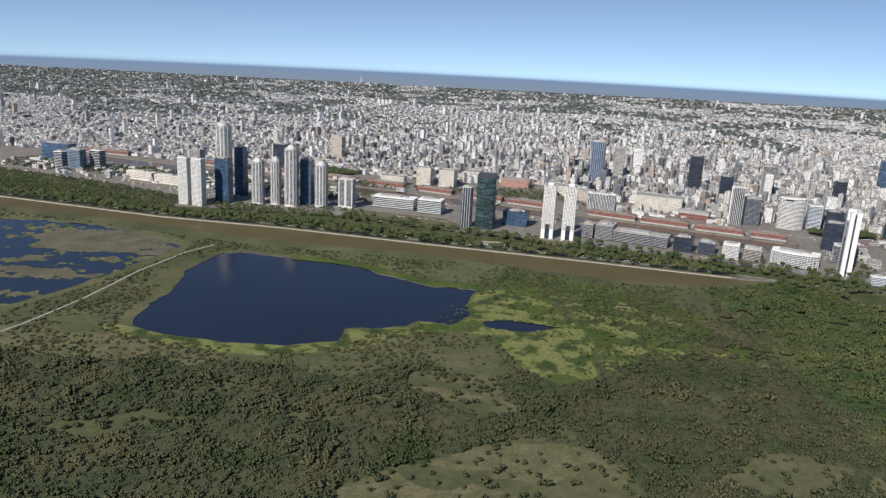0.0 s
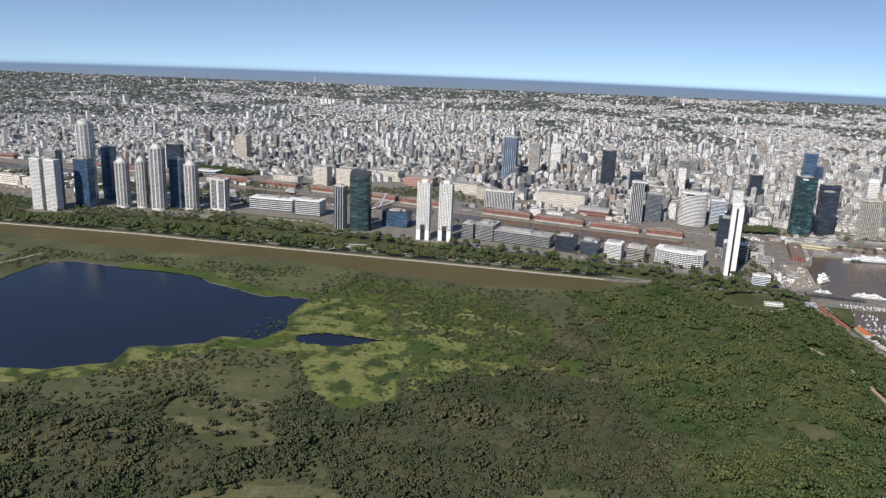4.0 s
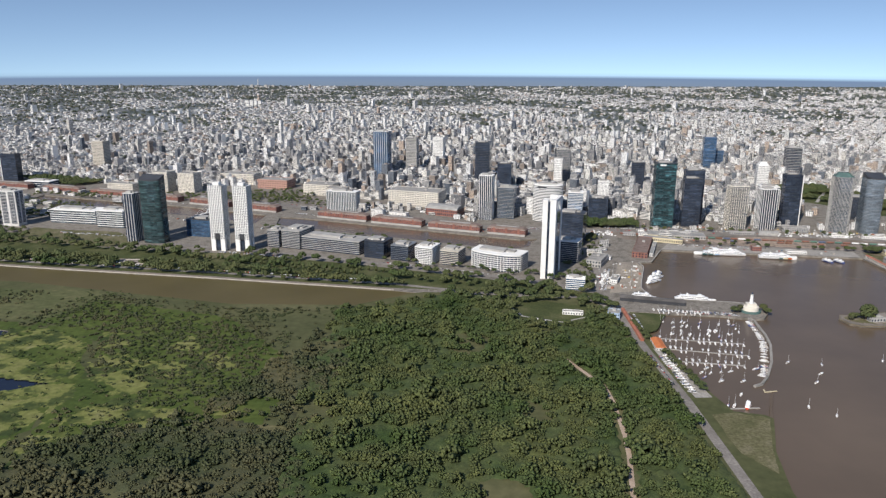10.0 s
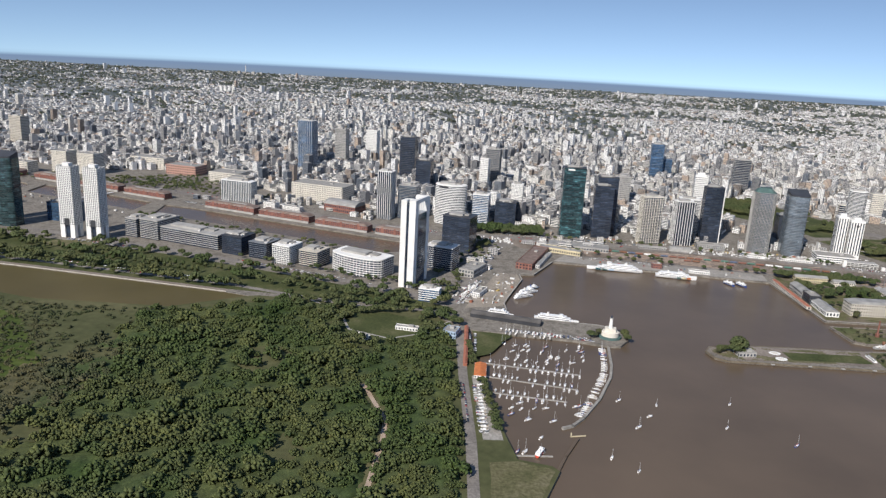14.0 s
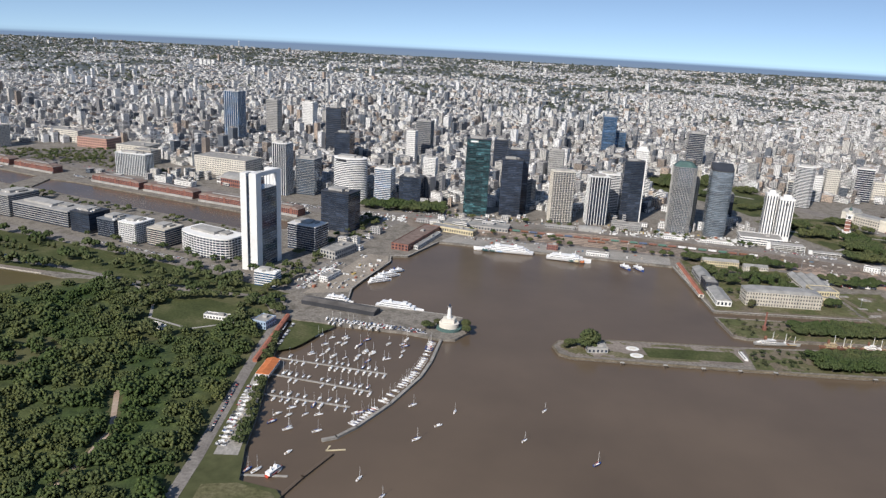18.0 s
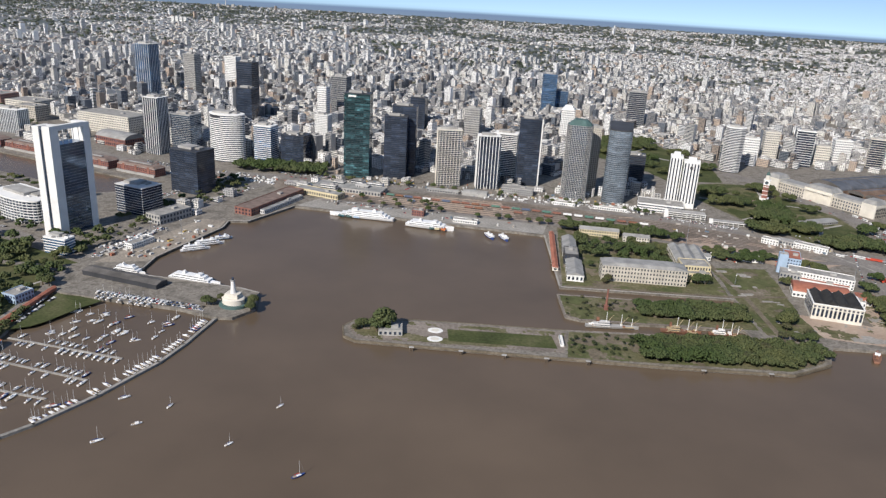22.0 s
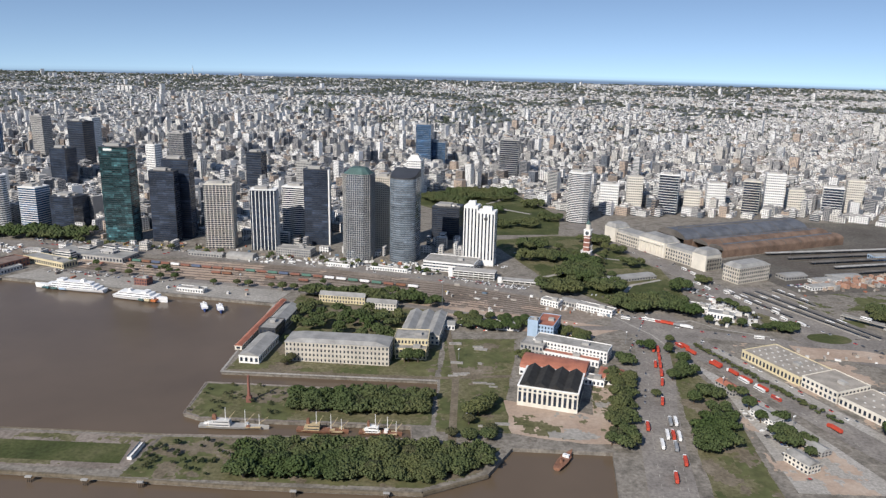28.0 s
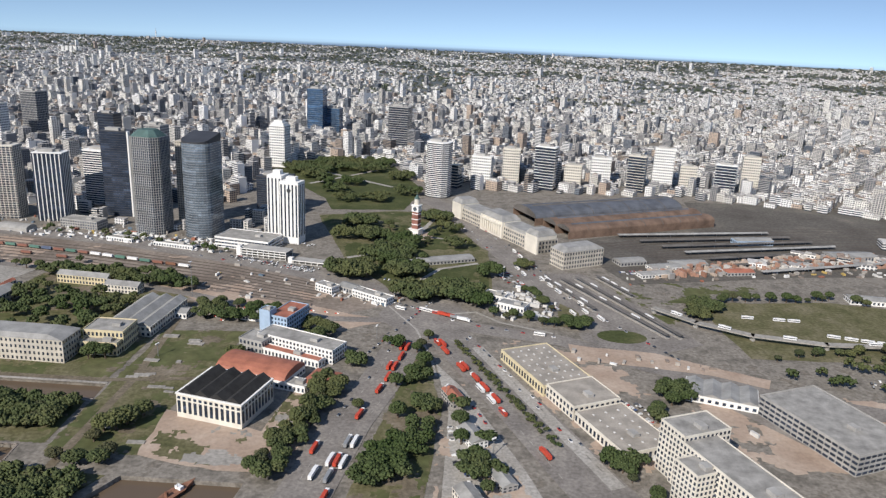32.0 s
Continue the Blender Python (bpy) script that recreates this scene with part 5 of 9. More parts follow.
sheet("junction", [(2108 + 50 * math.cos(t) + 38, 1765 + 45 * math.sin(t)) for t in (math.pi * i / 8 for i in range(16))], 0.46, "asphalt", (), 0, "open road junction", "road")

sheet("bus_apron", [(2262, 1925), (2345, 1935), (2434, 1720), (2385, 1694), (2330, 1760)], 0.34, "asphalt", (), 0, "broad bus apron before the station", "road")
sheet("island_green", wiggle([(2300, 1822), (2318, 1795), (2312, 1752), (2288, 1754)], 2, 9), 0.5, "field", (), 0, "small worn green beside a bus apron", "lawn")
ribbon("island_kerb", [(2140, 1790), (2169, 1772), (2201, 1783), (2227, 1756), (2281, 1732)], 4, 0.52, "paving", "pale pavement round a tree island", "pavement")
ribbon("lane_divider", [(2102, 1795), (2138, 1728), (2155, 1662), (2161, 1623)], 2.2, 0.52, "paving", "narrow pale divider between lanes", "pavement")

# rails of the yards, and pale lines along the avenues
M["track"] = plain("rusty_track", (0.09, 0.07, 0.055), 0.3, 0.3)
for k in range(9):
    ribbon("track", [(1190 + 6 * k, 2050 - 11 * k), (1500, 1990 - 12 * k), (1700, 1955 - 11 * k), (1890, 1905 - 10 * k), (2020, 1850 - 8 * k)], 2.6, 0.3, "track", "rusty railway track", "track")
for k in range(13):
    ribbon("track", [(2395 + 9 * k, 2080 - 12 * k + 9 * k * 0.5), (2700, 2215 - 17 * k), (3000, 2270 - 17 * k), (3600, 2330 - 20 * k)], 2.8, 0.3, "track", "dark railway track", "track")


def dashes(pts, offset, dash=6.0, gap=9.0, width=0.4):
    """Broken lane lines in one mesh."""
    mb = MB()
    for (x0, y0), (x1, y1) in zip(pts, pts[1:]):
        ln = math.hypot(x1 - x0, y1 - y0)
        ux, uy = (x1 - x0) / ln, (y1 - y0) / ln
        for i in range(int(ln / (dash + gap))):
            q = (i + 0.5) * (dash + gap)
            mb.box(x0 + ux * q - uy * offset, y0 + uy * q + ux * offset, 0.4, 0.5, dash, width, math.degrees(math.atan2(uy, ux)))
    tagged(new("lane_line", mb.mesh("lane_line", "paving")), "worn broken lane line", "road marking", "", "structure")


for o in (-12, -6, 8):
    dashes([(2066, 1380), (2078, 1454), (2093, 1537), (2111, 1605), (2128, 1691)], o)
for o in (-16, 16):
    dashes([(2269, 1476), (2237, 1559), (2204, 1637), (2173, 1710)], o)
for o in (-12, -6, 6, 12):
    dashes([(2176, 2250), (2239, 2050), (2285, 1888), (2328, 1762)], o)
for o in (-9, 9):
    dashes([(1190, 2080), (1448, 2040), (1731, 1985), (1899, 1930)], o)

# canal wall, quay copings and marina moles
def wall_along(name, pts, width, z0, z1, mat, label, category, kind="structure"):
    mb = MB()
    for (x0, y0), (x1, y1) in zip(pts, pts[1:]):
        mb.box((x0 + x1) / 2, (y0 + y1) / 2, z0, z1, math.hypot(x1 - x0, y1 - y0) + width * 0.5, width, math.degrees(math.atan2(y1 - y0, x1 - x0)))
    return tagged(new(name, mb.mesh(name, mat)), label, category, "", kind)


wall_along("garden_kerb", GARDEN_RIM, 1.6, 0.3, 0.8, "cream", "low pale kerb round a formal garden", "kerb")
wall_along("balustrade", shifted(PROM[1:], 0, 1.5), 1.2, 0, 1.3, "sand", "pale stone balustrade along a canal", "balustrade")
wall_along("quay_coping", COAST[TURN_AT + 6:TURN_AT + 14], 2.0, -0.1, 0.35, "paving", "pale stone coping of the basin quay", "coping")
wall_along("quay_coping", COAST[TURN_AT + 14:TURN_AT + 17], 2.4, -0.1, 0.4, "paving", "pale stone coping of the ferry quay", "coping")
wall_along("quay_coping", COAST[TURN_AT + 17:TURN_AT + 24], 1.4, -0.1, 0.35, "worn_walk", "pale stone coping of two slips", "coping")
wall_along("quay_coping", COAST[TURN_AT + 23:TURN_AT + 34], 2.0, -2.2, 0.3, "trodden", "rough stone edge of the jetty", "coping")
wall_along("mole", [(1258, 1446), (1246, 1380), (1235, 1340), (1205, 1275), (1175, 1226), (1158, 1206), (1146, 1200)], 3.4, -5, -0.9, "quay", "narrow grey marina mole", "mole")
wall_along("old_jetty", [(1158, 1177), (1138, 1140), (1124, 1110), (1100, 1070)], 3, -5, -1.4, "bark", "dark timber jetty", "jetty")
for a, b in (((1068, 1375), (1196, 1346)), ((1066, 1333), (1183, 1302)), ((1066, 1287), (1163, 1267)), ((1064, 1140), (1124, 1141)), ((1064, 1195), (1078, 1150))):
    wall_along("pontoon", [a, b], 2.6, -3.6, -2.7, "paving", "pale floating pontoon", "pontoon")
wall_along("marker_boom", [(1154, 1192), (1152, 1184), (1169, 1187)], 1.5, -3.5, -2.8, "yellow", "yellow floating boom", "boom")
for x, y in ((1478, 1399), (1530, 1397), (1575, 1393), (1619, 1391), (1662, 1390), (1780, 1384), (1850, 1385)):
    t = thing("mooring_dolphin", x, y - 3, 0, "dark timber mooring dolphin against a quay", "mooring", "mooring dolphins", -3.4)
    for k in range(3):
        part("pile", MB().tube((k * 1.6 - 1.6, 0, -1.5), (k * 1.3 - 1.3, 0.6, 5), 0.5), "bark", t)
    part("cap", MB().box(0, 0.3, 4.6, 5.4, 5, 2.4), "concrete", t)

# floating weed and reeds round the lakes
def ragged(name, poly, cell, far, level, z, mat, label, category, seed, stretch=1.6, holes=(), top=9.0):
    """A broken, uneven carpet over part of a polygon, in one mesh: thick where a slow noise is over a level."""
    xs, ys = [p[0] for p in poly], [p[1] for p in poly]
    nx, ny = int((max(xs) - min(xs)) / cell) + 1, int((max(ys) - min(ys)) / cell) + 1
    rr = np.random.default_rng(int(seed))
    gx, gy = np.meshgrid(np.arange(nx + 1) * cell + min(xs), np.arange(ny + 1) * cell + min(ys))
    jx, jy = gx + rr.uniform(-0.4, 0.4, gx.shape) * cell, gy + rr.uniform(-0.4, 0.4, gy.shape) * cell
    cx, cy = gx[:-1, :-1].ravel() + cell / 2, gy[:-1, :-1].ravel() + cell / 2
    ok = inside(poly, cx, cy)
    for h in holes:
        ok &= ~inside(h, cx, cy)
    at = np.nonzero(ok)[0]
    v = np.array([noise.noise((cx[i] / far / stretch, cy[i] / far, seed)) + 0.55 * noise.noise((cx[i] / far * 2.7 / stretch, cy[i] / far * 2.7, seed + 4)) + 0.3 * noise.noise((cx[i] / far * 7, cy[i] / far * 7, seed + 8)) for i in at])
    at = at[(v > level) & (v < top)]
    r, c = at // nx, at % nx
    a = r * (nx + 1) + c
    f = np.stack([a, a + 1, a + nx + 2, a + nx + 1], 1)
    used, f = np.unique(f, return_inverse=True)
    f = f.reshape(-1, 4)
    vv = np.stack([jx.ravel()[used], jy.ravel()[used], np.full(len(used), z)], 1)
    return tagged(new(name, arrays(name, vv, f, mat)), label, category, "", "stuff")


M["dry_grass"] = ground_mat("dry_marsh_grass", [(0.3, (0.085, 0.086, 0.04)), (0.5, (0.125, 0.118, 0.058)), (0.7, (0.175, 0.158, 0.088))], 0.03, 0.25)
M["marsh"] = ground_mat("marsh_mud", [(0.3, (0.085, 0.08, 0.055)), (0.5, (0.12, 0.11, 0.075)), (0.7, (0.16, 0.145, 0.095))], 0.02, 0.15)
WEST_POOL, BIG_POOL, SMALL_POOL = wiggle(WEST, 14, 25, 2), wiggle(LAKE, 9, 14, 1), wiggle(POND, 5, 10, 3)
ragged("weed_raft", [(-1500, 1150), (-600, 1150), (-600, 1850), (-1500, 1850)], 5, 120, -0.06, -0.6, "algae", "pale green weed on dark water", "water weed", 5.5, 2.2, (), 0.06)
ragged("marsh_raft", [(-1500, 1150), (-600, 1150), (-600, 1850), (-1500, 1850)], 5, 120, 0.0, -0.5, "marsh", "brown marsh plants on dark water", "water weed", 5.5, 2.2)
ribbon("shore_reeds", [(-1400, 1866), (-1143, 1840), (-1059, 1848), (-893, 1818), (-690, 1748), (-596, 1666), (-602, 1585), (-656, 1421), (-688, 1323), (-724, 1250), (-756, 1190), (-900, 1130)], 22, 0.24, "scrub", "pale olive reeds along a shore", "reeds")
ribbon("shore_reeds", [(-340, 1606), (-250, 1592), (-178, 1570), (-100, 1516), (-20, 1462), (76, 1452)], 36, 0.2, "reed", "bright green reeds along a lake", "reeds")
ragged("weed_carpet", grown(ALGAE, -6), 5, 70, -0.75, 0.22, "algae", "light green floating weed", "water weed", 7.5, 1.5, (grown(POND, -3), BIG_POOL))
sheet("weed_bed", wiggle(ALGAE, 13, 12, 7), 0.17, "reed", [wiggle([(75, 1254), (132, 1264), (222, 1236), (152, 1203), (85, 1218)], 4, 10, 3)], 0, "green reeds under floating weed", "water weed", "stuff")
ragged("reed_clump", grown(ALGAE, -4), 5, 46, 0.3, 0.3, "reed", "dark green reeds in floating weed", "reeds", 17.5, 1.8, (grown(POND, -3), BIG_POOL))
ragged("weed_patch", [(210, 960), (270, 1010), (260, 1240), (220, 1420), (330, 1440), (500, 1240), (470, 1080), (330, 980)], 5, 60, 0.06, 0.24, "algae", "broken light green weed in a marsh", "water weed", 9.5, 1.8)
ragged("reed_meadow", [(90, 1450), (240, 1380), (270, 1040), (200, 960), (330, 960), (520, 1080), (540, 1280), (400, 1480), (150, 1580)], 7, 110, -0.25, 0.19, "reed", "green reed meadow", "reeds", 3.5, 1.8)
ragged("reed_meadow", [(-330, 1620), (90, 1470), (200, 1500), (130, 1630), (-50, 1650), (-330, 1690)], 7, 110, -0.1, 0.155, "scrub", "olive reed strip beside a canal", "reeds", 13.5, 2.5)
ragged("grass_clearing", [(-900, 760), (-560, 900), (-300, 1080), (-520, 1130), (-700, 1060), (-1000, 1000)], 7, 100, 0.0, 0.19, "dry_grass", "pale dry grass in a marsh", "marsh", 23.5, 2.0)
sheet("weed_fringe", wiggle([(-560, 1150), (-510, 1140), (-459, 1117), (-341, 1094), (-249, 1092), (-160, 1122), (-156, 1172), (-50, 1204), (-50, 1168), (-120, 1096), (-240, 1050), (-350, 1054), (-470, 1088), (-550, 1118)], 5, 12, 9), 0.3, "algae", (), 0, "light green weed along a lake shore", "water weed", "stuff")
for k, (x, y, a, b) in enumerate(((60, 1000, 60, 20), (-40, 950, 90, 26), (160, 900, 60, 22), (120, 780, 150, 40), (-600, 900, 90, 24), (500, 1100, 50, 16), (-30, 700, 120, 24))):
    blob = wiggle([(x + a * math.cos(t), y + b * math.sin(t)) for t in (math.pi * i / 9 for i in range(18))], 22, 12, 40 + k)
    sheet("marsh_patch", blob, 0.265, "dry_grass", (), 0, "pale open patch in the marsh", "marsh", "stuff")

# worn patches over the waste grounds: greener weeds, bare earth and old paving
for k, (poly, z) in enumerate(((FIELDS, 0.222), ([(1656, 1504), (1672, 1496), (1880, 1491), (1880, 1554), (1656, 1564)], 0.24), ([(1652, 1458), (1880, 1462), (1940, 1455), (1920, 1416), (1876, 1392), (1642, 1396)], 0.24), ([(1664, 1598), (1880, 1590), (1886, 1700), (1880, 1840), (1690, 1850)], 0.24), ([(2096, 1380), (2122, 1560), (2148, 1690), (2166, 1560), (2150, 1380)], 0.3))):
    ragged("green_weeds", poly, 2.4, 30, 0.08, z, "scrub", "low green weeds on waste ground", "weeds", 31.5 + k, 1.2)
    ragged("bare_patch", poly, 2.4, 24, 0.3, z + 0.006 + 0.008 * (k > 0), "trodden", "bare earth showing through weeds", "ground", 41.5 + k, 1.3)
ragged("bare_patch", [(1200, 1990), (1520, 1995), (1873, 1940), (2100, 1797), (2052, 1760), (1896, 1775), (1690, 1862), (1300, 1955)], 4, 60, 0.14, 0.22, "dirt", "pinkish bare earth between tracks", "ground", 51.5, 2.6)
ragged("bare_patch", [(2160, 1400), (2240, 1400), (2180, 1640), (2168, 1600)], 2.6, 26, 0.1, 0.26, "dirt", "bare earth between avenues", "ground", 52.5, 1.0)
ragged("bare_patch", [(2290, 1480), (2480, 1500), (2700, 1500), (2620, 1600), (2360, 1640), (2240, 1720), (2210, 1700)], 3.4, 40, 0.05, 0.2, "dirt", "bare earth round sheds", "ground", 53.5, 1.2)
ragged("green_weeds", [(2200, 1770), (2330, 1770), (2290, 1900), (2400, 1900), (2620, 1960), (2480, 1830), (2420, 1740), (2300, 1790)], 2.2, 30, 0.3, 0.2, "scrub", "dusty verge grass between lots", "weeds", 54.5, 1.4)
ragged("green_weeds", grown(PARK, -4), 3, 40, 0.0, 0.225, "lawn", "mown green grass of a park", "lawn", 61.5, 1.0)
ribbon("park_path", [(2035, 1960), (2090, 2000), (2120, 2070), (2150, 2200)], 7, 0.3, "paving", "pale path across a park", "path")
ribbon("park_path", [(2000, 2100), (2080, 2080), (2120, 2085), (2200, 2060)], 6, 0.33, "paving", "pale path to a clock tower", "path")
ribbon("park_path", [(2120, 1850), (2160, 1930), (2210, 1960)], 6, 0.3, "paving", "pale path across a park", "path")
JETTY = [(1408, 1440), (1416, 1452), (1476, 1460), (1648, 1456), (1638, 1408), (1424, 1414)]
ragged("green_weeds", JETTY, 2.4, 26, 0.12, 0.24, "field", "weeds breaking through jetty concrete", "weeds", 71.5, 1.8)
YARD = [(1955, 1484), (1952, 1540), (2030, 1518), (2040, 1590), (2064, 1588), (2058, 1500), (2044, 1470), (1990, 1474)]
ragged("green_weeds", YARD, 2.4, 24, 0.22, 0.262, "field", "dry weeds at a yard", "weeds", 72.5, 1.2)
ragged("worn_paving", YARD, 2.4, 30, 0.26, 0.275, "quay", "broken concrete in a yard", "ground", 73.5, 1.2)

M["tanroof"] = plain("dusty_tan_roof", (0.33, 0.3, 0.26), 0.25, 0.08, 0.85)

# ---- low buildings ----
def windows(t, w, d, h, floors, bay, glass="glass", size=(0.5, 0.55), z0=0.0, sides=True):
    """A row of windows a storey, proud by a hand of the walls that they sit in."""
    poly = plan("rect", w, d)
    fl = (h - z0) / floors
    mb = MB()
    for px, py, r, ln in along(poly, bay, 0.0):
        if sides or abs(math.sin(radians(r))) < 0.5:
            mb.pane(px, py, 0, fl * size[1], ln * size[0], 0.24, r)
    me = mb.mesh("glazing", glass)
    for i in range(floors):
        tagged(part("glazing", me, None, t, "", pose(0, 0, z0 + fl * i + fl * 0.25)), kind="stuff")


def block(name, label, x, y, w, d, h, rot, wall, floors=3, bay=4.0, roof="flat", roofmat="flatroof", category="building", size=(0.5, 0.55), rise_by=4.0):
    """A low building by its middle: walls, rows of windows, cornice, and a flat, gabled, barrel or hipped roof."""
    t = thing(name, x, y, rot, label, category)
    part("body", MB().box(0, 0, 0, h, w, d), wall, t)
    if floors:
        windows(t, w, d, h, floors, bay, "glass", size)
    if roof == "flat":
        part("roof", MB().box(0, 0, h, h + 0.3, w - 1.2, d - 1.2), roofmat, t)
        for name2, mb in (("parapet", MB().box(0, -d / 2 + 0.3, h, h + 1.1, w + 0.3, 0.6)), ("parapet", MB().box(0, d / 2 - 0.3, h, h + 1.1, w + 0.3, 0.6)),
                          ("parapet", MB().box(-w / 2 + 0.3, 0, h, h + 1.1, 0.6, d)), ("parapet", MB().box(w / 2 - 0.3, 0, h, h + 1.1, 0.6, d))):
            part(name2, mb, wall, t)
        part("roof_hut", MB().box(w * 0.18, 0, h + 0.3, h + 3.2, min(8, w * 0.3), min(6, d * 0.4)), "concrete", t)
    elif roof == "gable":
        part("roof", MB().gable(0, 0, h, h + rise_by, w, d), roofmat, t)
    elif roof == "vault":
        part("roof", MB().vault(0, 0, h, rise_by, w, d), roofmat, t)
    elif roof == "hip":
        part("roof", MB().box(0, 0, h, h + rise_by, w + 1, d + 1, 0, 0.72), roofmat, t)
    elif roof == "teeth":
        n = max(2, round(w / 14))
        for k in range(n):
            part("roof_bay", MB().gable(0, 0, 0, rise_by, d, w / n, 90, 0.0), roofmat, t, "", pose(-w / 2 + w / n * (k + 0.5), 0, h))
    if roof != "flat":
        part("cornice", MB().box(0, 0, h - 0.5, h, w + 0.8, d + 0.8), wall, t)
    return t


# brick warehouses along the docks
def warehouse(x0, y0, x1, y1):
    w, rot = math.hypot(x1 - x0, y1 - y0), math.degrees(math.atan2(y1 - y0, x1 - x0))
    d = 26.0
    x, y = (x0 + x1) / 2 - math.sin(radians(rot)) * d / 2, (y0 + y1) / 2 + math.cos(radians(rot)) * d / 2
    t = thing("brick_warehouse", x, y, rot, "long red brick dock warehouse with a grey roof", "warehouse", "dock warehouses")
    part("body", MB().box(0, 0, 0, 15, w, d), "brick", t)
    part("arcade", MB().box(0, -d / 2 - 1.5, 0, 4.2, w, 3), "concrete", t, "grey ground-floor arcade")
    part("eaves_band", MB().box(0, 0, 14.6, 15.2, w + 0.8, d + 0.8), "concrete", t)
    part("roof", MB().box(0, 0, 15.2, 18.6, w, d, 0, 0.86), "brickroof", t)
    part("roof_plant", MB().box(0, 0, 18.6, 20, w * 0.6, 5), "greyroof", t)
    windows(t, w, d, 14.5, 3, 5.0, "glass", (0.42, 0.5), 3.4)
    for k in (-0.33, 0.0, 0.33):
        part("stair_bay", MB().box(w * k, -d / 2, 4, 16.5, 5, 1.4), "brick", t)


for a in ((450, 2252, 582, 2190), (596, 2182, 723, 2125), (740, 2112, 863, 2060), (882, 2056, 968, 2018), (205, 2372, 330, 2312), (60, 2445, 185, 2385), (-100, 2520, 20, 2465), (-285, 2596, -150, 2540), (-460, 2668, -325, 2614), (-700, 2756, -520, 2694), (-960, 2842, -760, 2778), (-1500, 3020, -1300, 2966)):
    warehouse(*a)

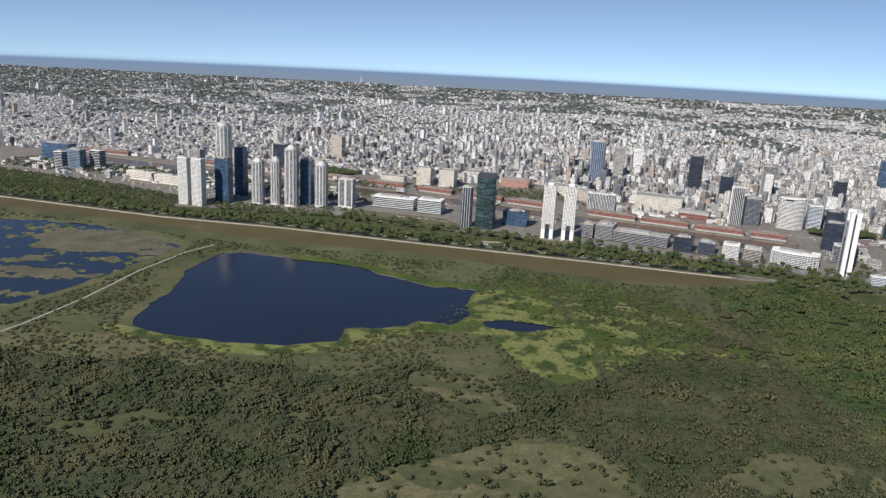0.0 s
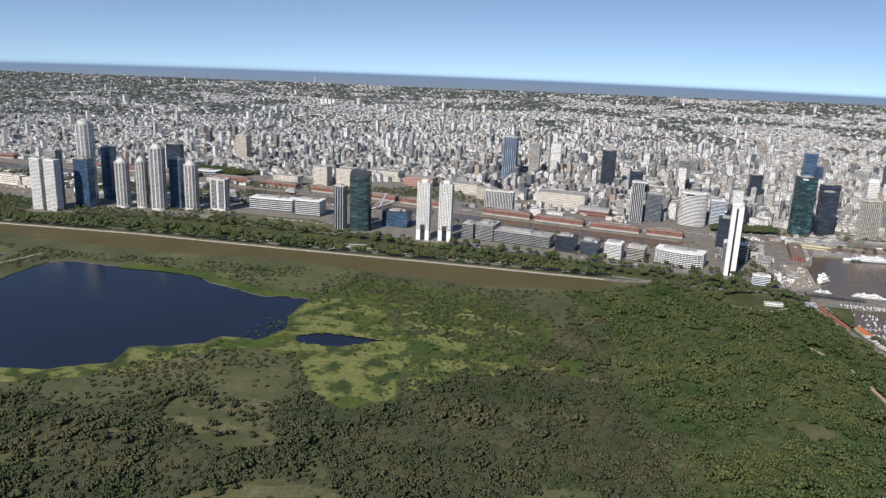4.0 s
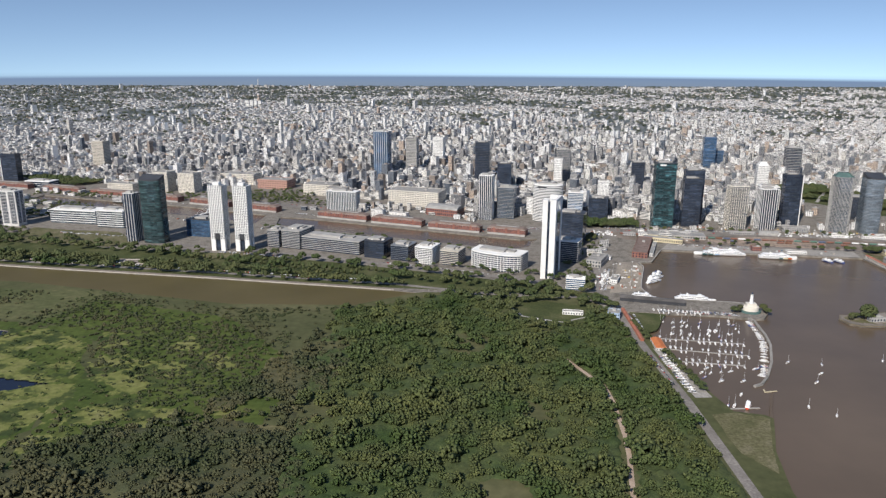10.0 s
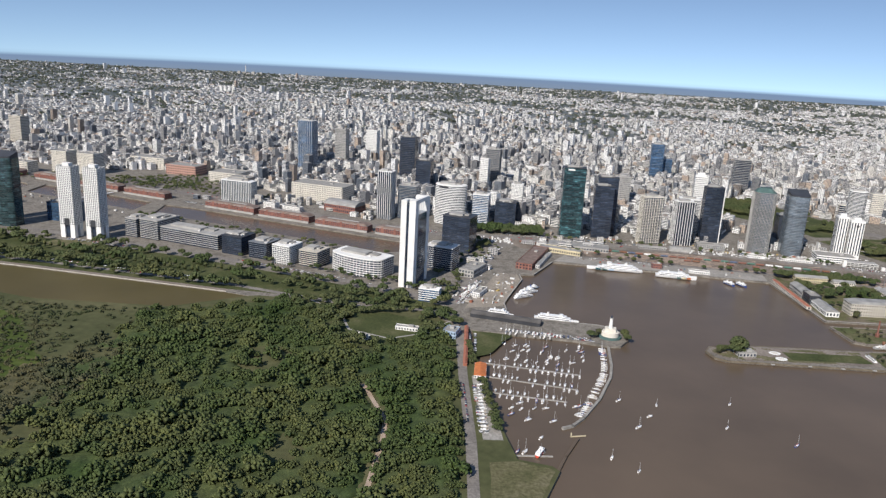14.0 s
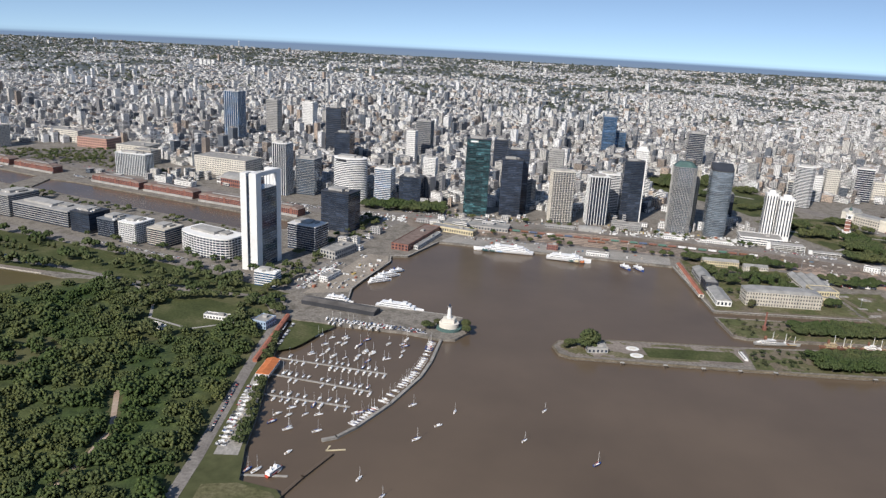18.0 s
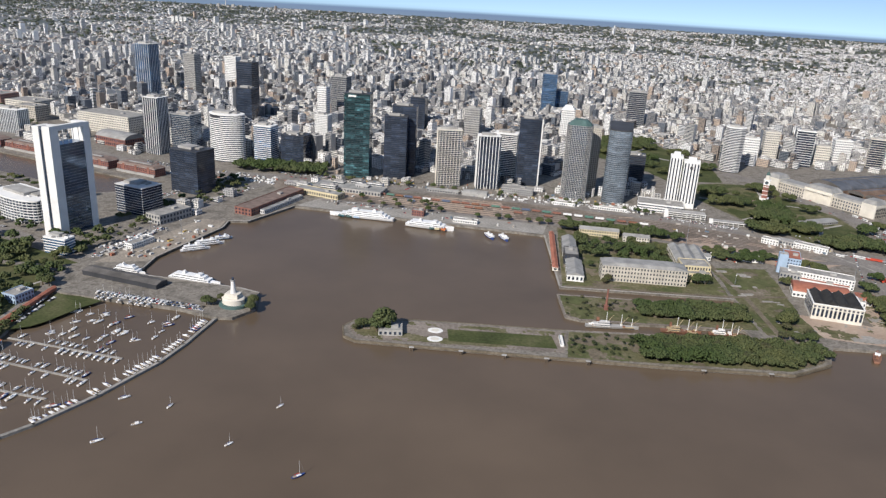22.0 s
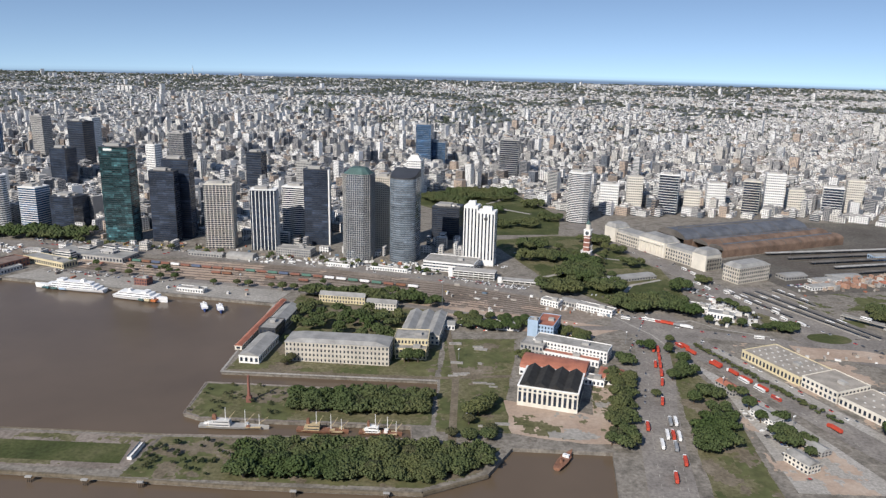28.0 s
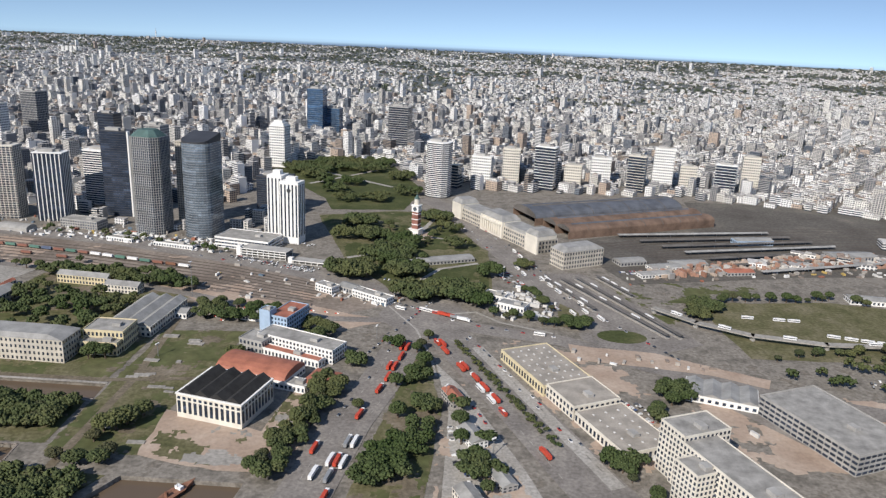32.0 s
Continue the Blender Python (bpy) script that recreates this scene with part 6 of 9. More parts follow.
for a in (
    # public buildings of the old city
    ("ministry", "twin pale government block with a tall body", -77, 2655, 52, 46, 62, -16, "cream", 14, 4.5, "flat"),
    ("ministry", "twin pale government block beside its double", 6, 2640, 56, 46, 60, -16, "cream", 14, 4.5, "flat"),
    ("palace", "pink-washed palace with a long arcaded front", 262, 2712, 104, 60, 28, -18, "pink", 4, 6, "flat"),
    ("customs_house", "pale classical block with regular windows", -190, 2620, 90, 40, 32, -16, "cream", 6, 5, "flat"),
    ("grand_office", "large cream classical office with rows of windows", 716, 2424, 152, 70, 42, -21, "cream", 8, 5, "flat"),
    ("post_hall", "low red and cream hall with a barrel roof", 790, 2280, 92, 50, 18, -27, "brick", 2, 6, "vault", "greyroof", "hall", (0.5, 0.55), 10),
    ("classical_block", "pale classical block with many windows", 420, 2600, 90, 70, 32, -18, "cream", 6, 5, "flat"),
    ("classical_block", "pale old office block on a city street", 480, 2500, 60, 40, 36, -18, "sand", 7, 5, "flat"),
    ("low_house", "small white house with flat roof by the docks", 610, 2262, 34, 20, 18, -24, "white", 5, 4, "flat"),
    ("low_house", "row of low white houses by the docks", 665, 2250, 50, 18, 12, -24, "white", 3, 4, "flat"),
    ("classical_block", "wide pale classical block facing a square", 130, 2800, 120, 60, 34, -16, "cream", 6, 5, "flat"),
    # boatyard and pier
    ("customs_shed", "red brick customs shed with a dark roof", 1212, 1893, 150, 32, 11, 68, "brick", 2, 6, "flat", "brickroof", "shed"),
    ("ferry_hall", "long low orange and grey ferry hall", 1282, 1965, 90, 24, 9, -25, "yellow", 1, 5, "flat", "greyroof", "hall"),
    ("quay_annex", "low pale annex along a brick shed", 1233, 1884, 110, 8, 6, 68, "pale", 1, 5, "flat", "greyroof", "annex"),
    ("goods_roof", "wide low grey-roofed goods hall by a road", 1330, 2010, 130, 40, 7, -14, "concrete", 1, 6, "flat", "greyroof", "hall"),
    ("boat_shed", "long dark-roofed boat shed on a pier", 1118, 1536, 110, 20, 6, -18, "darkwall", 0, 6, "gable", "shedroof", "shed", (0.5, 0.4), 2.2),
    ("workshop", "open concrete workshop of two floors", 1082, 1782, 62, 30, 14, 62, "concrete", 2, 6, "flat"),
    ("boat_office", "low white boatyard office", 1086, 1660, 40, 14, 7, 66, "white", 2, 4, "flat"),
    ("club_house", "orange-roofed yacht club house", 1063, 1338, 40, 15, 4, 84, "white", 1, 4, "gable", "orange", "club house", (0.5, 0.5), 2),
    ("club_hall", "blue and white club house among trees", 1030, 1462, 24, 20, 10, 70, "blue", 2, 4, "flat"),
    ("red_canopy", "long narrow red canopy beside a road", 1049, 1424, 140, 5, 4, 86, "redroof", 0, 4, "gable", "redroof", "canopy", (0.5, 0.5), 1.2),
    ("terrace_kiosk", "small pale park building in a meadow", 965, 1478, 34, 10, 5, -12, "white", 1, 4, "flat"),
    ("terrace_kiosk", "small pale kiosk at the wood's edge", 902, 1440, 22, 8, 4, -30, "white", 1, 4, "flat"),
    ("park_shelter", "small dark green roofed shelter among trees", 1016, 1190, 14, 10, 4, 20, "concrete", 0, 4, "gable", "copper", "shelter", (0.5, 0.5), 3),
    # jetty and barracks
    ("jetty_shed", "low grey shed on the jetty's end", 1453, 1432, 26, 18, 6, 4, "concrete", 1, 5, "flat", "greyroof", "shed"),
    ("barracks", "long pale barracks with four rows of windows", 1776, 1635, 112, 29, 22, -4, "sand", 4, 4.2, "hip", "greyroof", "barracks", (0.42, 0.5), 3.5),
    ("yellow_hall", "stepped yellow hall with a pale roof", 1853, 1662, 38, 30, 19, -2, "yellow", 3, 4, "flat"),
    ("yellow_hall", "lower yellow wing with strip windows", 1853, 1642, 34, 12, 12, -2, "yellow", 2, 4, "flat"),
    ("workshop_hall", "white workshop hall with ridged grey roofs", 1864, 1722, 46, 80, 11, -6, "cream", 2, 5, "teeth", "greyroof", "hall", (0.5, 0.5), 4),
    ("quay_shed", "white quay shed with a grey ridged roof", 1686, 1645, 62, 22, 9, 84, "white", 1, 5, "gable", "greyroof", "shed", (0.5, 0.5), 4),
    ("quay_shed", "grey quay shed with a pale roof", 1692, 1740, 60, 20, 12, 84, "concrete", 2, 5, "gable", "greyroof", "shed", (0.5, 0.5), 4),
    ("quay_shed", "dark end hall of the quay sheds", 1688, 1695, 34, 20, 15, 84, "darkwall", 2, 5, "flat"),
    ("red_quay_roof", "long narrow red-tiled quay arcade", 1668, 1730, 160, 8, 5, 85, "cream", 1, 6, "gable", "redroof", "arcade", (0.5, 0.5), 2),
    ("garden_wing", "long yellow and white wing behind trees", 1752, 1822, 62, 14, 10, -8, "yellow", 2, 4, "gable", "greyroof", "wing"),
    ("garden_wing", "pale low wing behind trees", 1806, 1800, 40, 14, 9, -8, "cream", 2, 4, "gable", "greyroof", "wing"),
    ("guard_house", "small white gate house", 1893, 1738, 16, 18, 6, -4, "white", 1, 4, "gable", "greyroof", "house", (0.5, 0.5), 2.5),
    ("guard_house", "small white roadside hut", 1916, 1748, 18, 6, 5, -6, "white", 1, 4, "flat"),
    ("guard_house", "low pale shed at the field's edge", 1965, 1738, 30, 12, 6, -12, "white", 1, 4, "flat"),
    # works round the power house
    ("barrel_hall", "white hall with a rust-red barrel roof", 2006, 1613, 68, 36, 8, -18, "white", 1, 5, "vault", "redroof", "hall", (0.6, 0.3), 7),
    ("long_works", "long white works with rows of windows", 2032, 1666, 84, 24, 13, -24, "white", 3, 4, "flat"),
    ("works_wing", "white works wing with a red front roof", 2020, 1648, 80, 10, 7, -24, "white", 1, 4, "flat", "redroof"),
    ("grey_works", "grey-blue works block beside a long hall", 1990, 1668, 26, 24, 12, -22, "concrete", 2, 4, "flat"),
    ("blue_works", "pale blue tower-like works with a red roof", 2010, 1712, 22, 42, 22, -20, "blue", 5, 4, "flat", "redroof"),
    ("blue_works", "pale blue stair block of the works", 1992, 1700, 12, 12, 27, -20, "blue", 0, 4, "flat"),
    ("red_roof_shed", "low square shed with a red roof", 2062, 1600, 24, 30, 6, -18, "white", 1, 4, "hip", "redroof", "shed", (0.5, 0.5), 2),
    ("white_shed", "low white annex beside the power house", 2042, 1590, 24, 14, 6, -18, "white", 1, 4, "flat"),
    # coach station side
    ("bus_hall", "long cream depot with a dusty tan roof", 2260, 1640, 78, 50, 9.5, -66, "yellow", 1, 5, "flat", "tanroof", "depot"),
    ("bus_hall", "raised middle of the cream depot", 2285, 1585, 42, 46, 11.5, -66, "cream", 2, 5, "flat", "tanroof", "depot"),
    ("bus_hall", "long ridged end of the cream depot", 2308, 1534, 66, 46, 8.5, -66, "cream", 1, 5, "flat", "tanroof", "depot"),
    ("cream_ministry", "large cream office block with many windows", 2362, 1432, 112, 30, 36, -68, "cream", 9, 3.6, "flat"),
    ("cream_ministry", "projecting cream wing of an office block", 2336, 1446, 22, 24, 34, -68, "cream", 9, 3.6, "flat"),
    ("cream_ministry", "cream end wing of an office block", 2346, 1490, 26, 40, 39, -68, "cream", 9, 3.6, "flat"),
    ("deck_garage", "brown concrete parking deck of four levels", 2478, 1548, 96, 60, 17, -68, "concrete", 4, 6, "flat", "flatroof", "garage", (0.8, 0.5)),
    ("wavy_shed", "pale shed with low curved roofs", 2410, 1606, 60, 34, 7, -20, "white", 1, 6, "teeth", "greyroof", "shed", (0.5, 0.4), 3),
    ("market_house", "small grey house amid park trees", 2244, 1796, 32, 18, 8, -28, "white", 1, 4, "flat", "greyroof"),
    ("market_house", "low white pavilion in a park", 2226, 1830, 26, 16, 6, -28, "white", 1, 4, "flat"),
    ("white_office", "small white office with a low roof", 2030, 1830, 26, 14, 8, -34, "white", 2, 4, "flat"),
    ("white_office", "long white low office by the rail yard", 2085, 1808, 50, 14, 8, -34, "white", 2, 4, "flat"),
    ("white_office", "grey-roofed low office by the rail yard", 2060, 1830, 34, 16, 7, -34, "concrete", 1, 4, "gable", "greyroof", "office", (0.5, 0.5), 2.5),
    ("green_house", "long low glass-roofed market in a park", 2160, 1960, 90, 22, 5, 22, "concrete", 1, 5, "gable", "greyroof", "market", (0.5, 0.5), 2),
    ("hotel_podium", "low white banded podium of a hotel", 1895, 1996, 80, 44, 14, -14, "white", 3, 5, "flat", "flatroof", "podium", (0.9, 0.45)),
    ("yard_shed", "vaulted grey shed beside the rail yard", 1560, 2022, 46, 20, 5, -12, "concrete", 0, 5, "vault", "greyroof", "shed", (0.5, 0.5), 5),
    ("yard_shed", "long pale goods shed", 1500, 2032, 60, 12, 5, -12, "concrete", 1, 5, "gable", "greyroof", "shed", (0.5, 0.5), 2),
    ("yard_shed", "white site shed by the office towers", 1720, 1992, 40, 12, 5, -14, "white", 1, 4, "flat"),
    ("yard_shed", "white temporary shed by the rail yard", 1800, 1974, 60, 10, 5, -14, "white", 1, 4, "flat"),
    ("low_plaza_block", "low pinkish round-cornered block by towers", 1640, 2052, 60, 24, 12, -12, "concrete", 3, 4, "flat"),
    ("white_pavilion", "white flat-roofed ferry pavilion", 1540, 1850, 40, 12, 5, -12, "white", 1, 4, "flat"),
    ("quay_kiosk", "dark red quay kiosk beside ferries", 1462, 1876, 20, 14, 9, -12, "brick", 2, 4, "flat"),
):
    block(*a)


def roof_lights(x, y, rot, z, w, d, rows, n):
    """Rows of small raised roof lights over a depot."""
    for a in range(rows):
        for b in range(n):
            t = thing("roof_light", x, y, rot, "small pale roof light on a depot", "roof light", "depot roof lights")
            t.matrix_basis = pose(x, y, z, 0, 0, rot) @ pose(-w / 2 + w * (b + 0.5) / n, -d / 2 + d * (a + 0.5) / rows, 0)
            part("curb", MB().box(0, 0, 0, 0.5, 2.4, 1.6), "concrete", t)
            part("dome", MB().box(0, 0, 0.5, 0.9, 2.0, 1.2, 0, 0.7), "pale", t)


roof_lights(2260, 1640, -66, 9.8, 70, 42, 5, 7)
roof_lights(2308, 1534, -66, 8.8, 56, 36, 3, 6)


def open_deck(name, label, x, y, w, d, levels, rot):
    """An open parking deck: slabs on columns with pale edge rails, and a stair tower."""
    t = thing(name, x, y, rot, label, "garage")
    for k in range(levels + 1):
        part("slab", MB().box(0, 0, 3.4 * k, 3.4 * k + 0.5, w, d), "concrete", t)
        if k:
            part("edge_rail", MB().box(0, -d / 2, 3.4 * k + 0.5, 3.4 * k + 1.4, w, 0.3), "white", t)
    for a in range(int(w / 8) + 1):
        for sy in (-1, 1):
            part("column", MB().box(-w / 2 + 1 + (w - 2) * a / int(w / 8), sy * (d / 2 - 1), 0.5, 3.4 * levels, 0.8, 0.8), "white", t)
    part("core", MB().box(0, d * 0.2, 0.5, 3.4 * levels, w * 0.8, d * 0.4), "darkwall", t, "dark inside of the deck")
    part("stair_tower", MB().box(-w / 2 - 3, -d / 2 + 3, 0, 3.4 * levels + 4, 6, 6), "white", t)
    return t


open_deck("parking_deck", "open white parking deck beside a hotel", 1930, 1952, 64, 24, 3, -12)
open_deck("parking_deck", "long low open deck beside a rail yard", 2000, 1928, 60, 18, 1, -12)


def power_house():
    """The old power house: white pilasters, dark tall windows, black ridged roof."""
    t = thing("power_house", 1994, 1551, -16, "old white power house with black ridged roof", "hall")
    w, d, h = 57, 48, 20
    part("body", MB().box(0, 0, 0, h, w, d), "cream", t)
    for k, (px, py, r, ln) in enumerate(along(plan("rect", w, d), 4.6, 0.05)):
        part("tall_window", MB().box(px, py, 4.5, 14.5, ln * 0.55, 0.4, r), "glass", t)
        part("upper_window", MB().box(px, py, 16, 18.2, ln * 0.55, 0.4, r), "glass", t)
    part("cornice", MB().box(0, 0, h, h + 0.8, w + 1.2, d + 1.2), "white", t)
    for k in range(4):
        part("roof_bay", MB().gable(0, 0, 0, 4.6, d - 2, (w - 2) / 4, 90, 0), "blackroof", t, "black felt roof bay", pose(-(w - 2) / 2 + (w - 2) / 4 * (k + 0.5), 0, h + 0.8))


power_house()


def clock_tower():
    t = thing("clock_tower", 2121, 2090, -25, "red brick clock tower with white stone and green cap", "clock tower")
    part("base", MB().box(0, 0, 0, 9, 15, 15).box(0, 0, 9, 10, 17, 17), "white", t, "white stone base with portico")
    part("shaft", MB().box(0, 0, 10, 36, 10, 10), "brick", t)
    for z in (16, 24, 32):
        part("stone_band", MB().box(0, 0, z, z + 1.2, 10.5, 10.5), "white", t)
    part("clock_stage", MB().box(0, 0, 36, 45, 11, 11), "white", t, "white clock stage")
    for r in range(4):
        part("clock_face", MB().tube((0, -5.4, 40.5), (0, -5.75, 40.5), 3.2, 3.2, 20), "glass_grey", t, "pale round clock dial", pose(0, 0, 0, 0, 0, 90 * r))
    part("balcony", MB().box(0, 0, 45, 46.2, 13, 13), "white", t)
    part("lantern", MB().prism(plan("oval", 7.5, 7.5), 46.2, 55), "cream", t)
    part("dome", MB().prism(plan("oval", 8, 8), 55, 61, 0.3), "copper", t, "green copper dome")
    part("finial", MB().tube((0, 0, 61), (0, 0, 68), 0.5, 0.1), "copper", t)


clock_tower()


def white_hotel():
    """Two offset white slabs with strips of windows."""
    t = thing("white_hotel", 1938, 2032, -14, "tall white hotel of two offset slabs", "hotel")
    for x, y, w, d, h in ((-14, 6, 22, 24, 93), (13, -5, 28, 22, 88)):
        s = part("slab", MB().box(x, y, 0, h, w, d), "white", t)
        for px, py, r, ln in along(plan("rect", w, d), 5.4, 0.0):
            part("window_strip", MB().box(x + px, y + py, 10, h - 4, ln * 0.42, 0.3, r), "glass", s)
        part("lift_head", MB().box(x, y, h, h + 6, w * 0.5, d * 0.4), "white", s)
    part("emblem", MB().tube((13, -16.1, 76), (13, -16.6, 76), 3, 3, 18), "darkwall", t, "round dark emblem")


white_hotel()


def station():
    """The terminus: a long cream front with pavilions, and two wide barrel train sheds behind."""
    t = thing("terminus", 2252, 2124, -60, "long cream railway terminus with mansard roofs", "station")
    part("body", MB().box(0, 0, 0, 20, 236, 34), "sand", t)
    windows(t, 236, 34, 19, 3, 5.5, "glass", (0.45, 0.55))
    for x, w in ((-104, 28), (0, 60), (104, 28)):
        p = part("pavilion", MB().box(x, -3, 0, 26, w, 34), "cream", t)
        part("mansard", MB().box(x, -3, 26, 33, w + 1, 35, 0, 0.7), "greyroof", p)
    for k in range(9):
        part("column", MB().tube((-24 + 6 * k, -21.4, 4), (-24 + 6 * k, -21.4, 20), 0.9, 0.8, 8), "cream", t)
    part("entablature", MB().box(0, -21.2, 20, 22.5, 56, 3), "cream", t)
    part("main_roof", MB().box(0, 0, 20, 24, 234, 32, 0, 0.9), "greyroof", t)
    for x, y, w, d, roof, top in ((2432, 2268, 300, 74, "slateroof", 12), (2463, 2209, 292, 37, "rustroof", 7), (2477, 2175, 286, 35, "rustroof", 6.5)):
        s = thing("train_shed", x, y, 24, "long blue-grey barrel-roofed train shed" if roof == "slateroof" else "long rusty barrel-roofed train shed", "train shed", "train sheds")
        part("side_wall", MB().box(0, -d / 2 + 1, 0, 12, w, 2), "rustroof", s)
        part("side_wall", MB().box(0, d / 2 - 1, 0, 12, w, 2), "rustroof", s)
        part("roof", MB().vault(0, 0, 12, top, w, d, 0, 12), roof, s)
        part("gable_end", MB().vault(0, 0, 12, top - 0.3, 1.0, d - 0.4, 0, 12), "shedroof", s, "", pose(-w / 2 + 0.5, 0, 0))
        for k in range(9):
            part("roof_rib", MB().vault(0, 0, 12.3, top + 0.1, 1.0, d + 0.4, 0, 12), "shedroof", s, "", pose(-w / 2 + w / 8 * k, 0, 0))
        part("skylight", MB().gable(0, 0, 11.2 + top, 13.4 + top, w * 0.9, 6), "slateroof" if roof == "rustroof" else "shedroof", s)
    e = block("station_annex", "cream station annex with a domed corner", 2344, 1976, 66, 30, 24, 28, "sand", 4, 4.5, "hip", "greyroof", "station", (0.45, 0.55), 5)
    for k in range(7):
        c = thing("platform_canopy", 2560 + 26 * k, 2150 - 24 * k, 12 + k, "long grey platform canopy", "canopy", "platform canopies")
        part("roof", MB().gable(0, 0, 5, 6.5, 260, 9, 0, 0), "shedroof" if k % 3 else "greyroof", c)
        for j in range(7):
            part("post", MB().box(-120 + 40 * j, 0, 0, 5.2, 0.6, 0.6), "steel", c)
    for x, y, w, d, h, r, wall, roof in ((2420, 1990, 40, 22, 6, 18, "concrete", "greyroof"), (2462, 1972, 44, 20, 5, 18, "white", "greyroof"), (2500, 1990, 50, 22, 6, 14, "concrete", "greyroof"), (2440, 1940, 44, 16, 5, 18, "white", "greyroof"), (2560, 1965, 40, 18, 5, 10, "concrete", "redroof"),
                                         (2640, 2120, 60, 20, 8, 10, "blue", "greyroof"), (2700, 1870, 80, 20, 6, -6, "white", "greyroof"), (2880, 1880, 90, 26, 8, -8, "concrete", "greyroof"), (3000, 1980, 90, 30, 9, 4, "concrete", "redroof"), (2760, 2060, 70, 26, 8, 8, "concrete", "greyroof")):
        block("yard_building", "low shed between the tracks", x, y, w, d, h, r, wall, 1, 5, "gable", roof, "shed", (0.5, 0.5), 2.5)


station()


def lighthouse_club():
    t = thing("club_lighthouse", 1268, 1480, -12, "white stepped club house with a lighthouse tower", "lighthouse")
    part("terrace", MB().prism(plan("oval", 34, 30), 0, 3), "copper", t, "green-edged round terrace")
    part("hall", MB().prism(plan("oval", 26, 22), 3, 9), "cream", t)
    part("upper_hall", MB().box(0, 0, 9, 15, 16, 12), "cream", t)
    part("tower", MB().prism(plan("oval", 7, 7), 9, 30, 0.6), "white", t)
    part("gallery", MB().prism(plan("oval", 5.4, 5.4), 30, 31), "concrete", t)
    part("lantern", MB().prism(plan("oval", 3, 3), 31, 34, 0.7), "glass", t)
    part("roof", MB().prism(plan("oval", 27, 23), 9, 10, 0.9), "cream", t)


lighthouse_club()
t = thing("chimney", 1707, 1527, 0, "tall red brick chimney on a square foot", "chimney")
part("foot", MB().box(0, 0, 0, 6, 4.6, 4.6), "brick", t)
part("shaft", MB().tube((0, 0, 6), (0, 0, 26), 1.5, 1.0, 12), "brick", t)
part("rim", MB().tube((0, 0, 25.6), (0, 0, 26.8), 1.35, 1.35, 12), "brick", t)
for y in (1421, 1442):
    t = thing("landing_pad", 1502, y, 0, "round white landing pad on the jetty", "landing pad", "landing pads")
    part("pad", MB().prism(plan("oval", 17, 13), 0.2, 0.6), "white", t)
    part("pad_mark", MB().prism(plan("oval", 9, 7), 0.6, 0.75), "cream", t)
t = thing("foot_gate", 1640, 1432, 88, "white lattice gate hut across a jetty", "gate")
part("deck", MB().box(0, 0, 0.2, 2.4, 24, 4), "white", t)
part("rail", MB().box(0, -1.8, 2.4, 3.6, 24, 0.2), "steel", t)
part("rail", MB().box(0, 1.8, 2.4, 3.6, 24, 0.2), "steel", t)


def harp_bridge():
    """A white footbridge with one leaning mast."""
    t = thing("foot_bridge", 150, 2305, 62, "white footbridge with one leaning mast", "bridge")
    part("deck", MB().box(0, 0, 2.2, 3.4, 130, 6), "white", t)
    part("mast", MB().tube((-10, 0, 3), (26, 0, 38), 2.2, 0.4, 8), "white", t)
    for k in range(8):
        part("cable", MB().tube((-10 + 4.3 * (k + 1), 0, 3 + 4.2 * (k + 1)), (-22 - 5 * k, 0, 3.4), 0.18, 0.18, 4), "white", t)
    part("pier", MB().tube((-10, 0, -4), (-10, 0, 2.4), 3, 3, 12), "concrete", t)


harp_bridge()


# ---- boats and ships ----
M["hull"] = plain("white_gelcoat", (0.8, 0.8, 0.79), 0.06, 0.6, 0.3, 0, 0.5)
M["navy"] = plain("navy_canvas", (0.03, 0.06, 0.2), 0.2, 0.8)
M["teak"] = plain("teak_deck", (0.36, 0.28, 0.2), 0.2, 0.9)
M["rust"] = plain("rusty_plate", (0.22, 0.11, 0.07), 0.4, 0.2)
M["redpaint"] = plain("red_paint", (0.5, 0.07, 0.04), 0.2, 0.5, 0.5)
M["tan"] = plain("tan_paint", (0.45, 0.36, 0.22), 0.2, 0.5, 0.5)


def hull_mesh(L, W, H, name, mat, bow=0.35):
    """A boat's hull, its bow towards +x."""
    mb = MB()
    secs = ((-0.5, 0.72, 0.0), (-0.2, 1.0, 0.0), (0.15, 0.95, 0.02), (0.5 - bow * 0.55, 0.6, 0.1), (0.5, 0.04, 0.25))
    for sx, sw, up in secs:
        x, w = sx * L, sw * W / 2
        mb.v += [(x, -w, H * (1 + up)), (x, -w * 0.75, H * 0.3 * (1 + up)), (x * 0.97, 0, -0.3 * H), (x, w * 0.75, H * 0.3 * (1 + up)), (x, w, H * (1 + up))]
    for i in range(4):
        k = 5 * i
        mb.f += [(k + j, k + 5 + j, k + 6 + j, k + 1 + j) for j in range(4)]
        mb.f.append((k + 4, k + 9, k + 5, k))
    mb.f.append((4, 3, 2, 1, 0))
    return mb.mesh(name, mat)


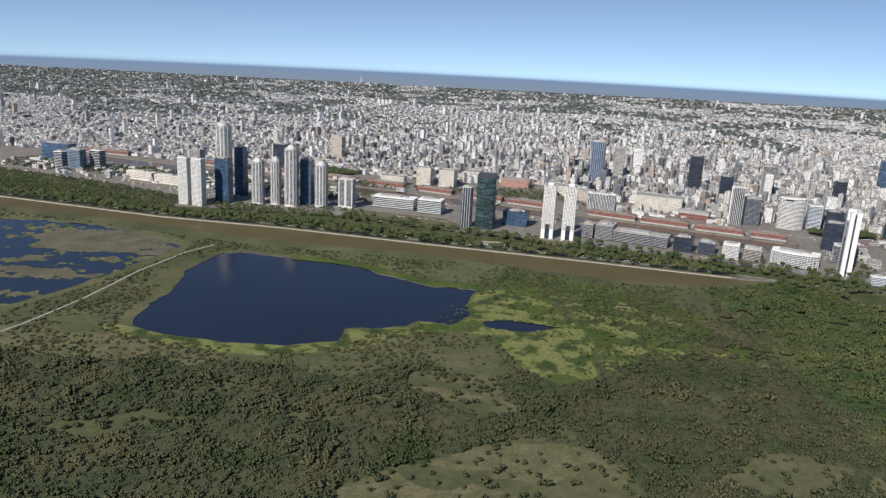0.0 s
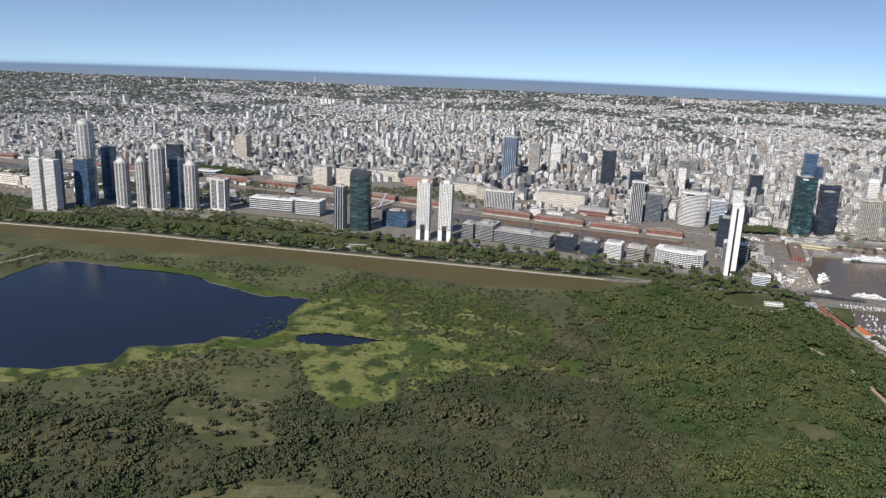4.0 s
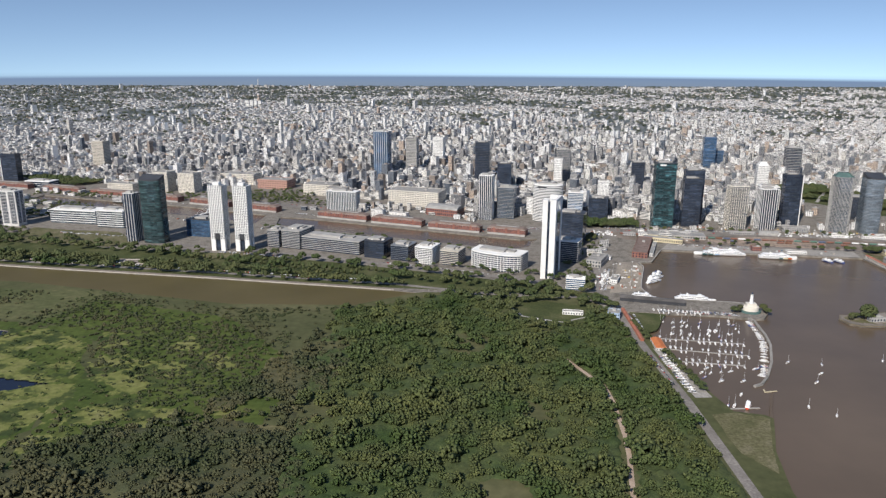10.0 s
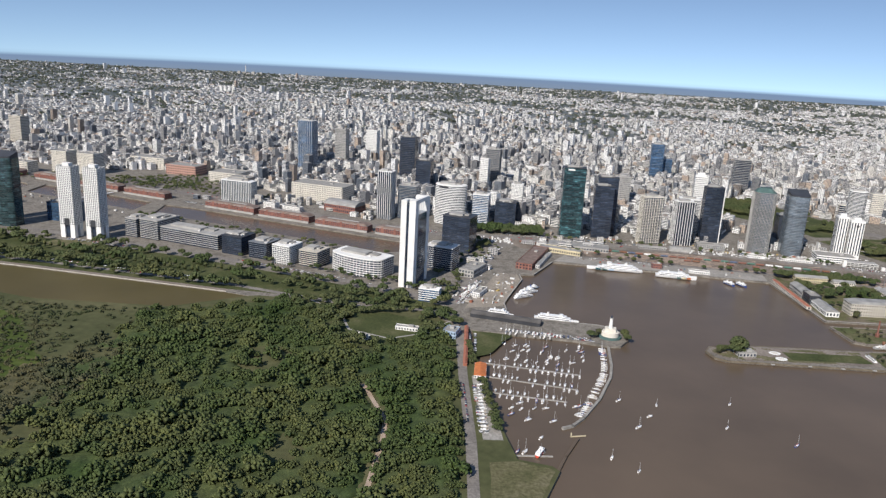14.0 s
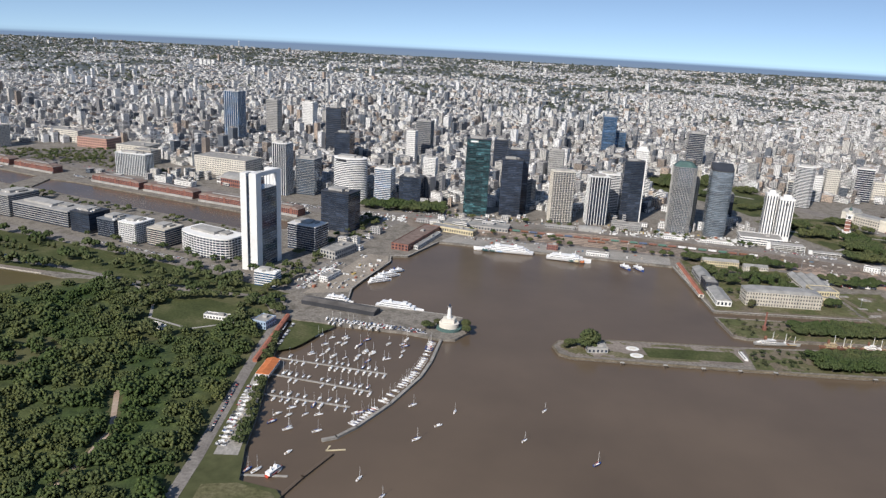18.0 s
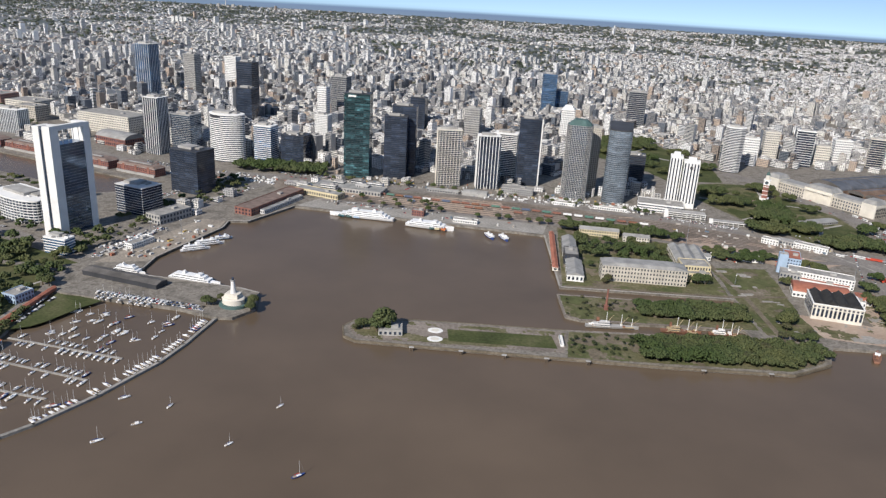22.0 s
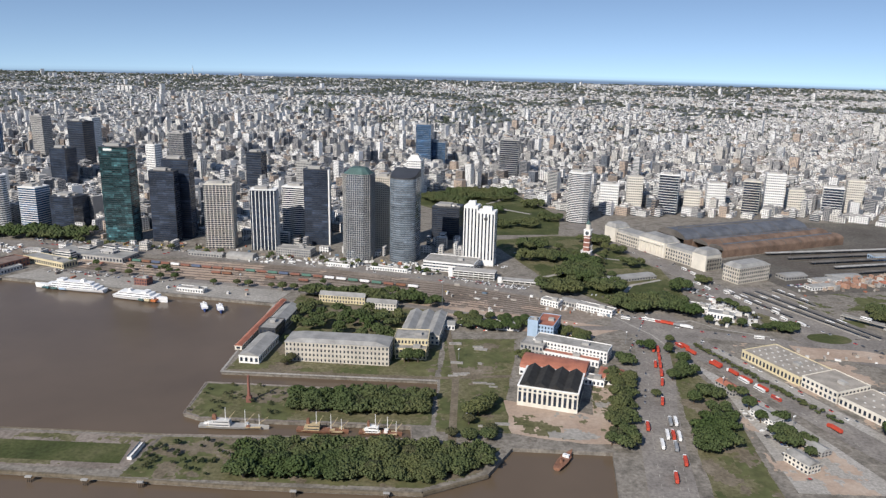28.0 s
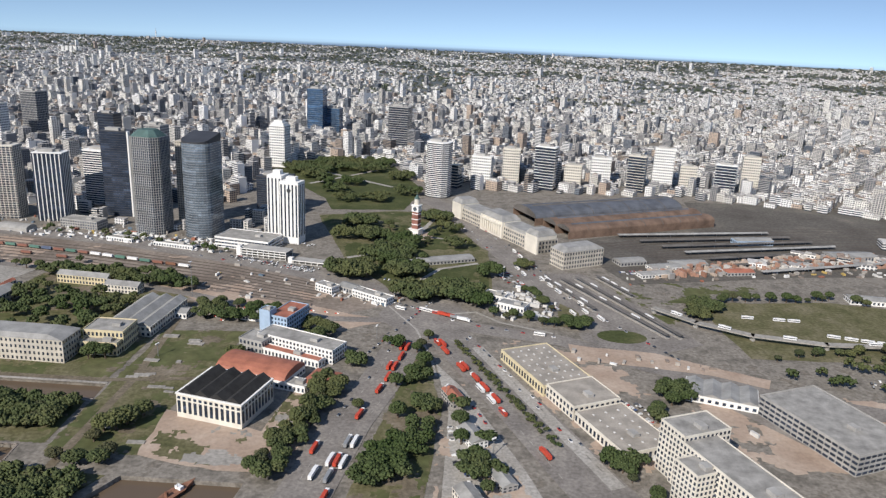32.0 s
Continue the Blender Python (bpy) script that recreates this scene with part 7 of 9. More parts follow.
def sailboat(L, cover, hullmat="hull"):
    t = thing("sailing_boat", 0, 0, 0, "white sailing boat with bare mast at its mooring", "sailing boat", "moored boats")
    part("hull", hull_mesh(L, L * 0.3, L * 0.11, "hull", hullmat), None, t)
    part("cabin", MB().box(L * 0.04, 0, L * 0.11, L * 0.17, L * 0.36, L * 0.17, 0, 0.8), "hull", t)
    part("cockpit", MB().box(-L * 0.3, 0, L * 0.105, L * 0.12, L * 0.26, L * 0.17), "teak", t, "tan cockpit sole")
    part("mast", MB().tube((L * 0.08, 0, L * 0.1), (L * 0.08, 0, L * 1.3), 0.17, 0.1, 5), "pale", t)
    part("boom", MB().tube((L * 0.08, 0, L * 0.27), (-L * 0.34, 0, L * 0.26), 0.32, 0.2, 5), cover, t, "boom with furled sail")
    part("forestay", MB().tube((L * 0.5, 0, L * 0.13), (L * 0.08, 0, L * 1.25), 0.04, 0.04, 3), "steel", t)
    return t


def motorboat(L):
    t = thing("motor_boat", 0, 0, 0, "white motor boat with a dark windscreen", "motor boat", "moored boats")
    part("hull", hull_mesh(L, L * 0.32, L * 0.13, "hull", "hull"), None, t)
    part("cabin", MB().box(L * 0.02, 0, L * 0.13, L * 0.24, L * 0.42, L * 0.24, 0, 0.75), "hull", t)
    part("windscreen", MB().box(L * 0.2, 0, L * 0.15, L * 0.2, L * 0.1, L * 0.22, 0, 0.8), "glass", t)
    part("deck", MB().box(-L * 0.32, 0, L * 0.125, L * 0.14, L * 0.28, L * 0.24), "teak", t)
    return t


WATER = -3.3
fleet = [sailboat(10.5, "navy"), sailboat(9, "hull"), sailboat(12, "tan"), sailboat(8, "navy"), motorboat(9), sailboat(11, "redpaint", "navy")]
for i, b in enumerate(fleet):
    b.matrix_basis = pose(1102 + 14 * i, 1392 - 3 * i, WATER, 0, 0, 60)
rb = np.random.default_rng(5)
spots = []
for (x0, y0), (x1, y1), n in (((1078, 1373), (1196, 1346), 15), ((1078, 1330), (1183, 1302), 14), ((1076, 1285), (1163, 1267), 10)):
    for k in range(n):
        for side in (-1, 1):
            if rb.random() < 0.82:
                t = (k + 0.5 + rb.uniform(-0.15, 0.15)) / n
                spots.append((x0 + (x1 - x0) * t - side * 1.2, y0 + (y1 - y0) * t + side * 7.5, 76 + rb.uniform(-6, 6) + (0 if side < 0 else 180)))
mole = ((1256, 1438), (1246, 1380), (1235, 1340), (1205, 1275), (1178, 1220))
for (x0, y0), (x1, y1) in zip(mole, mole[1:]):
    n = int(math.hypot(x1 - x0, y1 - y0) / 5.2)
    for k in range(n):
        if rb.random() < 0.8:
            t = (k + 0.5) / n
            spots.append((x0 + (x1 - x0) * t - 9, y0 + (y1 - y0) * t + 3, 158 + rb.uniform(-6, 6)))
for k in range(26):
    spots.append((rb.uniform(1100, 1215), rb.uniform(1385, 1450), rb.uniform(30, 80)))
for k in range(12):
    spots.append((rb.uniform(1085, 1180), rb.uniform(1215, 1260), rb.uniform(20, 60)))
for x, y in ((1273, 1267), (1256, 1237), (1235, 1210), (1340, 1216), (1368, 1277), (1187, 1142), (1209, 1118), (1118, 1178), (1229, 1276), (1088, 1148), (1096, 1148), (1116, 1150), (1404, 1180)):
    spots.append((x, y, rb.uniform(30, 75)))
for k, (x, y, r) in enumerate(spots):
    copy_thing(fleet[int(rb.choice([0, 0, 1, 1, 2, 3, 3, 4, 4, 5]))], pose(x, y, WATER, 0, 0, r))


def ship(label, x, y, L, W, rot, hull, decks, funnel="white", category="ship", dazzle=None):
    """A ship with its decks stepped one on another."""
    t = thing("moored_ship", x, y, rot, label, category, "", WATER)
    part("hull", hull_mesh(L, W, W * 0.32, "hull", hull, 0.5), None, t)
    z = W * 0.3
    for k in range(decks):
        dl, dw = L * (0.74 - 0.14 * k), W * (0.86 - 0.1 * k)
        d = part("deck_house", MB().box(-L * 0.06 - k * L * 0.02, 0, z, z + 2.8, dl, dw), "hull" if hull != "rust" else "tan", t)
        part("window_band", MB().box(-L * 0.06 - k * L * 0.02, 0, z + 1.0, z + 1.9, dl * 0.96, dw + 0.12), "glass", d)
        z += 2.8
    part("bridge", MB().box(L * 0.1, 0, z, z + 2.4, L * 0.09, W * 0.6), "hull", t)
    part("funnel", MB().box(-L * 0.2, 0, z, z + 3.6, L * 0.05, W * 0.3, 0, 0.8), funnel, t)
    part("mast", MB().tube((L * 0.06, 0, z), (L * 0.06, 0, z + 7), 0.25, 0.1, 5), "steel", t)
    if dazzle:
        for k, m in enumerate(dazzle):
            part("painted_stripe", MB().box(L * (0.3 - 0.12 * k), 0, W * 0.12, W * 0.26, L * 0.09, W * 0.985), m, t, "coloured stripe on the bow")
    return t


ship("large white ferry moored at a quay", 1370, 1852, 108, 17, 170, "hull", 3, "white", "ferry", ["glass_green", "copper", "blue"])
ship("smaller white ferry with coloured bow", 1483, 1818, 78, 19, -12, "hull", 2, "white", "ferry", ["orange", "yellow", "copper"])
ship("white excursion boat by the pier", 1112, 1566, 44, 11, -14, "hull", 2, "white", "ferry")
ship("long white excursion catamaran by the pier", 1200, 1549, 70, 13, -14, "hull", 2, "white", "ferry", ["blue"])
ship("white passenger launch in a boatyard", 1163, 1660, 40, 9, 30, "hull", 2, "white", "launch")
ship("white passenger launch tied alongside", 1174, 1684, 44, 9, 32, "hull", 2, "white", "launch")
ship("small blue work boat by a yard", 1186, 1712, 26, 8, 30, "blue", 1, "navy", "work boat")
ship("grey tug moored at a quay", 1577, 1788, 26, 9, -66, "navy", 1, "white", "tug")
ship("grey tug beside its twin", 1599, 1784, 26, 9, -66, "navy", 1, "white", "tug")
def hulk(label, x, y, L, W, rot, hull, house, category="ship"):
    """An old working ship laid up: an after house, a fore deck of gear, masts and booms."""
    t = thing("laid_up_ship", x, y, rot, label, category, "", WATER)
    part("hull", hull_mesh(L, W, W * 0.36, "hull", hull, 0.5), None, t)
    z = W * 0.34
    for k in range(2):
        d = part("deck_house", MB().box(-L * 0.2 + k * 1.5, 0, z + 2.6 * k, z + 2.6 * (k + 1), L * (0.3 - 0.07 * k), W * (0.8 - 0.12 * k)), house, t)
        part("window_band", MB().box(-L * 0.2 + k * 1.5, 0, z + 2.6 * k + 1.1, z + 2.6 * k + 1.9, L * (0.29 - 0.07 * k), W * (0.8 - 0.12 * k) + 0.14), "glass", d)
    part("funnel", MB().box(-L * 0.28, 0, z + 5, z + 10, L * 0.06, W * 0.34, 0, 0.8), "rust", t)
    for u, h in ((-0.12, 17), (0.16, 15), (0.36, 11)):
        part("mast", MB().tube((L * u, 0, z), (L * u, 0, z + h), 0.45, 0.25, 6), "white", t)
        part("boom", MB().tube((L * u, 0, z + 2.5), (L * (u + 0.13), W * 0.2, z + h * 0.75), 0.3, 0.2, 5), "tan", t)
    rs = np.random.default_rng(int(x))
    for k in range(12):
        part("deck_gear", MB().box(L * rs.uniform(-0.4, 0.4), W * rs.uniform(-0.25, 0.25), z - 0.4, z + rs.uniform(0.6, 2.2), rs.uniform(2, 5), rs.uniform(1.5, 3)), ("white", "rust", "tan")[k % 3], t)
    part("deck", MB().box(0, 0, z - 0.5, z, L * 0.78, W * 0.84), "tan", t)
    return t


hulk("old grey and white survey ship in a narrow slip", 1706, 1482, 62, 9, 0, "concrete", "pale")
hulk("rusting hulk laid up in a narrow slip", 1785, 1479, 46, 9, -2, "rust", "tan", "hulk")
hulk("rusty fishing boat with a white bridge in a slip", 1836, 1478, 38, 8, -3, "rust", "white", "fishing boat")
ship("red-sided boat on the small quay", 1112, 1146, 20, 6, 60, "redpaint", 1, "white", "boat")
ship("rusty crane barge by the bank", 1992, 1442, 34, 9, 60, "rust", 0, "rust", "barge")
for x, y, w, d, h, r, wall, roof in ((2190, 1520, 26, 14, 6, -66, "white", "greyroof"), (2176, 1580, 24, 12, 7, -66, "concrete", "redroof"), (2208, 1470, 30, 12, 5, -66, "concrete", "greyroof"), (2186, 1440, 24, 14, 8, -66, "cream", "flatroof")):
    block("roadside_house", "small pale building between two avenues", x, y, w, d, h, r, wall, 2, 4, "gable", roof, "house", (0.5, 0.5), 2.5)

# boats ashore on the pier and in the boatyard
for x0, y0, x1, y1, n, turn in ((1104, 1492, 1196, 1470, 16, 76), (1108, 1478, 1178, 1462, 10, 76), (1054, 1640, 1082, 1700, 9, 150), (1056, 1180, 1060, 1300, 14, 170)):
    for k in range(n):
        if rb.random() < 0.85:
            u = (k + 0.5) / n
            copy_thing(fleet[int(rb.choice([1, 3, 4, 4]))], pose(x0 + (x1 - x0) * u + rb.uniform(-1, 1), y0 + (y1 - y0) * u + rb.uniform(-1, 1), 0.9, 0, 0, turn + rb.uniform(-8, 8)))

# ---- trees ----
def tree(kind, k, wide, high, size, mat, seed):
    """A tree of its own: a tapered trunk with limbs, and a crown of many clumps."""
    rg = np.random.default_rng(seed)
    mb = MB().tube((0, 0, -0.3), (0.2, 0.1, high * 0.7), wide * 0.11, wide * 0.06, 7)
    for i in range(5):
        a = 2.4 * i
        mb.tube((0.2, 0.1, high * (0.45 + 0.05 * i)), (wide * 0.5 * math.cos(a), wide * 0.5 * math.sin(a), high * (0.85 + 0.05 * i)), wide * 0.05, wide * 0.02, 5)
    t = tagged(new(kind, mb.mesh("trunk", "bark")), "broad green park tree", "tree", "park trees")
    v, f = clumps(rg, k, wide, high, size)
    part("crown", arrays("crown", v, f, mat, True), None, t)
    return t


kinds = [tree("tree", 120, 5.6, 6.6, 1.15, "leaf_green", 1), tree("tree", 130, 6.4, 7.2, 1.25, "leaf_green", 2), tree("tree", 104, 4.8, 6, 1.1, "leaf", 3), tree("tree", 140, 7.2, 8, 1.35, "leaf_green", 4)]
rt = np.random.default_rng(21)
places = []


def tree_row(x0, y0, x1, y1, gap, wobble=2.0, chance=0.9):
    n = max(1, int(math.hypot(x1 - x0, y1 - y0) / gap))
    for i in range(n + 1):
        if rt.random() < chance:
            places.append((x0 + (x1 - x0) * i / n + rt.uniform(-wobble, wobble), y0 + (y1 - y0) * i / n + rt.uniform(-wobble, wobble)))


tree_row(2046, 1470, 2076, 1592, 9, 4)
tree_row(2038, 1462, 2066, 1590, 10, 4)
tree_row(2118, 1480, 2160, 1600, 26, 8)
tree_row(2195, 1460, 2180, 1540, 18, 8)
tree_row(2128, 1600, 2150, 1640, 10, 5)
tree_row(2140, 1660, 2150, 1700, 10, 4)
tree_row(2330, 1400, 2300, 1480, 12, 5)
tree_row(2340, 1560, 2370, 1610, 10, 6)
tree_row(2300, 1750, 2220, 1770, 11, 6)
tree_row(2290, 1800, 2260, 1860, 10, 6)
tree_row(1900, 1470, 1945, 1475, 9, 5)
tree_row(1915, 1500, 1930, 1530, 8, 5)
tree_row(2020, 1690, 2060, 1680, 9, 5)
tree_row(2025, 1730, 2055, 1712, 9, 4)
tree_row(1905, 1758, 1985, 1752, 9, 5)
tree_row(1910, 1768, 1975, 1766, 9, 5)
tree_row(1720, 1612, 1728, 1618, 5, 2)
tree_row(1845, 1630, 1862, 1632, 8, 3)
tree_row(1560, 1880, 1680, 1862, 16, 4)
tree_row(1500, 1895, 1350, 1925, 22, 4, 0.7)
tree_row(2480, 1690, 2640, 1720, 13, 5)
tree_row(2490, 1850, 2640, 1870, 12, 6)
tree_row(2660, 1860, 2900, 1800, 16, 8)
tree_row(2110, 2060, 2080, 2120, 12, 6)
tree_row(2140, 2040, 2160, 2120, 12, 6)
tree_row(1412, 1434, 1440, 1444, 6, 3)
tree_row(1238, 1472, 1250, 1482, 6, 3)
tree_row(1292, 1466, 1290, 1480, 6, 2)
tree_row(1040, 1500, 1000, 1590, 14, 8)
for k, b in enumerate(kinds):
    b.matrix_basis = pose(2095 + 14 * k, 1930 + 10 * k, 0.2, 0, 0, 40 * k)
poplar = tree("poplar_tree", 30, 2.3, 7.5, 1.3, "leaf_green", 8)
tagged(poplar, "slim upright poplar on a park lawn", "tree", "poplars")
co = np.array([v.co[:] for v in poplar.children[0].data.vertices])
co[:, 2] = 2.0 + (co[:, 2] - co[:, 2].min()) * 3.6
poplar.children[0].data.vertices.foreach_set("co", co.astype(np.float32).ravel())
poplar.matrix_basis = pose(352, 1812, 0.2)
for (x0, y0), (x1, y1), n in (((372, 1800), (560, 1742), 15), ((400, 1772), (600, 1712), 14), ((560, 1760), (690, 1700), 9), ((205, 1850), (330, 1822), 8)):
    for k in range(n):
        u = (k + 0.5) / n
        copy_thing(poplar, pose(x0 + (x1 - x0) * u + rt.uniform(-4, 4), y0 + (y1 - y0) * u + rt.uniform(-5, 5), 0.1, 0, 0, rt.uniform(0, 360))).scale = (1, 1, rt.uniform(0.7, 1.1))
places += [(1446, 1440), (1450, 1434), (938, 1620), (946, 1630), (930, 1612), (2080, 1590), (2098, 1560)]
for poly, gap in (([(1725, 1400), (1728, 1446), (1852, 1450), (1926, 1444), (1932, 1424), (1880, 1400)], 14), ([(1752, 1506), (1748, 1538), (1809, 1550), (1878, 1550), (1876, 1512), (1802, 1508)], 15)):
    places += [(float(x), float(y)) for x, y in spread(poly, gap, rt)]
for x, y in places:
    jetty = 1700 < x < 1940 and y < 1560
    s = rt.uniform(0.75, 1.2) * (1.3 if jetty else 1.0)
    ob = copy_thing(kinds[int(rt.integers(0, 4))], pose(x, y, 0.1, 0, 0, rt.uniform(0, 360)))
    ob.scale = (s, s, s * rt.uniform(0.9, 1.15) * (0.8 if jetty else 1.0))


for x, y, s in ((1446, 1438, 1.9), (1438, 1432, 1.3)):
    ob = copy_thing(kinds[3], pose(x, y, 0.1, 0, 0, 50 * s))
    ob.scale = (s, s, s * 1.05)


def grove(name, poly, gap, label, chance=1.0, scale=(0.8, 1.3), mat="leaf_green", k=16, seed=1, avoid=(), wide=4.6, high=6.0, size=1.7):
    rg2 = np.random.default_rng(seed)
    p = spread(poly, gap, rg2)
    p = p[rg2.random(len(p)) < chance]
    for x, y, r in avoid:
        p = p[np.hypot(p[:, 0] - x, p[:, 1] - y) > r]
    for q in ROAD_LINES:
        for (x0, y0), (x1, y1) in zip(q[0], q[0][1:]):
            d = np.array((x1 - x0, y1 - y0), float)
            u = np.clip(((p - (x0, y0)) @ d) / (d @ d), 0, 1)
            p = p[np.hypot(p[:, 0] - x0 - u * d[0], p[:, 1] - y0 - u * d[1]) > q[1]]
    return scatter(name, p, rg2.uniform(*scale, len(p)), mat, label, k, seed + 50, wide, high, size, "trees")


ROAD_LINES = [(shifted(PROM[1:], 0, 40), 9), ([(-800, 2200), (-400, 2110), (100, 1990), (350, 1905), (640, 1795), (900, 1680), (1040, 1600)], 14), (shifted(PROM[1:], 0, 7), 9),
              ([(2176, 2250), (2239, 2050), (2285, 1888), (2328, 1762)], 24), ([(2070, 1454), (2086, 1537), (2106, 1605), (2124, 1691), (2155, 1769)], 22), ([(1040, 1161), (1040, 1330), (1043, 1488)], 8),
              ([(1840, 2600), (1960, 2500), (2060, 2420)], 12), ([(923, 1268), (947, 1200), (946, 1156), (937, 1074), (929, 1030), (905, 930)], 6)]
TOWER_SPOTS = [(float(x), float(y), 30) for x, y in towers_at]
grove("promenade_trees", shifted(PROM[1:], 0, 18) + [(700, 1640), (330, 1770), (0, 1850), (-400, 1960), (-780, 2010), (-1300, 2170), (-1700, 2290)], 9, "belt of dark trees behind the promenade", 0.56, (1.15, 2.3), "leaf_green", 13, 1, TOWER_SPOTS + [(128, 1824, 44), (300, 1860, 40)])
grove("park_trees", [(-260, 1985), (60, 1905), (330, 1790), (640, 1690), (900, 1600), (1000, 1570), (1030, 1585), (900, 1665), (640, 1775), (350, 1885), (200, 1920), (60, 1950), (-300, 2120)], 11, "loose park trees before the offices", 0.34, (1.0, 2.1), "leaf_green", 16, 2, TOWER_SPOTS + [(295, 1866, 46), (128, 1824, 44), (470, 1775, 40), (540, 1745, 40), (620, 1730, 36)])
grove("west_grove", [(-1560, 2210), (-800, 1975), (-780, 2090), (-800, 2190), (-1050, 2330), (-1560, 2520)], 10, "dark dense grove beside a promenade", 0.9, (0.8, 1.4), "leaf_green", 6, 3, TOWER_SPOTS)
grove("tower_trees", [(-700, 2060), (-240, 2000), (-240, 2130), (-700, 2180)], 12, "trees at the feet of towers", 0.6, (0.8, 1.3), "leaf_green", 14, 4, TOWER_SPOTS)
grove("quay_scrub", [(1656, 1500), (1750, 1500), (1750, 1556), (1658, 1562)], 9, "low scrub on an old quay", 0.35, (0.35, 0.6), "leaf", 8, 7)
grove("jetty_scrub", [(1645, 1402), (1725, 1400), (1725, 1456), (1655, 1456)], 8, "low scrub on the jetty", 0.6, (0.35, 0.7), "leaf", 9, 8)
for poly, seed in (([(1722, 1397), (1726, 1450), (1852, 1453), (1930, 1448), (1936, 1424), (1880, 1396)], 71), ([(1745, 1510), (1742, 1542), (1809, 1552), (1880, 1552), (1878, 1506), (1802, 1504)], 72)):
    grove("thicket", poly, 5.5, "leafy undergrowth filling a jetty wood", 0.95, (0.8, 1.35), "leaf_green", 18, seed, (), 4.6, 5.6, 1.5)
grove("barracks_trees", [(1706, 1664), (1830, 1660), (1834, 1790), (1780, 1800), (1720, 1812), (1704, 1780)], 9, "shady garden trees behind the barracks", 0.3, (1.1, 1.9), "leaf_green", 34, 9, ((1853, 1662, 30), (1686, 1740, 20)), 4.8, 6.5, 1.2)
grove("yard_trees", [(1690, 1836), (1880, 1800), (1884, 1830), (1840, 1845), (1700, 1862)], 8.5, "row of trees beside a rail yard", 0.8, (1.1, 1.8), "leaf_green", 34, 10, (), 4.6, 6.5, 1.2)
def clump_wood(name, spots, gap, label, seed, k=26, scale=(1.0, 1.5)):
    """Trees gathered in round clumps, in one mesh."""
    rg2 = np.random.default_rng(seed)
    pts = []
    for x, y, r in spots:
        p = spread([(x + r * math.cos(a) * 1.1, y + r * math.sin(a)) for a in (math.pi * i / 8 for i in range(16))], gap, rg2)
        pts.append(p)
    p = np.concatenate(pts)
    return scatter(name, p, rg2.uniform(*scale, len(p)), "leaf_green", label, k, seed + 50, 5.0, 6.6, 1.5, "trees")


clump_wood("plaza_trees", ((1885, 2548, 50), (1933, 2618, 50), (1993, 2580, 43), (1959, 2358, 22), (1982, 2433, 24), (2071, 2501, 28), (2094, 2360, 24), (1932, 2424, 18), (1850, 2560, 30), (2010, 2640, 34), (1900, 2480, 26), (2040, 2300, 22), (1990, 2290, 20)), 10.5, "old trees round a city square", 11, 18, (1.1, 1.7))
clump_wood("station_trees", ((2031, 2126, 24), (2089, 1971, 36), (2051, 1893, 28), (2117, 1900, 22), (2150, 2176, 24), (2185, 2025, 15), (2179, 2102, 12), (2134, 1826, 26), (2177, 1832, 30), (2204, 1805, 16), (2226, 1906, 14), (2057, 2060, 22), (2106, 2030, 22), (2016, 2050, 14)), 9, "clumps of park trees before a station", 12, 26, (1.2, 1.9))
clump_wood("verge_trees", ((2052, 1480, 9), (2058, 1505, 9), (2063, 1530, 9), (2069, 1555, 9), (2075, 1580, 9), (2066, 1600, 8), (2050, 1462, 8), (2154, 1563, 11), (2146, 1612, 9), (2136, 1473, 10), (2142, 1505, 15), (2126, 1482, 16), (2118, 1462, 12), (2150, 1530, 9), (2182, 1566, 9), (2191, 1468, 8), (2203, 1476, 7), (2198, 1512, 7), (2120, 1682, 7), (2088, 1640, 10), (2190, 1474, 7), (2186, 1490, 7), (2085, 1642, 9), (2308, 1753, 13), (2300, 1490, 13), (2370, 1609, 17), (2465, 1824, 20), (2455, 1799, 14), (1975, 1640, 9), (2270, 1950, 12), (1920, 1740, 13), (1945, 1733, 13), (1970, 1738, 13), (1996, 1746, 9), (2030, 1718, 9), (2050, 1706, 8), (1024, 1618, 10), (1016, 1628, 9)), 7, "broad trees beside avenues", 13, 30, (0.9, 1.3))
grove("median_hedge", [(2252, 1512), (2258, 1514), (2206, 1640), (2180, 1700), (2176, 1698), (2200, 1636)], 3.6, "low clipped hedge along a median", 0.9, (0.35, 0.6), "leaf_green", 12, 65)
grove("marina_trees", [(1066, 1180), (1077, 1180), (1074, 1240), (1065, 1330), (1060, 1390), (1056, 1440), (1049, 1440), (1054, 1330), (1064, 1240)], 4.6, "bushy bank beside a marina", 0.8, (0.45, 0.95), "leaf_green", 14, 14, ((1061, 1336, 26),))
grove("drum_trees", [(1080, 2110), (1260, 2090), (1270, 2160), (1090, 2160)], 10, "trees before office towers", 0.8, (1.4, 2.1), "leaf_green", 16, 15)
grove("dock_trees", [(-300, 2540), (330, 2440), (560, 2330), (600, 2400), (380, 2560), (-100, 2620), (-300, 2640)], 15, "street trees before the old city", 0.5, (0.8, 1.4), "leaf_green", 10, 16, [(x, y, 60) for x, y in ((-77, 2655), (6, 2640), (262, 2712), (-190, 2620), (716, 2424), (420, 2600), (480, 2500))])
grove("hill_park", [(-640, 2900), (-520, 2940), (-320, 2800), (-400, 2740), (-520, 2780)], 9, "dark dense trees of a city park", 0.9, (1.1, 1.8), "leaf_green", 10, 87)
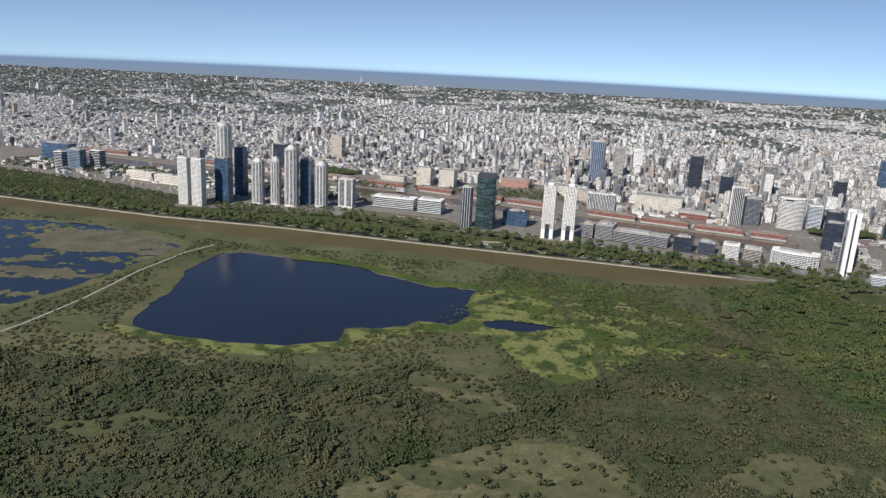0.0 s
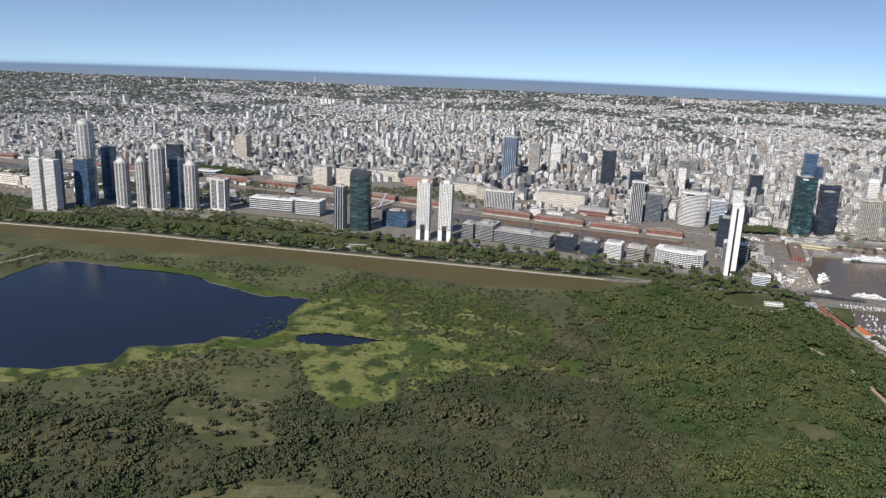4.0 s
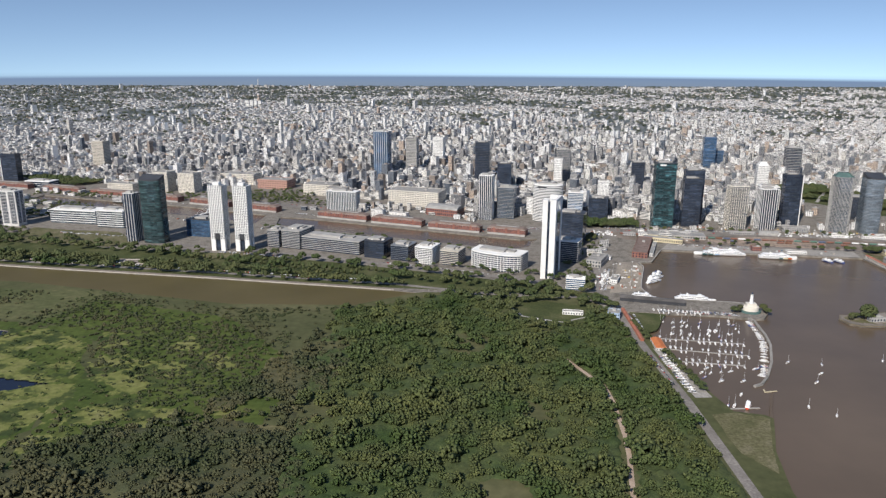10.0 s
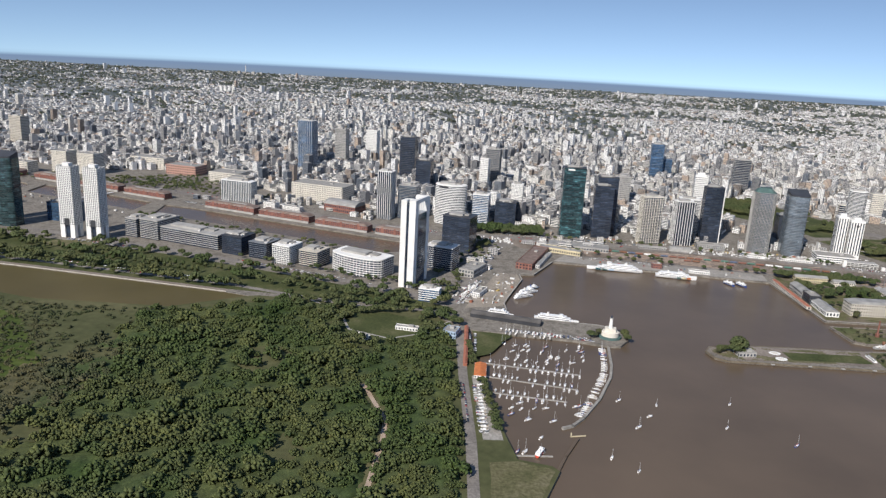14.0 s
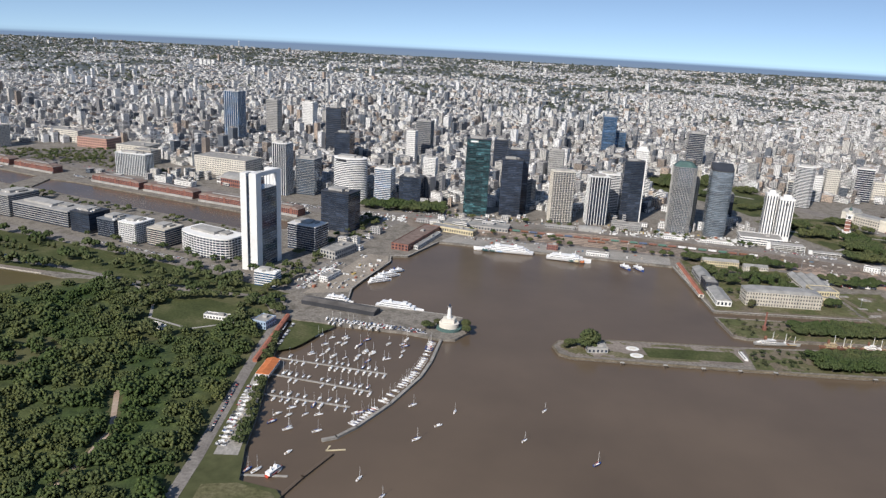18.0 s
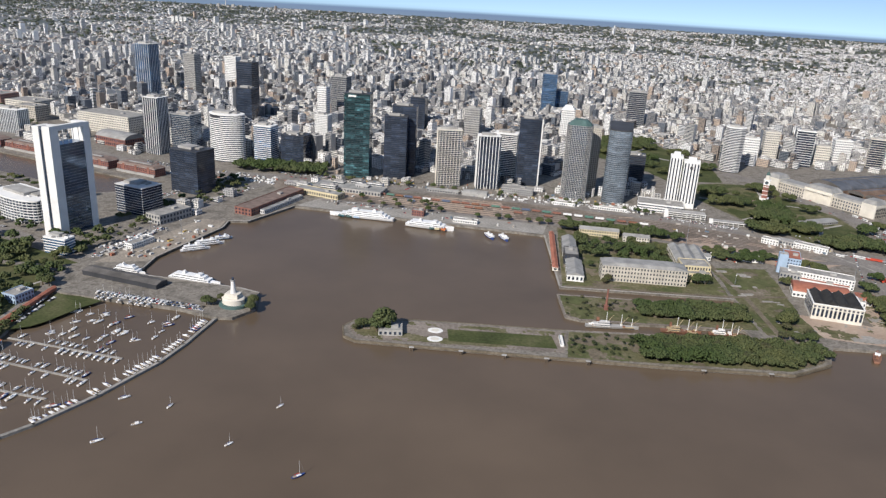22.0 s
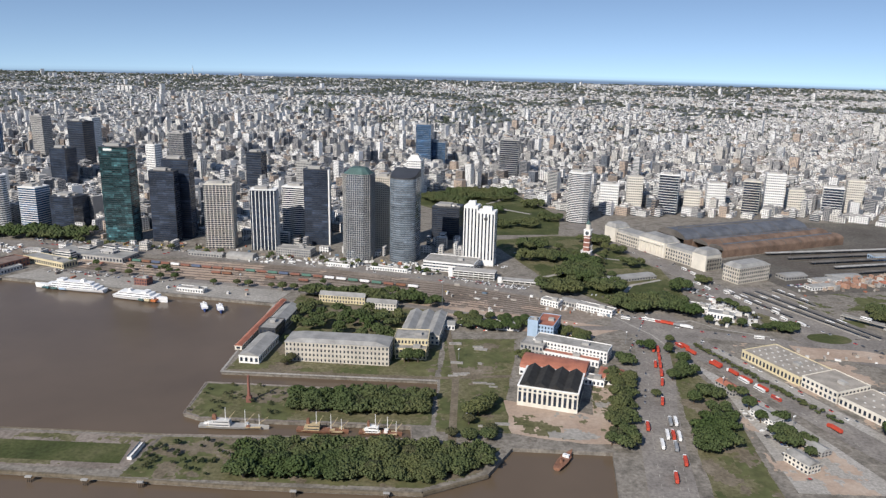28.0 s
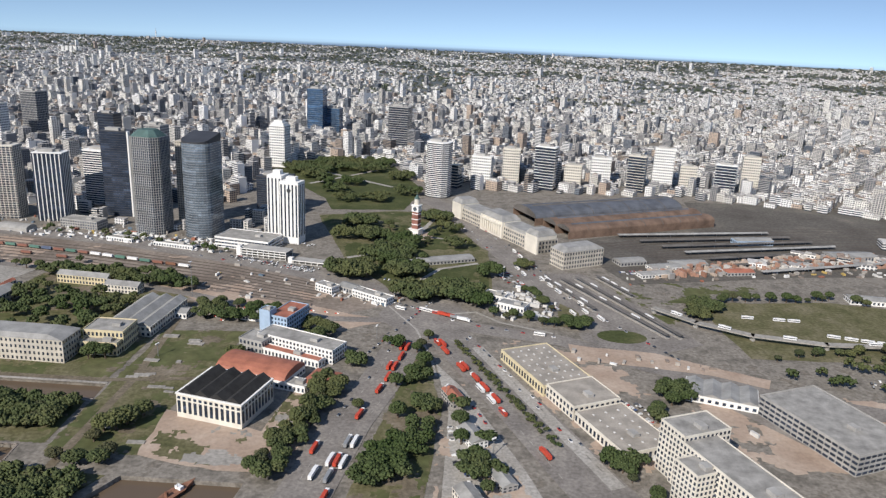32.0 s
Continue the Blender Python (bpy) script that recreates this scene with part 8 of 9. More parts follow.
grove("dockside_trees", [(-1560, 2640), (-1000, 2480), (-500, 2330), (-250, 2230), (-230, 2300), (-480, 2440), (-1000, 2640), (-1560, 2780)], 13, "street trees between dockside blocks", 0.5, (0.9, 1.5), "leaf_green", 8, 88, TOWER_SPOTS)
grove("yard_side_trees", [(2480, 1640), (2700, 1600), (3100, 1700), (3400, 1960), (3000, 1900), (2700, 1760), (2560, 1700)], 15, "rows of trees by the coach station", 0.5, (0.9, 1.5), "leaf_green", 12, 17)
grove("lowland_bushes", [(1060, 860), (1040, 870), (1010, 560), (1040, 560)], 8, "bushes on the river bank", 0.7, (0.6, 1.0), "leaf", 10, 18)
grove("meadow_trees", [(760, 1600), (840, 1480), (860, 1400), (960, 1420), (1030, 1440), (1040, 1560), (900, 1600)], 11, "trees round a small meadow", 0.5, (1.0, 1.7), "leaf_green", 16, 63, ((930, 1482, 62), (902, 1440, 14), (965, 1478, 22), (1030, 1462, 20)))
grove("weed_bushes", ALGAE + [(-55, 1150), (250, 980)], 11, "reed clumps in floating weed", 0.3, (0.3, 0.75), "leaf_green", 8, 19, ((150, 1232, 40),))
grove("marsh_bushes", [(280, 1050), (280, 1420), (80, 1500), (120, 1640), (380, 1540), (520, 1400), (480, 1080)], 10, "low green marsh bushes", 0.42, (0.3, 0.75), "leaf_green", 7, 20)
cp = np.stack([rt.uniform(-6000, 8000, 26000), rt.uniform(2900, 9700, 26000)], 1)
cp = cp[(cp[:, 0] > -0.66 * cp[:, 1] - 200) & (cp[:, 0] < 2500 + 0.66 * (cp[:, 1] - 900))]
cp = cp[np.array([is_leafy(x, y) or r < 0.14 for (x, y), r in zip(cp, rt.random(len(cp)))])]
far_trees = scatter("street_trees", cp, rt.uniform(1.0, 2.6, len(cp)), "leaf_far", "green trees among far houses, paled by painted haze", 3, 77, 5.2, 5.0, 2.9, "trees")
co = np.zeros(len(far_trees.data.vertices) * 3, np.float32)
far_trees.data.vertices.foreach_get("co", co)
co = co.reshape(-1, 3)
co[:, 2] += rise(co[:, 1])
far_trees.data.vertices.foreach_set("co", co.ravel())

# ---- vehicles ----
for nm, c in (("car_white", (0.75, 0.75, 0.74)), ("car_grey", (0.25, 0.26, 0.27)), ("car_red", (0.42, 0.04, 0.03)), ("car_dark", (0.04, 0.045, 0.05)), ("car_silver", (0.5, 0.5, 0.5)), ("box_green", (0.1, 0.2, 0.16)), ("box_blue", (0.1, 0.13, 0.2)), ("box_rust", (0.24, 0.115, 0.085))):
    M[nm] = plain(nm + "_paint", c, 0.08, 0.5, 0.35, 0.0, 0.5)


def car(paint, label):
    t = tagged(new("car", MB().box(0, 0, 0.35, 1.0, 4.5, 1.85, 0, 0.96).mesh("body", paint)), label, "car", "cars")
    part("cabin", MB().box(-0.2, 0, 1.0, 1.6, 2.5, 1.65, 0, 0.8), "glass", t, "dark glazed cabin")
    return t


def bus(paint, label, L=13.0):
    t = thing("bus", 0, 0, 0, label, "bus", "buses")
    part("body", MB().box(0, 0, 0.5, 3.3, L, 2.7), paint, t)
    part("window_band", MB().box(0, 0, 1.6, 2.5, L * 0.97, 2.76), "glass", t)
    part("roof_unit", MB().box(-L * 0.1, 0, 3.3, 3.7, L * 0.3, 1.7), "white", t)
    return t


def lorry(cab, load, label):
    t = thing("lorry", 0, 0, 0, label, "lorry", "lorries")
    part("cab", MB().box(7.0, 0, 0.6, 3.4, 2.6, 2.6), cab, t)
    part("windscreen", MB().box(8.2, 0, 1.9, 2.9, 0.3, 2.3), "glass", t)
    part("chassis", MB().box(-0.5, 0, 0.6, 1.2, 13, 2.2), "black", t)
    part("container", MB().box(-1.0, 0, 1.2, 4.2, 12.4, 2.6), load, t)
    for x in (7.0, -3.5, -5.0):
        part("axle", MB().tube((x, -1.35, 0.55), (x, 1.35, 0.55), 0.55, 0.55, 10), "black", t, "black wheels")
    return t


def wagon(load, label):
    t = thing("goods_wagon", 0, 0, 0, label, "goods wagon", "goods train")
    part("underframe", MB().box(0, 0, 0.8, 1.5, 15.5, 2.8), "black", t)
    part("container", MB().box(0, 0, 1.5, 4.4, 14.4, 2.8), load, t)
    for x in (-5, 5):
        part("bogie", MB().box(x, 0, 0.2, 0.8, 2.6, 2.2), "track", t)
    return t


cars = [car("car_white", "white car on the road"), car("car_grey", "grey car on the road"), car("car_dark", "black car on the road"), car("car_silver", "silver car on the road"), car("car_red", "red car on the road")]
buses = [bus("car_white", "white long-distance coach with dark windows"), bus("white", "white city bus with dark windows", 11.5), bus("redpaint", "red city bus with dark windows", 11.5)]
lorries = [lorry("car_white", "redpaint", "lorry with a red container"), lorry("redpaint", "redpaint", "red articulated lorry in a queue"), lorry("car_white", "car_grey", "lorry with a grey container"), lorry("car_white", "car_white", "white articulated lorry in a queue")]
wagons = [wagon("box_rust", "goods wagon with a rust-red container"), wagon("rust", "brown goods wagon in a train"), wagon("box_rust", "goods wagon with a rust-red container"), wagon("box_green", "goods wagon with a green container"), wagon("box_blue", "goods wagon with a blue container"), wagon("car_white", "goods wagon with a pale container")]
for i, o in enumerate(cars + buses + lorries + wagons):
    o.matrix_basis = pose(2110 + 7 * i, 1800 - 4 * i, 0.5, 0, 0, -28) if o not in wagons else pose(1210 + 17 * (i - 12), 2036 - 5 * (i - 12), 0.3, 0, 0, -13)
rv = np.random.default_rng(31)


def run(protos, pts, offset, gap, chance, z=0.45, flip=False, wobble=1.0):
    """Vehicles along a line, to one side of it."""
    for (x0, y0), (x1, y1) in zip(pts, pts[1:]):
        ln = math.hypot(x1 - x0, y1 - y0)
        ux, uy = (x1 - x0) / ln, (y1 - y0) / ln
        n = int(ln / gap)
        for i in range(n):
            if rv.random() < chance:
                s = (i + 0.5) * ln / n + rv.uniform(-1, 1) * wobble
                copy_thing(protos[int(rv.integers(0, len(protos)))], pose(x0 + ux * s - uy * offset, y0 + uy * s + ux * offset, z, 0, 0, math.degrees(math.atan2(uy, ux)) + (180 if flip else 0)))


AV1 = [(2068, 1400), (2078, 1454), (2092, 1537), (2110, 1605), (2128, 1691)]
for o, g, c in ((-15, 21, 0.45), (-10, 20, 0.5), (-5, 19, 0.6), (1, 22, 0.5), (11, 22, 0.25)):
    run([lorries[0], lorries[2], lorries[3], lorries[3], lorries[2], lorries[1]] if o != 11 else lorries[:2], AV1[:3], o, g, c, wobble=3.5)
run(lorries[:2], AV1[2:], -6, 18, 0.9)
run(lorries[:2], AV1[2:], -1, 18, 0.6)
run(cars, AV1[2:], 10, 14, 0.5)
AV2 = [(2269, 1476), (2237, 1559), (2204, 1637), (2173, 1710)]
run(lorries[:2], AV2, 14, 20, 0.35)
run([buses[0], buses[2], lorries[1]], AV2[1:], 18, 18, 0.6)
run(cars, AV2, -14, 16, 0.5, flip=True)
AV3 = [(2176, 2250), (2239, 2050), (2285, 1888), (2328, 1762)]
for o, f in ((-14, True), (-8, True), (8, False), (15, False)):
    run([buses[0], buses[1], buses[1]], AV3[1:], o, 22, 0.36, flip=f)
    run(cars, AV3, o - 3, 20, 0.3, flip=f)
run(cars + buses[1:], [(2110, 1780), (2208, 1735), (2287, 1715)], 5, 14, 0.6)
run(cars, [(1190, 2080), (1448, 2040), (1731, 1985), (1899, 1930), (2060, 1860)], 8, 26, 0.5)
run(cars, [(1190, 2080), (1448, 2040), (1731, 1985), (1899, 1930)], -9, 30, 0.4, flip=True)
run(wagons, [(1250, 2020), (1480, 1968), (1690, 1928), (1850, 1888)], 0, 16.5, 0.95, 0.3, wobble=0.2)
run(wagons, [(1420, 1958), (1690, 1904), (1800, 1880)], 0, 17, 0.12, 0.3, wobble=0.2)
run(cars, [(1046, 1200), (1046, 1300)], 7, 5.4, 0.8)
run(cars, [(1112, 1486), (1240, 1458)], 0, 4.6, 0.7)
run(cars, [(1060, 1392), (1064, 1480)], 6, 6, 0.6)
run(cars, [(1060, 1625), (1100, 1760)], 0, 9, 0.5)
run(cars, [(-300, 1890), (60, 1810), (309, 1752), (600, 1680)], -8, 22, 0.5)
run([buses[0]], [(2500, 1800), (2620, 1790)], 0, 16, 0.6)
run([buses[0]], [(2560, 1760), (2700, 1720)], 0, 16, 0.6)
run(cars, [(1880, 1960), (2010, 1910)], -14, 7, 0.7)
run(cars, [(2040, 1850), (2110, 1800)], 6, 7, 0.6)
run(cars, [(1330, 1905), (1640, 1838)], 0, 24, 0.4)

run(cars, [(2100, 1640), (2140, 1740), (2180, 1840)], 14, 9, 0.5)
run(cars, [(2269, 1476), (2237, 1559), (2204, 1637), (2173, 1710)], -19, 10, 0.45, flip=True)
run(cars, [(2210, 1520), (2182, 1600)], 0, 6, 0.5)
run(cars, [(2239, 2050), (2285, 1888), (2328, 1762), (2385, 1660)], 19, 8, 0.5)
run(cars, [(1200, 2060), (1500, 2010)], 18, 9, 0.4)
run(cars, [(1050, 1600), (1085, 1740), (1120, 1850)], 8, 9, 0.5)
run(cars, [(640, 1795), (900, 1680), (1040, 1600)], 6, 12, 0.5)
run(cars, [(-100, 2440), (330, 2420), (640, 2270)], 8, 16, 0.4)

# ---- odds and ends on the ground ----
for k in range(36):
    x, y = rv.uniform(1900, 2060), rv.uniform(1735, 1800)
    t = thing("road_barrier", x, y - (x - 1900) * 0.25, rv.uniform(-40, 10), "red and white plastic road barrier", "barrier", "road barriers", 0.3)
    part("red_half", MB().box(-1.2, 0, 0, 1.1, 2.4, 0.7, 0, 0.8), "redpaint", t)
    part("white_half", MB().box(1.2, 0, 0, 1.1, 2.4, 0.7, 0, 0.8), "white", t)
for x, y, h in ((1884, 1795, 40), (1740, 1998, 22), (2240, 1900, 16), (1130, 1700, 26), (1090, 1690, 24), (1905, 1640, 12), (2100, 1700, 14), (2170, 1580, 14), (2205, 1500, 14), (1600, 1875, 18), (1450, 1905, 18)):
    t = thing("lamp_mast", x, y, rv.uniform(0, 90), "tall slim steel lighting mast", "lamp mast", "lamp masts")
    part("mast", MB().tube((0, 0, 0), (0, 0, h), 0.4, 0.2, 6), "steel", t)
    part("lamp_head", MB().box(0, 0, h, h + 0.8, 4, 1.2), "white", t)
for k in range(16):
    x, y = rv.uniform(1895, 1945), rv.uniform(1485, 1690)
    t = thing("old_footing", x, y, rv.uniform(-10, 10), "broken pale concrete footing in weeds", "rubble", "old footings", 0.1)
    part("slab", MB().box(0, 0, 0, rv.uniform(0.4, 1.4), rv.uniform(4, 16), rv.uniform(2, 6)), "quay", t)
t = thing("far_mast", -1150, 9560, 0, "slim grey mast over the far suburbs", "mast", "", float(rise(9560)))
part("shaft", MB().tube((0, 0, 0), (0, 0, 92), 6, 3, 8), "pale", t)
part("pod", MB().tube((0, 0, 72), (0, 0, 80), 9, 9, 10), "pale", t)
part("spire", MB().tube((0, 0, 92), (0, 0, 118), 2.5, 1, 6), "steel", t)
for k in range(6):
    block("far_block", "pale block of flats near the far mast", -1290 + 62 * k + 17 * (k % 2), 9450 + 40 * (k % 3), 34, 22, 16 + 8 * ((k * 2) % 3) + float(rise(9450)), -12, "concrete", 0)
# low houses and sheds in the gaps before the old city
ri = np.random.default_rng(91)
INFILL = (([(-1700, 2600), (-1100, 2520), (-700, 2420), (-250, 2330), (-120, 2460), (-300, 2600), (-900, 2640), (-1600, 2820)], 44), ([(640, 2300), (860, 2200), (880, 2280), (760, 2370)], 34), ([(1180, 2010), (1290, 1985), (1480, 2060), (1300, 2080)], 40), ([(1050, 1660), (1120, 1830), (1150, 1960), (1090, 1900)], 30), ([(2480, 1990), (2900, 2010), (3300, 2080), (3300, 2200), (2800, 2120)], 70), ([(2500, 1480), (2620, 1500), (3000, 1500), (2900, 1300), (2560, 1300)], 60))
for poly, gap in INFILL:
    for x, y in spread(poly, gap, ri):
        if min(math.hypot(x - a, y - b) for a, b in towers_at) < 40 or ri.random() < 0.25:
            continue
        w, d, h = ri.uniform(14, gap * 0.75), ri.uniform(10, gap * 0.45), ri.uniform(5, 15)
        t = thing("low_building", float(x), float(y), -20 + ri.uniform(-6, 6), "low pale building with a flat roof", "building", "low buildings")
        part("body", MB().box(0, 0, 0, h, w, d), "city", t)
        part("roof_hut", MB().box(w * 0.2, 0, h, h + 2.4, w * 0.25, d * 0.4), "concrete", t)
grove("infill_trees", INFILL[0][0], 16, "street trees between low houses", 0.6, (0.9, 1.5), "leaf_green", 6, 61)
grove("lane_trees", [(640, 1790), (900, 1690), (1040, 1620), (1060, 1680), (900, 1720), (640, 1830)], 14, "street trees along a lane", 0.55, (0.9, 1.6), "leaf_green", 12, 62, TOWER_SPOTS)


for name, poly, gap, chance, seed in (
    ("street_side_trees", [(985, 1690), (1030, 1660), (1068, 1740), (1110, 1860), (1160, 1990), (1110, 2010), (1070, 1900), (1020, 1840), (1000, 1760)], 10, 0.3, 81),
    ("block_trees", [(1060, 1975), (1120, 1960), (1150, 2030), (1080, 2050)], 9, 0.55, 82),
    ("dock_side_trees", [(330, 2150), (900, 1890), (930, 1880), (900, 1860), (640, 1975), (330, 2110)], 12, 0.3, 83),
    ("avenue_trees", [(1190, 2090), (1440, 2045), (1700, 1995), (1880, 1945), (1886, 1962), (1720, 2010), (1450, 2062), (1200, 2106)], 12, 0.35, 84),
    ("yard_bushes", [(1300, 1962), (1700, 1880), (1880, 1830), (1884, 1842), (1700, 1893), (1305, 1972)], 11, 0.25, 85),
    ("square_trees", [(100, 2480), (330, 2420), (400, 2560), (330, 2660), (180, 2620)], 13, 0.4, 86)):
    grove(name, poly, gap, "scattered street trees between yards and roads", chance, (0.7, 1.4), "leaf_green", 12, seed, TOWER_SPOTS)

# ---- countless small things: parked cars, yard clutter, shanties ----
def paint_mix(name, stops, rough=0.5):
    n = Nodes(name, rough, 0, 0.4)
    return n.color(n.mix(1.0, n.ramp(n.rnd(), stops, "CONSTANT"), n.ramp(n.noise(0.4, 3), [(0.3, 0.75), (0.7, 1.0)]), "MULTIPLY"))


M["car_mix"] = paint_mix("car_paints", [(0.0, (0.75, 0.75, 0.74)), (0.34, (0.45, 0.46, 0.47)), (0.55, (0.12, 0.125, 0.13)), (0.78, (0.03, 0.03, 0.035)), (0.9, (0.4, 0.05, 0.04)), (0.95, (0.07, 0.12, 0.28))], 0.35)
M["clutter_mix"] = paint_mix("clutter_paints", [(0.0, (0.62, 0.61, 0.58)), (0.25, (0.4, 0.37, 0.33)), (0.5, (0.24, 0.2, 0.17)), (0.66, (0.75, 0.75, 0.73)), (0.8, (0.33, 0.13, 0.08)), (0.9, (0.12, 0.17, 0.22)), (0.95, (0.5, 0.36, 0.12))], 0.8)
M["white_mix"] = paint_mix("white_site_paints", [(0.0, (0.74, 0.74, 0.72)), (0.45, (0.6, 0.59, 0.57)), (0.7, (0.78, 0.78, 0.77)), (0.9, (0.4, 0.38, 0.35))], 0.7)
M["shanty_mix"] = paint_mix("shanty_walls", [(0.0, (0.42, 0.25, 0.18)), (0.3, (0.5, 0.4, 0.32)), (0.5, (0.6, 0.57, 0.52)), (0.7, (0.36, 0.34, 0.32)), (0.85, (0.3, 0.16, 0.11))], 0.9)


def turned_boxes(x, y, z0, z1, w, d, turn):
    """Many boxes, each with a turn of its own, in radians."""
    c, s = np.cos(turn)[:, None], np.sin(turn)[:, None]
    a, b = w[:, None] * np.array([-1, 1, 1, -1]) / 2, d[:, None] * np.array([-1, -1, 1, 1]) / 2
    px, py = x[:, None] + a * c - b * s, y[:, None] + a * s + b * c
    v = np.concatenate([np.stack([px, py, np.repeat(z0[:, None], 4, 1)], 2), np.stack([px, py, np.repeat(z1[:, None], 4, 1)], 2)], 1).reshape(-1, 3)
    q = np.array([(0, 1, 5, 4), (1, 2, 6, 5), (2, 3, 7, 6), (3, 0, 4, 7), (4, 5, 6, 7)])
    return v, (q[None] + 8 * np.arange(len(x))[:, None, None]).reshape(-1, 4)


def strew(name, areas, low, high, tall, mat, label, category, jitter=0.35, z=0.25, seed=1, keep_off=()):
    """Boxes of uneven size over areas: each a polygon, a gap, a turn in degrees and a chance."""
    rs = np.random.default_rng(seed)
    vs, fs, k = [], [], 0
    for poly, gap, turn, chance in areas:
        p = spread(poly, gap, rs)
        p = p[rs.random(len(p)) < chance]
        for x, y, r in keep_off:
            p = p[np.hypot(p[:, 0] - x, p[:, 1] - y) > r]
        n = len(p)
        w, d, h = rs.uniform(low, high, n), rs.uniform(low * 0.5, high * 0.5, n), rs.uniform(*tall, n)
        v, f = turned_boxes(p[:, 0], p[:, 1], np.full(n, 0.0), z + h, w, d, np.radians(turn + rs.choice([0, 90], n) + rs.normal(0, 8 * jitter, n)))
        vs.append(v)
        fs.append(f + k)
        k += len(v)
    return tagged(new(name, arrays(name, np.concatenate(vs), np.concatenate(fs), mat)), label, category, "", "stuff")


def car_lots(name, lines, label, seed):
    """Parked cars in rows, each with a body and a narrower cabin: line ends, rows, row pitch, chance."""
    rs = np.random.default_rng(seed)
    X, Y, A = [], [], []
    for (x0, y0), (x1, y1), rows, pitch, chance in lines:
        ln = math.hypot(x1 - x0, y1 - y0)
        ux, uy = (x1 - x0) / ln, (y1 - y0) / ln
        for r in range(rows):
            for i in range(int(ln / 3.0)):
                if rs.random() < chance:
                    s = 3.0 * i + rs.uniform(-0.3, 0.3)
                    X.append(x0 + ux * s - uy * r * pitch)
                    Y.append(y0 + uy * s + ux * r * pitch)
                    A.append(math.atan2(uy, ux) + math.pi / 2 + rs.normal(0, 0.04))
    X, Y, A = np.array(X), np.array(Y), np.array(A)
    n = len(X)
    v1, f1 = turned_boxes(X, Y, np.full(n, 0.5), np.full(n, 1.2), np.full(n, 4.4), np.full(n, 1.8), A)
    v2, f2 = turned_boxes(X, Y, np.full(n, 1.2), np.full(n, 1.75), np.full(n, 2.3), np.full(n, 1.6), A)
    return tagged(new(name, arrays(name, np.concatenate([v1, v2]), np.concatenate([f1, f2 + len(v1)]), "car_mix")), label, "cars", "", "stuff")


car_lots("parked_cars", [
    ((1052, 1600), (1096, 1740), 2, 7, 0.6), ((1112, 1488), (1240, 1460), 2, 7, 0.7), ((1052, 1180), (1052, 1300), 2, -6, 0.6), ((1060, 1395), (1066, 1475), 1, 6, 0.6),
    ((1300, 1925), (1500, 1885), 2, 7, 0.35), ((1890, 1945), (2010, 1905), 3, -7, 0.6), ((1700, 2010), (1860, 1975), 2, 7, 0.5), ((2190, 1420), (2180, 1540), 2, 7, 0.4),
    ((2240, 1940), (2300, 1790), 3, -7, 0.5), ((2400, 1940), (2560, 1985), 2, 8, 0.5), ((640, 1800), (880, 1700), 1, 7, 0.5), ((280, 1895), (420, 1850), 2, 7, 0.5),
    ((1180, 2100), (1290, 2085), 3, 7, 0.6), ((1440, 2062), (1560, 2040), 2, -7, 0.5), ((-150, 2090), (40, 2040), 2, 8, 0.4), ((380, 2300), (560, 2215), 2, 7, 0.5),
    ((900, 2130), (1020, 2090), 3, 7, 0.5), ((2090, 1880), (2200, 1830), 1, 7, 0.5), ((2330, 1590), (2360, 1530), 3, -8, 0.5), ((2560, 1640), (2700, 1600), 3, 8, 0.4),
    ((1000, 1830), (1060, 1960), 3, 7, 0.45), ((1120, 1900), (1160, 1985), 2, 7, 0.5), ((880, 2090), (990, 2045), 2, 7, 0.6), ((60, 1830), (170, 1786), 1, 6, 0.6), ((-300, 1893), (60, 1813), 1, 6, 0.4), ((60, 1813), (600, 1685), 1, 6, 0.4), ((1900, 2030), (1990, 2000), 2, 7, 0.4)], "rows of parked cars on open lots", 41)
